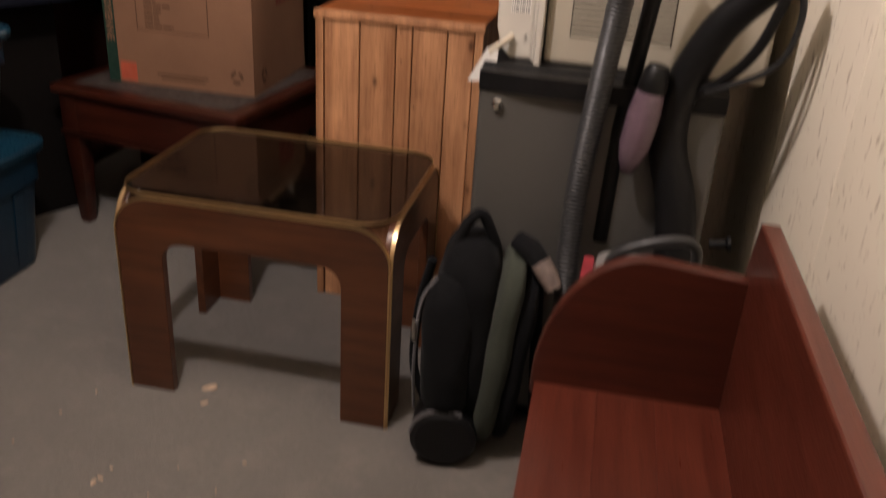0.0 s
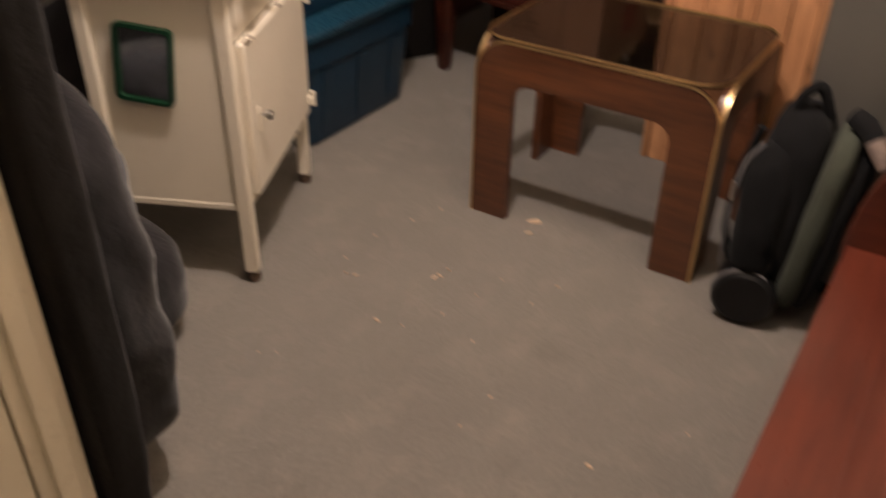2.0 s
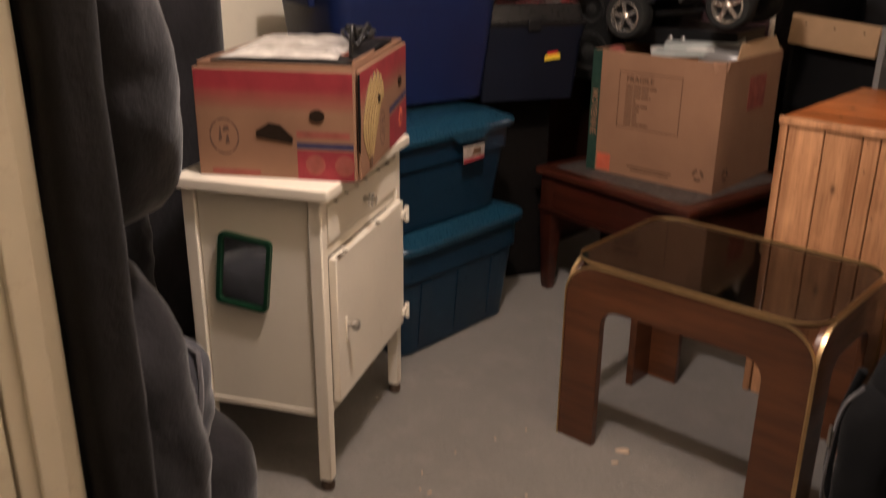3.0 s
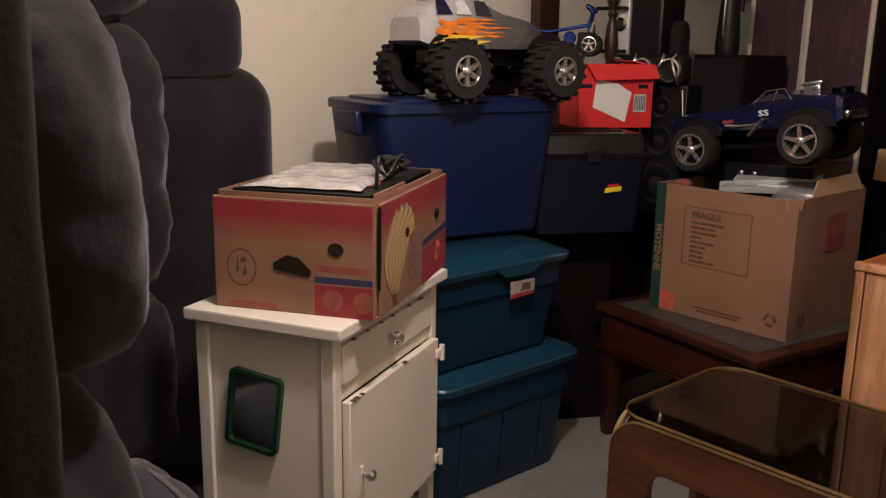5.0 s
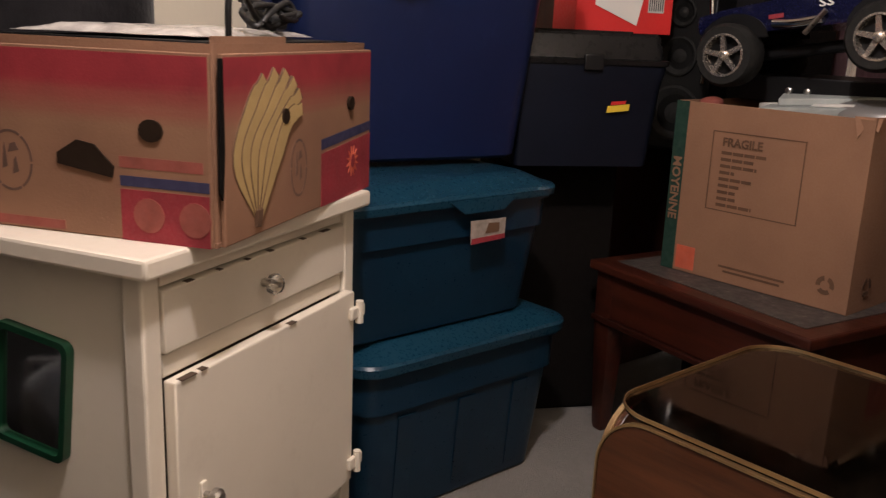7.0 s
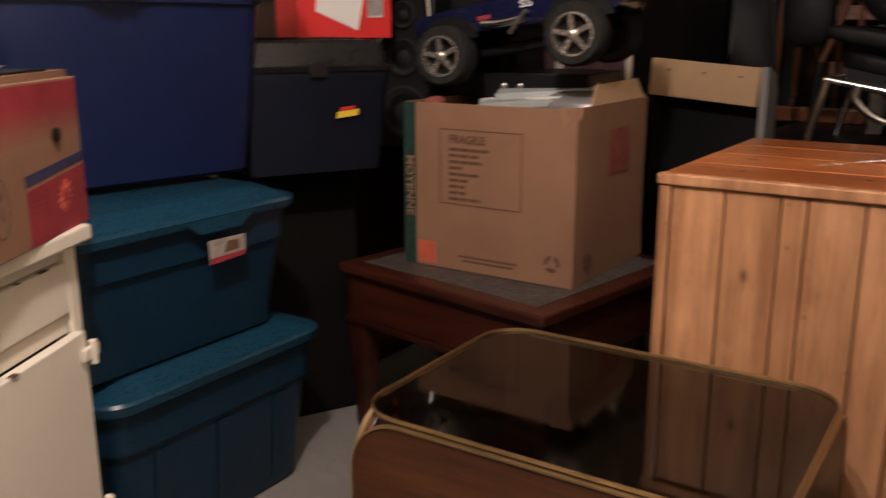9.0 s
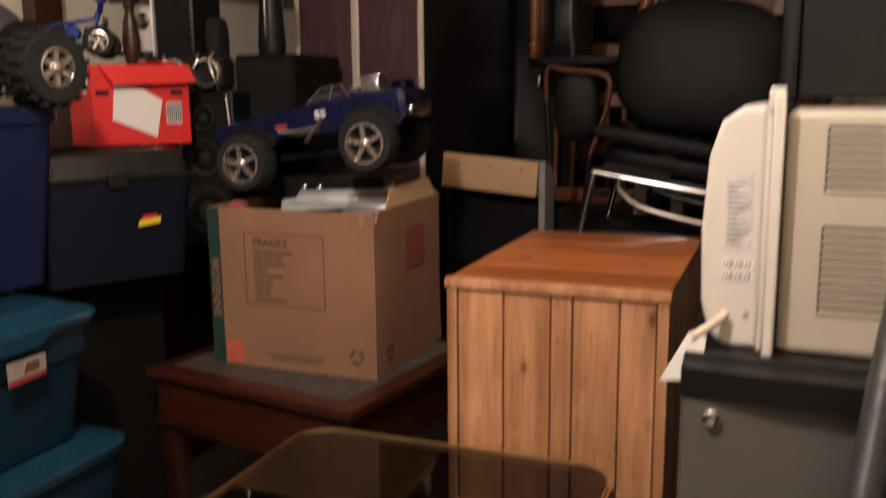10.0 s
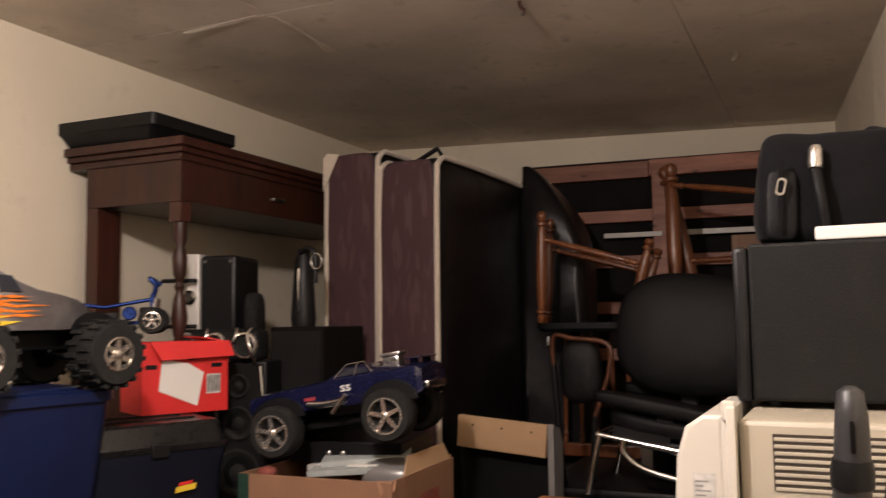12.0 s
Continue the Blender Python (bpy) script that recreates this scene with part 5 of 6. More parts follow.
# ---- sofa stood on its end ----
def sofa():
    ob = thing("sofa", pose(0, 0, 0), "dark grey velour sofa stood on end beside the doorway", "sofa")
    part("frame_base", box(-2.10, -0.84, 0.278, 0.345, 0.0, 2.12, 0.03, 3), M_GREY_FAB_D, ob)
    part("frame_back", box(-2.40, -2.10, 0.278, 1.405, 0.0, 1.245, 0.125, 6), M_GREY_FAB, ob)
    part("frame_back", box(-2.40, -2.10, 0.278, 1.30, 1.20, 1.46, 0.08, 5), M_GREY_FAB, ob)
    part("frame_back", box(-2.40, -2.10, 0.278, 1.16, 1.44, 2.12, 0.07, 4), M_GREY_FAB, ob)
    part("front_border", moved(cushion(0.10, 0.075, 2.08, 5, 0.05, 0.006, 18, 8), pose(-0.85, 0.3185, 1.06)), M_GREY_FAB_D, ob)
    for i, (z0, z1, th, sq) in enumerate(((0.015, 0.815, 0.198, 4.5), (0.82, 1.41, 0.215, 3.4), (1.415, 1.97, 0.205, 3.4))):
        c = cushion(1.16, th, z1 - z0, sq, 0.06, 0.013, 26, 11 + i)
        part("seat_cushion", moved(c, pose(-1.455, 0.328 + th / 2, (z0 + z1) / 2, 3.0)), M_GREY_FAB, ob)
    for i, (z0, z1) in enumerate(((0.26, 0.70), (0.71, 1.34), (1.345, 1.98))):
        part("back_cushion", moved(cushion(0.30, 0.42, z1 - z0, 5.5, 0.08, 0.016, 26, 21 + i), pose(-1.965, 0.72, (z0 + z1) / 2)), M_GREY_FAB, ob)
    part("arm", moved(cushion(0.84, 0.48, 0.25, 4, 0.03, 0.008, 14, 31), pose(-1.60, 0.60, 0.127)), M_GREY_FAB, ob)
    part("arm", moved(cushion(1.10, 0.46, 0.16, 4, 0.03, 0.008, 14, 33), pose(-1.60, 0.55, 2.06)), M_GREY_FAB, ob)

    # Added pillow shape standing for the lit side of seat cushion and arm.
    pl = thing("lit_sofa_side", pose(-1.36, 0.64, 0.245, 0, 0, 8), "added velour cushion, pale for the sofa's lit cushion side and arm", "pillow")
    part("pillow_body", moved(cushion(0.30, 0.12, 0.26, 3.2, 0.5, 0.010, 18, 41), pose(0, 0, 0.128, -8)), M_LIT_VELOUR, pl)
    part("piping", tube([(0.148 * math.cos(q) / max(abs(math.cos(q)), abs(math.sin(q))) ** 0.75, 0.0 + 0.02 * math.sin(q), 0.128 + 0.124 * math.sin(q) / max(abs(math.cos(q)), abs(math.sin(q))) ** 0.75) for q in [2 * math.pi * i / 48 for i in range(49)]], 0.006, 6), M_PIPING, pl)


sofa()


# ---- toolbox stack ----
TB = pose(-1.745, 2.095, 0, 0, 0, 63)
# Support added in an open gap; its near-black colour stands for the shade there.
ob = thing("gap_shade_block", TB @ pose(0.02, 0.16, 0), "near-black block added to fill the shaded gap under the tool box", "chest")
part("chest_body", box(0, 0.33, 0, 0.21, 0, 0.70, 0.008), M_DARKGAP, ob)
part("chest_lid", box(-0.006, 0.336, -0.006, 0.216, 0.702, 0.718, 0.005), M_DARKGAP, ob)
ob = thing("tool_box", TB @ pose(0, 0, 0.7195), "dark navy plastic tool box with a smoky clear lid", "tool box")
part("tub_body", rects([(0, 0.175, 0.13, 0.02), (0.20, 0.192, 0.145, 0.025), (0.24, 0.20, 0.152, 0.025), (0.25, 0.20, 0.152, 0.025)], 4), plain("blue_black_plastic", (0.0045, 0.0065, 0.014), 0.45, vary=0.2, big=6, fine=120, spec=0.25), ob, "", pose(0.19, 0.15, 0))
lid = part("lid", rects([(0.25, 0.205, 0.157, 0.028), (0.262, 0.208, 0.16, 0.03), (0.264, 0.195, 0.148, 0.025), (0.318, 0.185, 0.138, 0.025), (0.325, 0.178, 0.13, 0.02)], 4), plain("smoky_plastic", (0.012, 0.0115, 0.0115), 0.3, vary=0.3, big=5, fine=60, bump=0.05, spec=0.3), ob, "smoky grey lid", pose(0.19, 0.15, 0))
for y in (-0.05, 0.05):
    part("lid_ridge", box(0.05, 0.33, 0.15 + y - 0.006, 0.15 + y + 0.006, 0.324, 0.330, 0.002), M_CHAR, ob)
part("latch", box(0.165, 0.215, -0.012, -0.004, 0.235, 0.275, 0.004), M_BLACK, ob)
part("badge", prism([(0, 0.0), (0.058, 0.006), (0.06, 0.022), (0.003, 0.016)], 0.002, pose(0.235, 0.0, 0.135)), M_YELLOW, ob, "yellow and red badge")
part("badge_red", prism([(0.010, 0.018), (0.048, 0.022), (0.05, 0.030), (0.012, 0.027)], 0.002, pose(0.235, 0.0, 0.135)), M_RED, ob)


def red_box():
    ob = thing("red_carton", pose(-1.845, 2.395, 1.046, 0, 0, 62), "bright red cardboard carton with torn white paper stuck on it", "box")
    W, D, Z, T = 0.27, 0.19, 0.215, 0.004
    part("front_wall", box(0, W, 0, T, 0, Z, 0.001, 1), M_RED, ob)
    part("back_wall", box(0, W, D - T, D, 0, Z, 0.001, 1), M_RED, ob)
    part("side_wall", box(0, T, T, D - T, 0, Z, 0.001, 1), M_RED, ob)
    part("side_wall", box(W - T, W, T, D - T, 0, Z, 0.001, 1), M_RED, ob)
    part("base", box(T, W - T, T, D - T, 0, 0.004), M_RED, ob)
    part("flap", prism([(0.02, 0.0), (W, 0.0), (W + 0.012, 0.05), (0.05, 0.058)], 0.004), M_RED, ob, "", pose(0, -0.004, Z, 160))
    part("flap", prism([(0.0, 0.0), (D, 0.0), (D - 0.02, 0.075), (0.02, 0.06)], 0.004), M_RED, ob, "", pose(W - 0.004, 0, Z, 0, 0, 90) @ pose(0, 0, 0, -78))
    part("torn_paper", prism([(0.05, 0.05), (0.17, 0.0), (0.19, 0.10), (0.14, 0.13), (0.06, 0.145)], 0.002, pose(0.0, -0.003, 0.02)), M_PAPER, ob, "torn white paper")
    part("barcode_label", box(0.20, 0.245, -0.0012, 0, 0.055, 0.115), M_STICKER, ob)
    for i in range(7):
        part("printed_bar", box(0.203 + 0.006 * i, 0.2055 + 0.006 * i, -0.0018, -0.001, 0.06, 0.11), M_BLACK, ob)
    part("hand_hole", prism(arc(0.15, 0.172, 0.03, 0.013, 0, 350, 14), 0.003, pose(0, -0.002, 0)), M_DARKGAP, ob)
    for x0, x1 in ((0.01, 0.045), (0.215, 0.25)):
        part("printed_bar", box(x0, x1, -0.0012, 0, 0.135, 0.148), M_BLACK, ob)
    for k in range(3):
        a0 = 90 + 120 * k
        part("recycling_mark", prism(arc(0, 0, 0.026, 0.026, a0 + 12, a0 + 98, 6) + arc(0, 0, 0.015, 0.015, a0 + 98, a0 + 12, 6), 0.0015, pose(-0.0015, 0.05, 0.165, 0, 0, -90)), M_PAPER, ob)


red_box()


# ---- toy cars ----
def wheel_parts(ob, m, r, w, spokes, rim_k=0.62, knobby=0):
    """One wheel turning about its local y; outer face towards -y."""
    bm = hoop([(r * rim_k, -w / 2), (r * 0.9, -w / 2), (r, -w * 0.34), (r, w * 0.34), (r * 0.9, w / 2), (r * rim_k, w / 2)])
    bm.transform(pose(0, 0, 0, 90))
    tyre = part("wheel", bm, M_RUBBER, ob, "", m)
    if knobby:
        lugs = []
        for k in range(knobby):
            for q in (-1, 1):
                b = box(-r * 0.07, r * 0.07, -w * 0.44 if q < 0 else w * 0.04, -w * 0.04 if q < 0 else w * 0.44, r * 0.96, r * 1.07, 0, 1)
                b.transform(pose(0, 0, 0, 0, 360.0 * (k + (0.5 if q > 0 else 0)) / knobby))
                lugs.append(b)
        tagged(part("tread", join(*lugs), M_RUBBER, tyre), kind="stuff")
    rk = r * rim_k
    ring = hoop([(rk * 0.99, w * 0.2), (rk * 1.03, w * 0.53), (rk * 0.93, w * 0.54), (rk * 0.88, w * 0.2)])
    ring.transform(pose(0, 0, 0, 90))
    bits = [ring]
    for k in range(spokes):
        b = loft([[(-r * 0.10, -w * 0.47, 0.0), (r * 0.10, -w * 0.47, 0.0), (r * 0.10, -w * 0.36, 0.0), (-r * 0.10, -w * 0.36, 0.0)],
                  [(-r * 0.065, -w * 0.50, rk * 0.95), (r * 0.065, -w * 0.50, rk * 0.95), (r * 0.065, -w * 0.38, rk * 0.95), (-r * 0.065, -w * 0.38, rk * 0.95)]])
        b.transform(pose(0, 0, 0, 0, 360.0 * k / spokes))
        bits.append(b)
    hub = lathe([(r * 0.15, 0), (r * 0.15, w * 0.10), (r * 0.09, w * 0.14)], 12)
    hub.transform(pose(0, -w * 0.44, 0, 90))
    bits.append(hub)
    part("rim", join(*bits), M_RIM, tyre, "chrome spoked rim")
    part("rim_back", moved(lathe([(rk * 0.99, -0.001), (rk * 0.99, 0.001)], 20), pose(0, -w * 0.18, 0, 90)), M_BLACK, tyre)


def body_shell(stations, n=7):
    """A car shell from stations (x, half width at sill, half width at roof, z sill, z shoulder, z top)."""
    rings = []
    for x, wb, wt, z0, zs, z1 in stations:
        ring = [(x, -wb, z0), (x, -wb * 1.02, (z0 + zs) / 2), (x, -wb * 0.97, zs), (x, -wt, z1 - 0.004), (x, -wt * 0.7, z1), (x, wt * 0.7, z1), (x, wt, z1 - 0.004), (x, wb * 0.97, zs), (x, wb * 1.02, (z0 + zs) / 2), (x, wb, z0)]
        rings.append(ring)
    return loft(rings, smooth=30)


def muscle_car():
    ob = thing("toy_car", pose(-1.278, 2.655, 0.958, 0, -9.0, 7), "metallic blue radio-controlled toy muscle car on big chrome wheels", "toy car")
    part("chassis", box(-0.20, 0.20, -0.05, 0.05, 0.06, 0.085, 0.006), M_BLACK, ob)
    for x in (-0.172, 0.172):
        for y, turn in ((-0.132, 0), (0.132, 180)):
            wheel_parts(ob, pose(x, y, 0.074, 0, 0, turn), 0.074, 0.074, 5, 0.66)
        part("axle", tube([(x, -0.12, 0.074), (x, 0.12, 0.074)], 0.008, 8), M_ALU, ob)
    st = [(-0.275, 0.098, 0.085, 0.130, 0.146, 0.151), (-0.262, 0.118, 0.10, 0.116, 0.156, 0.163), (-0.20, 0.124, 0.11, 0.110, 0.164, 0.170), (-0.11, 0.122, 0.112, 0.104, 0.168, 0.174), (-0.02, 0.122, 0.112, 0.100, 0.172, 0.178),
          (0.035, 0.122, 0.090, 0.099, 0.174, 0.207), (0.095, 0.122, 0.088, 0.099, 0.175, 0.208), (0.125, 0.122, 0.098, 0.099, 0.176, 0.194), (0.185, 0.124, 0.108, 0.096, 0.178, 0.187), (0.255, 0.12, 0.106, 0.102, 0.178, 0.184), (0.27, 0.11, 0.095, 0.112, 0.166, 0.172)]
    shell = part("body", body_shell(st), M_CARBLUE, ob, "", pose(0.006, 0, 0.017))
    for s in (-1, 1):
        part("side_window", prism([(0.0, 0.0), (0.10, 0.002), (0.07, 0.024), (0.034, 0.024)], 0.002), M_WINDOW, shell, "", pose(0.018, s * 0.1145, 0.181, s * 38))
        for x in (-0.172, 0.172):
            arch = arc(x, 0.09, 0.085, 0.062, 0, 180, 10)
            part("wheel_arch", prism(arch, 0.004, pose(0, s * 0.1255 - 0.002, 0)), M_BLACK, shell)
    part("window_trim", tube([(0.012, -0.117, 0.178), (0.045, -0.091, 0.212), (0.10, -0.089, 0.213), (0.128, -0.115, 0.18)], 0.0022, 6), M_CHROME, shell)
    part("window_trim", tube([(0.075, -0.118, 0.178), (0.078, -0.091, 0.213)], 0.002, 6), M_CHROME, shell)
    part("rear_wing", join(box(0.215, 0.262, -0.085, 0.085, 0.198, 0.202, 0.002), box(0.225, 0.25, -0.06, -0.055, 0.18, 0.200), box(0.225, 0.25, 0.055, 0.06, 0.18, 0.200)), M_CARBLUE, shell)
    part("engine_block", join(box(0.13, 0.18, -0.028, 0.028, 0.185, 0.216, 0.004), box(0.125, 0.188, -0.034, 0.034, 0.217, 0.227, 0.003)), M_ALU, shell, "silver engine intake")
    part("exhaust_pipe", tube(smooth_path([(-0.075, -0.124, 0.118), (-0.02, -0.130, 0.112), (0.04, -0.131, 0.114)], 5), 0.010, 8), M_CHROME, shell)
    part("loose_strut", tube([(0.0, -0.137, 0.085), (0.05, -0.14, 0.13)], 0.006, 6), M_ALU, shell)
    part("front_bumper", box(-0.262, -0.25, -0.08, 0.08, 0.108, 0.128, 0.004), M_CHROME, shell)
    part("rear_bumper", box(0.266, 0.276, -0.082, 0.082, 0.112, 0.132, 0.004), M_CHROME, shell)
    part("headlight", box(-0.262, -0.242, -0.116, -0.085, 0.139, 0.151, 0.003), M_IVORY_W, shell)
    words("SS", 0.024, M_PAPER, shell, pose(0.030, -0.1265, 0.140) @ FRONT @ Matrix.Diagonal((1.5, 1.0, 1.0, 1.0)), label="white lettering")
    part("flash", box(-0.085, -0.05, -0.1255, -0.1235, 0.128, 0.138), M_PRINT_RED, shell)
    a = ob.matrix_basis
    solid("amplifier", join(box(-0.16, 0.20, -0.03, 0.26, 0, 0.064, 0.004)), M_BLACK, "black electronics case under the toy car", "amplifier", m=pose(-1.345, 2.70, 0.895, 0, 0, 7))
    for x in (-0.03, 0.015):
        solid("dial", moved(lathe([(0.008, 0), (0.008, 0.008), (0.005, 0.010)], 12), pose(0, 0, 0, 90)), M_ALU, "small silver dial on the black case", "dial", group="dials", m=pose(-1.345, 2.70, 0.895, 0, 0, 7) @ pose(x, -0.0305, 0.03))


muscle_car()


def monster_truck():
    ob = thing("toy_truck", pose(-1.83, 1.915, 1.154, 0, 0, 82), "radio-controlled toy monster truck with flame paint on the blue tub", "toy car")
    # local +x is the tail, -y the flank seen from the room
    for x in (-0.172, 0.172):
        for y, turn in ((-0.15, 0), (0.15, 180)):
            wheel_parts(ob, pose(x, y, 0.088, 0, 0, turn), 0.083, 0.10, 6, 0.5, 18)
        part("axle", tube([(x, -0.14, 0.085), (x, 0.14, 0.085)], 0.012, 8), M_BLACK, ob)
        for s in (-1, 1):
            part("shock_absorber", tube([(x, s * 0.075, 0.09), (x * 0.8, s * 0.05, 0.19)], 0.011, 8), M_ALU, ob)
    part("chassis", box(-0.20, 0.20, -0.045, 0.045, 0.10, 0.15, 0.008), M_BLACK, ob)
    st = [(-0.26, 0.085, 0.07, 0.17, 0.22, 0.235), (-0.24, 0.10, 0.085, 0.16, 0.235, 0.258), (-0.17, 0.104, 0.075, 0.155, 0.24, 0.294), (-0.12, 0.104, 0.073, 0.15, 0.24, 0.300), (-0.07, 0.104, 0.074, 0.15, 0.24, 0.296), (-0.02, 0.104, 0.086, 0.15, 0.236, 0.268),
          (0.02, 0.104, 0.092, 0.15, 0.232, 0.252), (0.08, 0.104, 0.094, 0.15, 0.226, 0.241), (0.13, 0.102, 0.09, 0.155, 0.214, 0.229), (0.165, 0.095, 0.08, 0.16, 0.198, 0.212), (0.185, 0.08, 0.065, 0.165, 0.184, 0.194)]
    shell = part("body", body_shell(st), M_TRUCK, ob, "pearl body darkening to the tail")
    for k, (x0, x1, z, h) in enumerate(((-0.22, 0.02, 0.196, 0.011), (-0.20, 0.045, 0.209, 0.009), (-0.21, -0.005, 0.220, 0.008), (-0.18, 0.03, 0.185, 0.008), (-0.15, 0.0, 0.230, 0.006))):
        up = [(x0 + (x1 - x0) * i / 8, z + h * (0.7 + 0.5 * math.sin(i * 1.9 + k)) * (1 - (i / 8) ** 2)) for i in range(9)]
        dn = [(x0 + (x1 - x0) * i / 8, z - h * (0.7 + 0.4 * math.sin(i * 2.3 + 2 * k)) * (1 - (i / 8) ** 2)) for i in range(8)]
        part("flame_decal", prism(up + dn[::-1], 0.002, pose(0, -0.1072 - 0.0003 * k, 0)), M_FLAME, shell, "orange flames")
    for x0, x1, z in ((-0.23, -0.03, 0.168), (-0.20, -0.06, 0.180)):
        part("flame_decal", prism([(x0, z - 0.006), (x1 - 0.05, z - 0.006), (x1, z + 0.004), (x0 + 0.04, z + 0.006)], 0.002, pose(0, -0.1088, 0)), M_YELLOW, shell, "yellow flame streak")
    for x0, x1, mat in ((-0.215, -0.165, M_CARBLUE), (-0.15, -0.10, M_STICKER), (-0.085, -0.03, M_WINDOW)):
        part("side_window", prism([(x0, 0.0), (x1, 0.0), (x1 - 0.014, 0.044), (x0 + 0.006, 0.046)], 0.003), mat, shell, "", pose(0, -0.1062, 0.243, -30))
    part("roll_bar", tube(smooth_path([(-0.20, -0.08, 0.24), (-0.19, -0.07, 0.275), (-0.19, 0.07, 0.275), (-0.20, 0.08, 0.24)], 5), 0.006, 6), M_BLACK, shell)
    for s in (-1, 1):
        for x in (-0.172, 0.172):
            part("wheel_arch", prism(arc(x, 0.14, 0.072, 0.055, 0, 180, 8), 0.004, pose(0, s * 0.1045 - 0.002, 0)), M_BLACK, shell)
    return ob


monster_truck()
solid("tub_cover", rects([(-0.004, 0.26, 0.165, 0.05), (0.006, 0.26, 0.165, 0.05)], 5), M_BLUE, "navy blue inner lid closing the tub", "lid", m=pose(-1.92, 1.85, 1.154, 0, 0, 79))


def buggy():
    ob = thing("toy_buggy", pose(-2.06, 2.49, 1.285, 0, 0, 38), "blue anodised toy buggy chassis without its body", "toy car")
    blue = plain("blue_anodised_metal", (0.02, 0.045, 0.20), 0.3, 0.8, 0.2, 12)
    part("chassis_plate", box(-0.16, 0.16, -0.035, 0.035, 0.03, 0.042, 0.003), blue, ob)
    part("front_tower", box(-0.15, -0.14, -0.06, 0.06, 0.04, 0.11, 0.003), blue, ob)
    part("rear_tower", box(0.12, 0.13, -0.06, 0.06, 0.04, 0.125, 0.003), blue, ob)
    part("wing_mount", tube(smooth_path([(0.12, -0.02, 0.10), (0.135, -0.03, 0.15), (0.115, -0.03, 0.175), (0.15, -0.02, 0.155)], 5), 0.008, 8), blue, ob)
    for x in (-0.13, 0.13):
        for y, turn in ((-0.10, 0), (0.10, 180)):
            wheel_parts(ob, pose(x, y, 0.042, 0, 0, turn), 0.042, 0.04, 5, 0.6)
        for s in (-1, 1):
            part("arm", tube([(x, s * 0.03, 0.045), (x, s * 0.085, 0.042)], 0.007, 6), blue, ob)
            part("spring", tube([(x * 1.05, s * 0.045, 0.11), (x, s * 0.075, 0.05)], 0.009, 8), M_ALU, ob)
    part("motor", moved(lathe([(0.02, 0), (0.022, 0.05), (0.018, 0.055)], 14), pose(0.06, -0.02, 0.065, 90)), blue, ob)
    part("gear_case", box(0.085, 0.15, -0.03, 0.03, 0.042, 0.085, 0.008), M_BLACK, ob)
    part("servo", box(-0.13, -0.095, -0.03, 0.005, 0.042, 0.088, 0.004), M_BLACK, ob)
    part("brace_rod", tube([(-0.14, 0.0, 0.10), (-0.02, 0.0, 0.085), (0.12, 0.0, 0.11)], 0.006, 8), blue, ob)
    part("front_bumper", box(-0.19, -0.16, -0.05, 0.05, 0.028, 0.04, 0.005), M_BLACK, ob)
    part("battery", box(-0.10, 0.02, -0.03, 0.03, 0.042, 0.068, 0.004), M_BLACK, ob)


buggy()


# ---- dark hutch on a dresser against the left wall ----
def hutch():
    ob = thing("hutch", pose(-2.425, 2.66, 0), "dark brown wooden hutch with turned posts on a dresser", "hutch")
    W, D = 0.49, 1.45
    part("dresser_body", box(0, W + 0.03, 0.02, D, 0.0, 1.16, 0.004), M_BROWN, ob)
    part("dresser_top", box(0, W + 0.05, 0.0, D + 0.01, 1.16, 1.19, 0.006), M_BROWN, ob)
    part("upper_box", box(0.078, W, 0.012, D, 1.725, 1.90, 0.004), M_BROWN, ob)
    for i, (z0, z1, o) in enumerate(((1.86, 1.885, 0.010), (1.885, 1.905, 0.022), (1.905, 1.935, 0.036))):
        part("cornice", box(0.0, W + o, -o, D, z0, z1, 0.005), M_BROWN, ob)
    part("front_apron", box(0.075, W + 0.002, 0.0, 0.0115, 1.722, 1.862, 0.002), M_BROWN, ob)
    part("corner_block", box(W - 0.052, W, 0.002, 0.055, 1.655, 1.722, 0.003), M_BROWN, ob)
    part("corner_block", box(W - 0.052, W, D - 0.09, D - 0.035, 1.655, 1.724, 0.003), M_BROWN, ob)
    part("stile", box(0.075, 0.128, 0.0, 0.11, 1.19, 1.7215, 0.003), M_BROWN, ob)
    prof = [(0.022, 0), (0.022, 0.05), (0.012, 0.06), (0.020, 0.085), (0.026, 0.13), (0.020, 0.19), (0.012, 0.215), (0.018, 0.23), (0.012, 0.245), (0.022, 0.27), (0.025, 0.32), (0.015, 0.355), (0.022, 0.375), (0.022, 0.43)]
    for y in (0.03, D - 0.06):
        part("turned_post", moved(lathe([(r, z * 1.08) for r, z in prof], 18), pose(W - 0.026, y, 1.19)), M_BROWN, ob)
    part("door_handle", box(W, W + 0.012, 0.52, 0.60, 1.785, 1.797, 0.003), M_ALU, ob)
    solid("flat_case", rects([(0, 0.19, 0.19, 0.02), (0.035, 0.21, 0.21, 0.02), (0.045, 0.225, 0.225, 0.02), (0.085, 0.225, 0.225, 0.02)], 4), M_BLACK, "black flat case lying on top of the hutch", "case", m=pose(-2.23, 2.83, 1.936))


hutch()


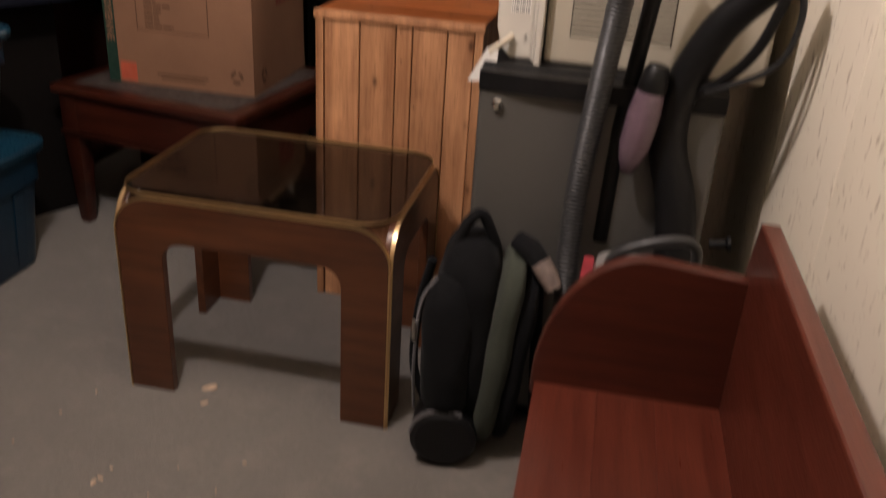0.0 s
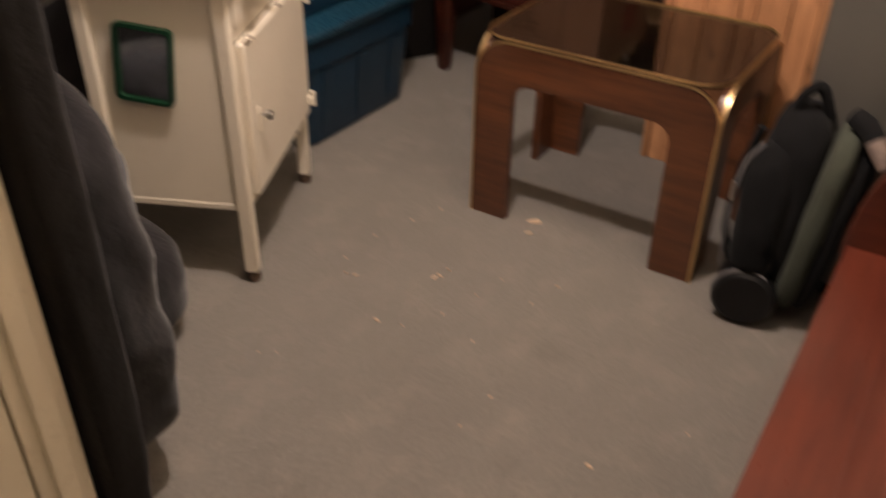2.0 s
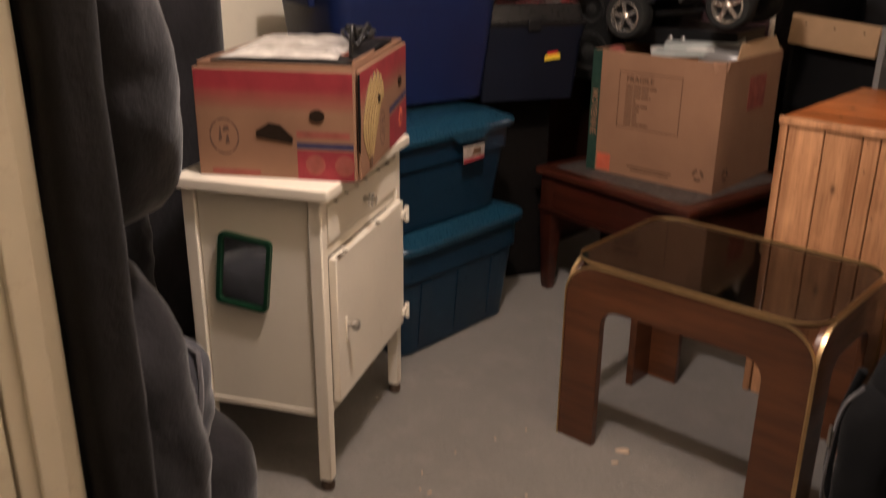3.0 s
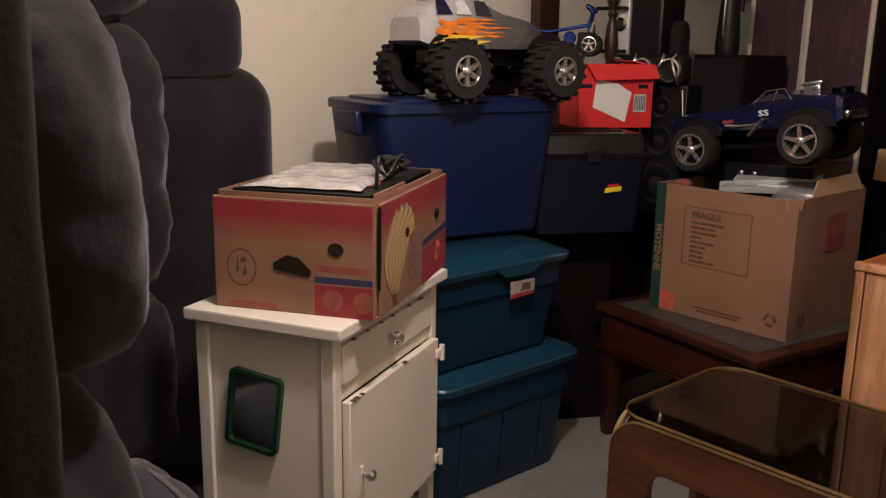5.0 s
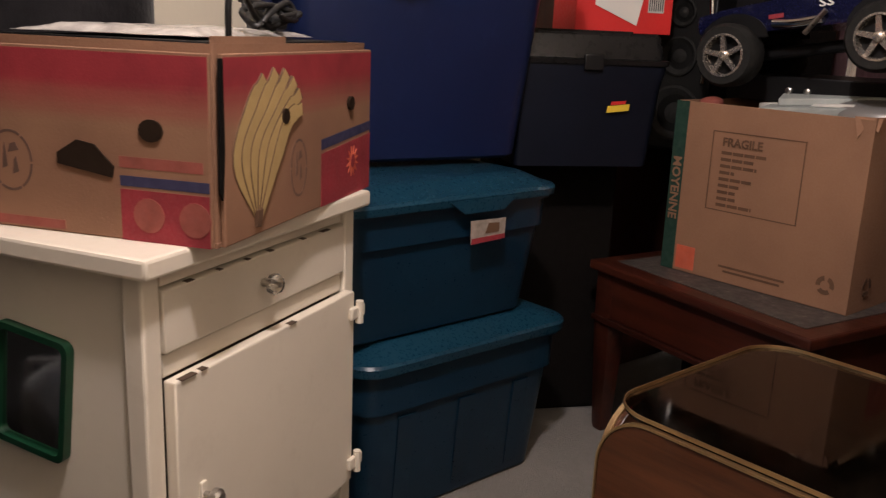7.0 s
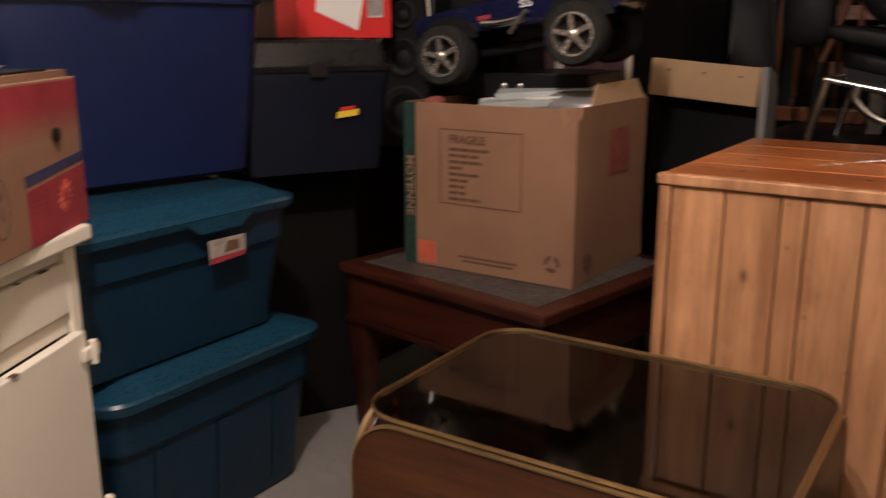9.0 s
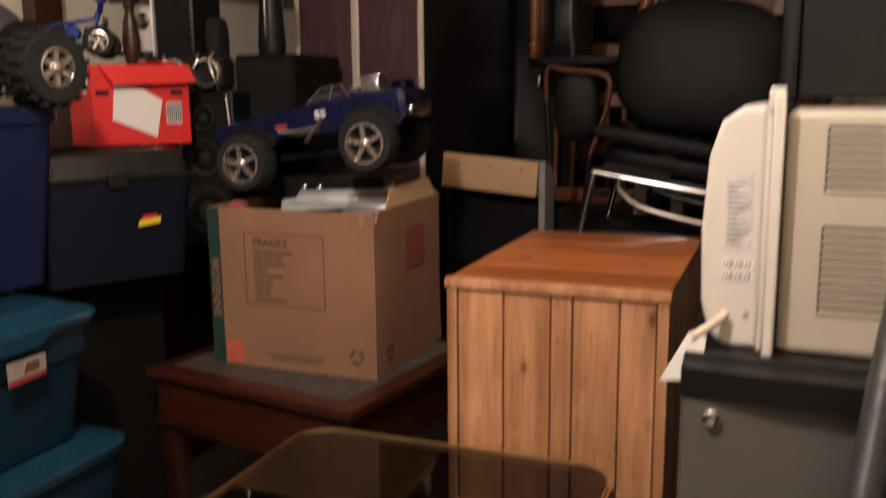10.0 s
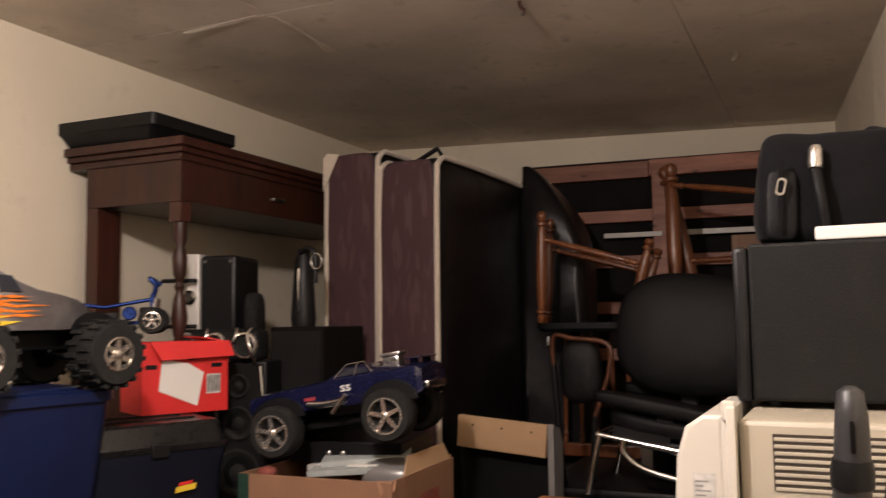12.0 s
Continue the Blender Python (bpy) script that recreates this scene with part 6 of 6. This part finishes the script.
def stereo():
    ob = thing("toaster_oven", pose(-2.035, 2.80, 1.191, 0, 0, 14) @ Matrix.Diagonal((1.08, 1.0, 1.16, 1.0)), "silver-fronted black toaster oven standing on the dresser", "oven")
    part("shell", box(0.055, 0.175, 0.0, 0.22, 0.012, 0.31, 0.012), M_BLACK, ob)
    part("rear_cover", moved(cushion(0.05, 0.10, 0.16, 4, 0.1, 0.002, 6, 2), pose(0.195, 0.12, 0.12)), M_RUBBER, ob)
    for x, z in ((0.072, 0.03), (0.158, 0.03), (0.072, 0.292), (0.158, 0.292)):
        part("screw", moved(lathe([(0.005, 0), (0.004, 0.003)], 8), pose(x, 0.0, z, 90)), M_ALU, ob)
    part("front_plate", box(-0.02, 0.055, -0.008, 0.22, 0.006, 0.316, 0.006), M_SILVERBOARD, ob, "shiny silver front")
    for z in (0.10, 0.235):
        part("handle_bracket", tube(smooth_path([(0.01, -0.008, z), (0.0, -0.04, z), (0.05, -0.04, z), (0.045, -0.008, z)], 4), 0.006, 8), M_BLACK, ob)
        part("handle_bar", tube([(-0.06, -0.035, z), (0.03, -0.035, z)], 0.006, 8), M_BLACK, ob)
    part("dial", moved(lathe([(0.022, 0), (0.022, 0.012), (0.015, 0.02)], 16), pose(0.027, -0.008, 0.185, 90)), M_CHROME, ob)
    ob = thing("coffee_pot", pose(-1.675, 3.0, 1.3005) @ Matrix.Scale(0.68, 4), "tall glossy black coffee machine with chrome details", "coffee machine")
    part("column", lathe([(0.06, 0), (0.065, 0.04), (0.055, 0.20), (0.045, 0.34), (0.032, 0.37), (0.03, 0.40)], 18), M_BLACK, ob)
    part("spout", tube(smooth_path([(0.0, -0.03, 0.38), (0.06, -0.05, 0.40), (0.10, -0.05, 0.36), (0.10, -0.05, 0.22)], 5), 0.014, 10), M_BLACK, ob)
    part("ring_handle", tube([(0.115 + 0.032 * math.cos(q), -0.06, 0.33 + 0.04 * math.sin(q)) for q in [radians(20 * i) for i in range(19)]], 0.005, 8), M_CHROME, ob)
    part("highlight_strip", box(0.0, 0.014, -0.062, -0.056, 0.06, 0.30, 0.004), M_CHROME, ob, "chrome strip")
    ob = thing("loudspeaker", pose(-1.86, 2.74, 0.72, 0, 0, 10), "black hi-fi loudspeaker with silver cones", "speaker")
    part("cabinet_shell", box(0, 0.19, 0.0, 0.2, 0, 0.47, 0.008), M_BLACK, ob)
    part("baffle", box(0.004, 0.186, -0.005, 0.0, 0.008, 0.462, 0.002), M_CHAR, ob, "dark front")
    for z, r in ((0.11, 0.072), (0.27, 0.05), (0.39, 0.036)):
        part("cone", moved(lathe([(r * 1.1, 0), (r * 1.1, 0.008), (r, 0.010), (r * 0.45, -0.012), (r * 0.4, 0.002), (r * 0.1, 0.008)], 22), pose(0.095, -0.005, z, 90)), M_RUBBER, ob, "black cone")
    for x in (0.012, 0.172):
        part("trim_strip", tube(smooth_path([(x, -0.008, 0.20), (x + 0.012, -0.014, 0.33), (x, -0.008, 0.455)], 5), 0.007, 8), M_CHROME, ob, "chrome trim strip")
    ob = thing("silver_stereo", pose(-1.99, 2.70, 1.191, 0, 0, 8), "silver and black portable stereo with chrome straps behind the red carton", "stereo")
    part("case", box(0.0, 0.31, 0.0, 0.09, 0.0, 0.105, 0.022, 4), M_CHAR, ob)
    for x in (0.045, 0.155, 0.265):
        part("speaker_ring", moved(hoop([(0.044, 0), (0.042, 0.012), (0.036, 0.014), (0.036, 0.0)], 20), pose(x, 0.0, 0.052, 90)), M_RIM, ob, "silver ring")
        part("speaker_cone", moved(lathe([(0.036, 0.002), (0.034, 0.006), (0.012, -0.006), (0.010, 0.003), (0.004, 0.006)], 18), pose(x, 0.0, 0.052, 90)), M_RUBBER, ob, "black cone")
    for x, lean in ((0.0, 0.02), (0.10, 0.03), (0.21, 0.03), (0.30, -0.02)):
        part("chrome_strap", tube(smooth_path([(x, -0.006, -0.0), (x + lean * 0.3, -0.024, 0.04), (x + lean, -0.016, 0.085), (x + lean * 0.8, 0.0, 0.106)], 5), 0.006, 8), M_CHROME, ob, "chrome strap")
    ob = thing("black_subwoofer", pose(-1.748, 2.9, 0.9, 0, 0, 2), "plain black speaker box behind the toy car", "speaker")
    part("cabinet_shell", box(0, 0.21, 0.0, 0.3, -0.9, 0.40, 0.008), M_DARKGAP, ob)
    part("grille", box(0.008, 0.202, -0.008, -0.001, -0.88, 0.385, 0.004), M_GREY_FAB_D, ob, "black cloth grille")


stereo()


# ---- mattresses on end ----
def mattress(m, T, W, L, label, tag):
    ob = thing("mattress", m, label, "mattress", "mattresses on end")
    part("core", moved(cushion(T, W, L, 14, 0.0, 0.004, 16, 7), pose(T / 2, W / 2, L / 2)), M_DARKFACE, ob)
    part("end_panel", moved(cushion(T - 0.022, 0.03, L - 0.05, 10, 0.25, 0.005, 14, 3), pose(T / 2, 0.004, L / 2)), M_MAROON, ob, "maroon patterned border")
    for x in (0.006, T - 0.006):
        part("tape_edge", tube(smooth_path([(x, W * 0.9, L - 0.012), (x, 0.5 * W, L - 0.006), (x, 0.12, L - 0.010), (x, 0.05, L - 0.018), (x, 0.018, L - 0.040), (x, 0.002, L - 0.09), (x, -0.006, L * 0.75), (x, -0.007, L * 0.5), (x, -0.004, L * 0.2), (x, 0.004, 0.04)], 5), 0.0105, 8), M_CREAMTAPE, ob, "cream piped edge")
    if tag:
        part("tag", prism([(0, 0), (0.05, 0.10), (0.07, 0.14), (0.02, 0.15), (0.0, 0.13)], 0.003, pose(0.0, -0.022, L - 0.165)), M_CREAMTAPE, ob, "white cloth corner tag")


mattress(pose(-1.765, 3.30, 0, 0, 0, 1), 0.232, 1.15, 1.985, "maroon damask mattress with cream piping stood on end", True)
mattress(pose(-1.525, 3.285, 0, 0, 0, -1.5), 0.25, 1.15, 1.935, "second dark maroon mattress with cream piping stood on end", False)
ob = thing("garment_bag", pose(0, 4.26, 0), "tall black garment bag slumped beside the mattresses", "bag")
bag = []
for i in range(40):
    f = i / 39
    z = 2.02 * f
    right = -0.962 if z < 1.5 else -0.962 - 0.26 * ((z - 1.5) / 0.52) ** 2.2
    hx = (right + 1.262) / 2 * (1 if f < 0.985 else 0.8)
    hy = 0.13 if f < 0.9 else 0.13 - 0.6 * (f - 0.9)
    ring = []
    for k, (x, y) in enumerate(ring_rect(hx, hy, 0.04, 6)):
        w = 0.018 * noise.noise(Vector((k * 0.45, z * 1.6, 0))) + 0.008 * noise.noise(Vector((k * 1.3, z * 6, 4)))
        ring.append(((right - 1.262) / 2 + x * (1 + w / max(hx, 0.02) * 0.5), y + w, max(z, 0.0)))
    bag.append(ring)
part("bag_body", loft(bag, smooth=80), M_DARKFACE, ob)
part("buckle", box(-1.13, -1.12, -0.155, -0.148, 1.20, 1.24, 0.002), M_ALU, ob)
ob = thing("bag_stand", pose(-1.42, 3.6, 1.93), "short black metal bracket lying on the mattress top", "bracket")
part("bar", tube([(-0.13, 0.0, 0.02), (0.0, 0.0, 0.085), (0.055, 0.0, 0.0)], 0.011, 8), M_BLACK, ob)
part("tip", tube([(0.03, -0.002, 0.045), (0.056, -0.002, 0.0)], 0.0125, 8), M_IVORY_W, ob)


# ---- bed base against the back wall ----
def bed_base():
    ob = thing("bed_base", pose(-1.42, 4.70, 0.0, -3, 0, 3.5), "pine slatted bed base leaning upright against the back wall", "bed base")
    L = 1.36
    red = wood("reddish_pine_rail", (0.20, 0.072, 0.043), (0.40, 0.175, 0.105), "x", 0.5, 0.7, knots=True)
    part("cloth_backing", box(0.0, L, 0.05, 0.055, 0.05, 2.06), M_GREY_FAB_D, ob)
    part("top_rail", box(-0.02, 0.63, 0.0, 0.045, 2.035, 2.12, 0.004), red, ob)
    part("top_rail", box(0.633, L + 0.02, 0.0, 0.045, 2.04, 2.125, 0.004), red, ob)
    part("rail_tape", box(-0.02, L + 0.02, 0.004, 0.04, 2.126, 2.13), M_MAROON, ob, "dull red edge strip")
    sl = None
    for i in range(9):
        z = 1.81 - 0.235 * i
        if z < 0.06:
            break
        if sl is None:
            q = part("slat", box(0.0, L, 0.012, 0.03, 0, 0.062, 0.003, 1), red, ob, "", pose(0, 0, z))
            sl = q.data
        else:
            again("slat", sl, ob, pose(0, 0, z))
    part("post", box(0.645, 0.715, -0.012, 0.011, 0.0, 2.10, 0.004), red, ob)
    part("post", box(0.0, 0.06, -0.012, 0.011, 0.0, 2.03, 0.004), red, ob)
    part("pale_batten", box(0.40, 0.69, -0.020, -0.013, 1.725, 1.750, 0.002), M_IVORY_W, ob, "whitish batten")
    part("pale_batten", box(0.80, L, -0.020, -0.013, 1.725, 1.752, 0.002), M_IVORY_W, ob, "whitish batten")
    part("plain_board", box(1.02, 1.17, -0.012, -0.0, 1.40, 1.715, 0.002), wood("brown_board", (0.20, 0.11, 0.065), (0.34, 0.20, 0.125), "z", 0.6), ob)
    part("plain_board", prism([(1.16, 1.50), (1.24, 1.50), (1.21, 1.74), (1.19, 1.78)], 0.012, pose(0, -0.026, 0)), M_CHAIRWOOD, ob)


bed_base()


def turned(length, r=0.022):
    n = [(0.55, 0), (0.75, 0.02), (0.9, 0.05), (0.6, 0.075), (1.0, 0.09), (1.0, 0.11), (0.6, 0.125), (0.85, 0.2), (1.0, 0.4), (1.0, 0.6), (0.85, 0.78), (0.6, 0.86), (1.0, 0.875), (1.0, 0.895), (0.6, 0.91), (0.95, 0.95), (0.8, 0.985), (0.4, 1.0)]
    return lathe([(k * r, z * length) for k, z in n], 14)


def between(bm, a, b):
    a, b = Vector(a), Vector(b)
    bm.transform(Matrix.Translation(a) @ (b - a).to_track_quat("Z", "Y").to_matrix().to_4x4())
    return bm


def upturned_chair(label, seat_z, legs, tips, rungs, r=0.021):
    """A turned chair standing on its head: seat under the legs, back reaching down to what carries it."""
    cx, cy = sum(p[0] for p in legs) / 4, sum(p[1] for p in legs) / 4
    ob = thing("wooden_chair", pose(cx, cy, 0.7405), label, "chair", "upturned chairs")
    w = pose(-cx, -cy, -0.7405)
    # Seat is black because the dark of the pile is put into its colour.
    part("seat", moved(rects([(0.0, 0.17, 0.14, 0.06), (0.012, 0.19, 0.15, 0.07), (0.035, 0.19, 0.15, 0.07)], 5), pose(0, 0, seat_z - 0.7755)), M_SOFT_BLACK, ob, "seat coloured black for the darkness around it")
    for a, b in zip(legs, tips):
        ln = (Vector(b) - Vector(a)).length
        part("leg", moved(between(turned(ln, r), a, b), w), M_CHAIRWOOD, ob)
    for a, b in rungs:
        part("rung", moved(between(turned((Vector(b) - Vector(a)).length, 0.014), a, b), w), M_CHAIRWOOD, ob)
    for k in range(5):
        part("spindle", between(turned(seat_z - 0.035 - 0.78, 0.010), (-0.14 + 0.07 * k, 0.12, 0.045), (-0.13 + 0.065 * k, 0.11, seat_z - 0.7755)), M_CHAIRWOOD, ob)
    part("crest_rail", box(-0.19, 0.19, 0.105, 0.135, 0.0, 0.055, 0.008), M_CHAIRWOOD, ob)
    return ob


upturned_chair("orange-brown turned wooden chair lying upside down on the pile", 1.30,
               [(-1.05, 3.78, 1.30), (-0.69, 3.78, 1.30), (-1.10, 4.03, 1.30), (-0.72, 4.03, 1.30)],
               [(-1.039, 3.78, 1.753), (-0.605, 3.78, 1.62), (-1.086, 4.05, 1.752), (-0.62, 4.05, 1.60)],
               [((-1.043, 3.78, 1.640), (-0.652, 3.78, 1.525)), ((-1.09, 4.04, 1.62), (-0.66, 4.04, 1.50))])
upturned_chair("tall orange-brown turned chair upside down against the bed base", 1.36,
               [(-0.58, 4.20, 1.36), (-0.16, 3.98, 1.36), (-0.50, 4.32, 1.36), (-0.10, 4.25, 1.36)],
               [(-0.592, 4.24, 1.985), (-0.12, 3.98, 1.90), (-0.64, 4.335, 1.99), (-0.08, 4.28, 1.90)],
               [((-0.585, 4.20, 1.885), (-0.13, 4.0, 1.79)), ((-0.56, 4.31, 1.56), (-0.12, 4.26, 1.56))], 0.031)
ob = thing("bow_chair", pose(-0.80, 3.44, 0.7405), "small chair with a black pad in a bent orange frame", "chair")
# Both lower tubes are black: darkness low in the pile, put into the colour.
part("leg", tube([(-0.08, 0.02, 0.0), (-0.105, 0.01, 0.41)], 0.011, 8), M_BLACK, ob)
part("pad", moved(cushion(0.15, 0.05, 0.22, 3, 0.3, 0.003, 8, 6), pose(0.0, 0.0, 0.385)), M_SOFT_BLACK, ob)
part("bow", tube(smooth_path([(-0.105, 0.01, 0.40), (-0.10, 0.0, 0.51), (-0.03, -0.01, 0.505), (0.10, -0.02, 0.485), (0.105, -0.02, 0.40), (0.085, -0.02, 0.33), (0.05, -0.02, 0.23)], 5), 0.009, 8), M_BOW, ob)
part("leg", tube([(0.05, -0.02, 0.235), (0.03, 0.0, 0.0)], 0.011, 8), M_BLACK, ob)
ob = thing("storage_chest", pose(-0.95, 3.35, 0), "dark chest carrying the pile of chairs", "chest")
part("chest_body", box(0, 1.05, 0, 1.0, 0, 0.70, 0.02), M_BLACK, ob)
part("chest_lid", box(-0.01, 1.06, -0.01, 1.01, 0.702, 0.74, 0.015), M_BLACK, ob)
for i, (x, w, z, mat) in enumerate(((0.10, 0.05, 0.34, M_PAPER), (0.17, 0.04, 0.30, M_CHAR), (0.23, 0.05, 0.36, M_PAPER), (0.30, 0.05, 0.31, M_CHAR), (0.37, 0.06, 0.28, M_PRINT_RED), (0.45, 0.05, 0.33, M_PRINT_BROWN))):
    solid("book", box(0, w - 0.006, 0, 0.16, 0, z, 0.003), mat, "upright book in the dark pile behind the chair", "book", group="books on the chest", m=pose(-0.76 + x, 3.74, 0.7405))


# ---- office chair on a trunk ----
def office_chair():
    tr = thing("camp_trunk", pose(-0.74, 2.86, 0, 0, 0, 5), "dark teal vinyl ottoman carrying the office chair", "ottoman")
    part("ottoman_body", moved(cushion(0.66, 0.46, 0.70, 6, 0.02, 0.004, 12, 3), pose(0.33, 0.23, 0.352)), M_TRUNK, tr)
    ob = thing("office_chair", pose(-0.45, 3.45, 0.7405), "black leather armchair with a chrome tube frame set on the pile", "chair")
    part("seat", moved(cushion(0.46, 0.40, 0.075, 5, 0.05, 0.004, 10, 1), pose(0.0, 0.0, 0.225, 4, 9)), M_SOFT_BLACK, ob)
    part("backrest", moved(cushion(0.53, 0.09, 0.43, 2.8, 0.2, 0.003, 14, 2), pose(0.02, 0.10, 0.515, -8, 5)), M_SOFT_BLACK, ob)
    for y in (-0.20, 0.22):
        part("armrest", moved(cushion(0.44, 0.075, 0.05, 4, 0.05, 0.002, 10, 3), pose(-0.04, y, 0.285, 0, 10)), M_SOFT_BLACK, ob)
        part("arm_bracket", prism([(-0.20, 0.19), (-0.02, 0.165), (0.0, 0.27), (-0.05, 0.27), (-0.07, 0.20), (-0.20, 0.225)], 0.012, pose(0, y, 0)), M_BLACK, ob)
        part("frame_tube", tube(smooth_path([(-0.247, y, 0.193), (-0.10, y, 0.168), (0.06, y, 0.143), (0.22, y, 0.118)], 5), 0.011, 10), M_CHROME, ob, "chrome tube")
        part("frame_tube", tube([(-0.245, y, 0.19), (-0.287, y, 0.0)], 0.011, 10), M_CHROME, ob, "chrome tube")
        part("frame_tube", tube(smooth_path([(-0.165, y - 0.012, 0.18), (-0.163, y - 0.014, 0.14), (-0.10, y - 0.014, 0.092), (0.05, y - 0.012, 0.055), (0.25, y - 0.01, 0.02)], 6), 0.011, 10), M_CHROME, ob, "chrome tube")
    part("seat_shell", moved(box(-0.21, 0.21, -0.19, 0.18, 0.0, 0.03, 0.01), pose(0, 0, 0.155, 4, 9)), M_BLACK, ob)
    part("cross_tube", tube([(-0.247, -0.20, 0.193), (-0.247, 0.22, 0.193)], 0.011, 10), M_CHROME, ob, "chrome tube")
    part("back_post", box(-0.03, 0.03, 0.12, 0.15, 0.17, 0.40, 0.006), M_BLACK, ob)
    # pale board box behind the moving box
    bx = thing("wooden_tray", pose(-1.2, 3.255, 0.0, 0, 0, -5), "pale board box with a dark inside behind the moving box", "box")
    part("top_board", box(0.0, 0.335, -0.004, 0.018, 0.875, 0.985, 0.003), M_CARD_IN, bx, "", pose(0, 0, 0.955, 0, 4) @ pose(0, 0, -0.955))
    part("side_board", prism([(0.0, 0.0), (0.085, 0.0), (0.085, 0.90), (0.06, 0.945), (0.0, 0.965)], 0.02), M_VAC_SILVER, bx, "grey side board", pose(0.357, 0.0, 0, 0, 0, 90))
    part("side_board", box(0.0, 0.012, 0.02, 0.085, 0.0, 0.985), M_CHAR, bx)
    part("back_board", box(0.012, 0.335, 0.07, 0.085, 0.0, 0.93), M_BLACK, bx)
    for x in (0.06, 0.17, 0.28):
        part("screw_hole", moved(lathe([(0.004, 0), (0.004, 0.001)], 8), pose(x, -0.004, 0.955 - 0.07 * x, 90)), M_CHIP_GAP, bx)


office_chair()


# ---- wooden thing by the doorway, and crumbs ----
ob = thing("wooden_stool", pose(0.398, 0.275, 0), "pale wooden stool standing beside the bench", "stool")
top = prism([(-0.032, -0.073), (-0.108, 0.066), (-0.10, 0.080), (-0.085, 0.084), (0.07, 0.084), (0.078, 0.07), (0.080, -0.08), (-0.02, -0.083)], 0.03, r=0.006)
part("seat", moved(top, pose(0, 0, 0.75, 90)), M_SLAT, ob)
for x, y in ((-0.06, 0.055), (0.06, -0.06), (0.06, 0.06), (-0.01, -0.06)):
    part("leg", tube([(x, y, 0.0), (x * 0.9, y * 0.9, 0.722)], 0.012, 10), M_SLAT, ob)
rnd = random.Random(12)
spots = [(-0.818, 1.626, 0.020), (-0.80, 1.57, 0.010), (-0.887, 1.255, 0.009), (-0.296, 0.924, 0.008), (-0.451, 0.633, 0.010), (-0.897, 1.04, 0.008), (-0.556, 0.552, 0.007), (-0.88, 1.27, 0.008), (-1.05, 1.15, 0.006), (-0.62, 1.40, 0.005)]
for i in range(26):
    spots.append((rnd.uniform(-1.15, -0.15), rnd.uniform(0.25, 1.55), rnd.uniform(0.002, 0.005)))
for i, (x, y, r) in enumerate(spots):
    bm = cushion(2 * r, 0.9 * r, 0.006, 2.5, 0.1, r * 0.3, 3, i)
    solid("crumb", bm, M_CHIP_GAP if i == 4 else M_CRUMB, "small pale scrap lying on the carpet", "crumb", group="crumbs", m=pose(x, y, 0.003, 0, 0, rnd.uniform(0, 180)))
bm = tube(smooth_path([(0, 0, 0), (0.004, 0.0, -0.02), (0.016, 0.0, -0.035), (0.01, 0, -0.05)], 4), 0.006, 8)
solid("ceiling_hook", bm, M_BROWN, "small rusty hook in the ceiling", "hook", m=pose(-0.84, 2.95, H + 0.002))
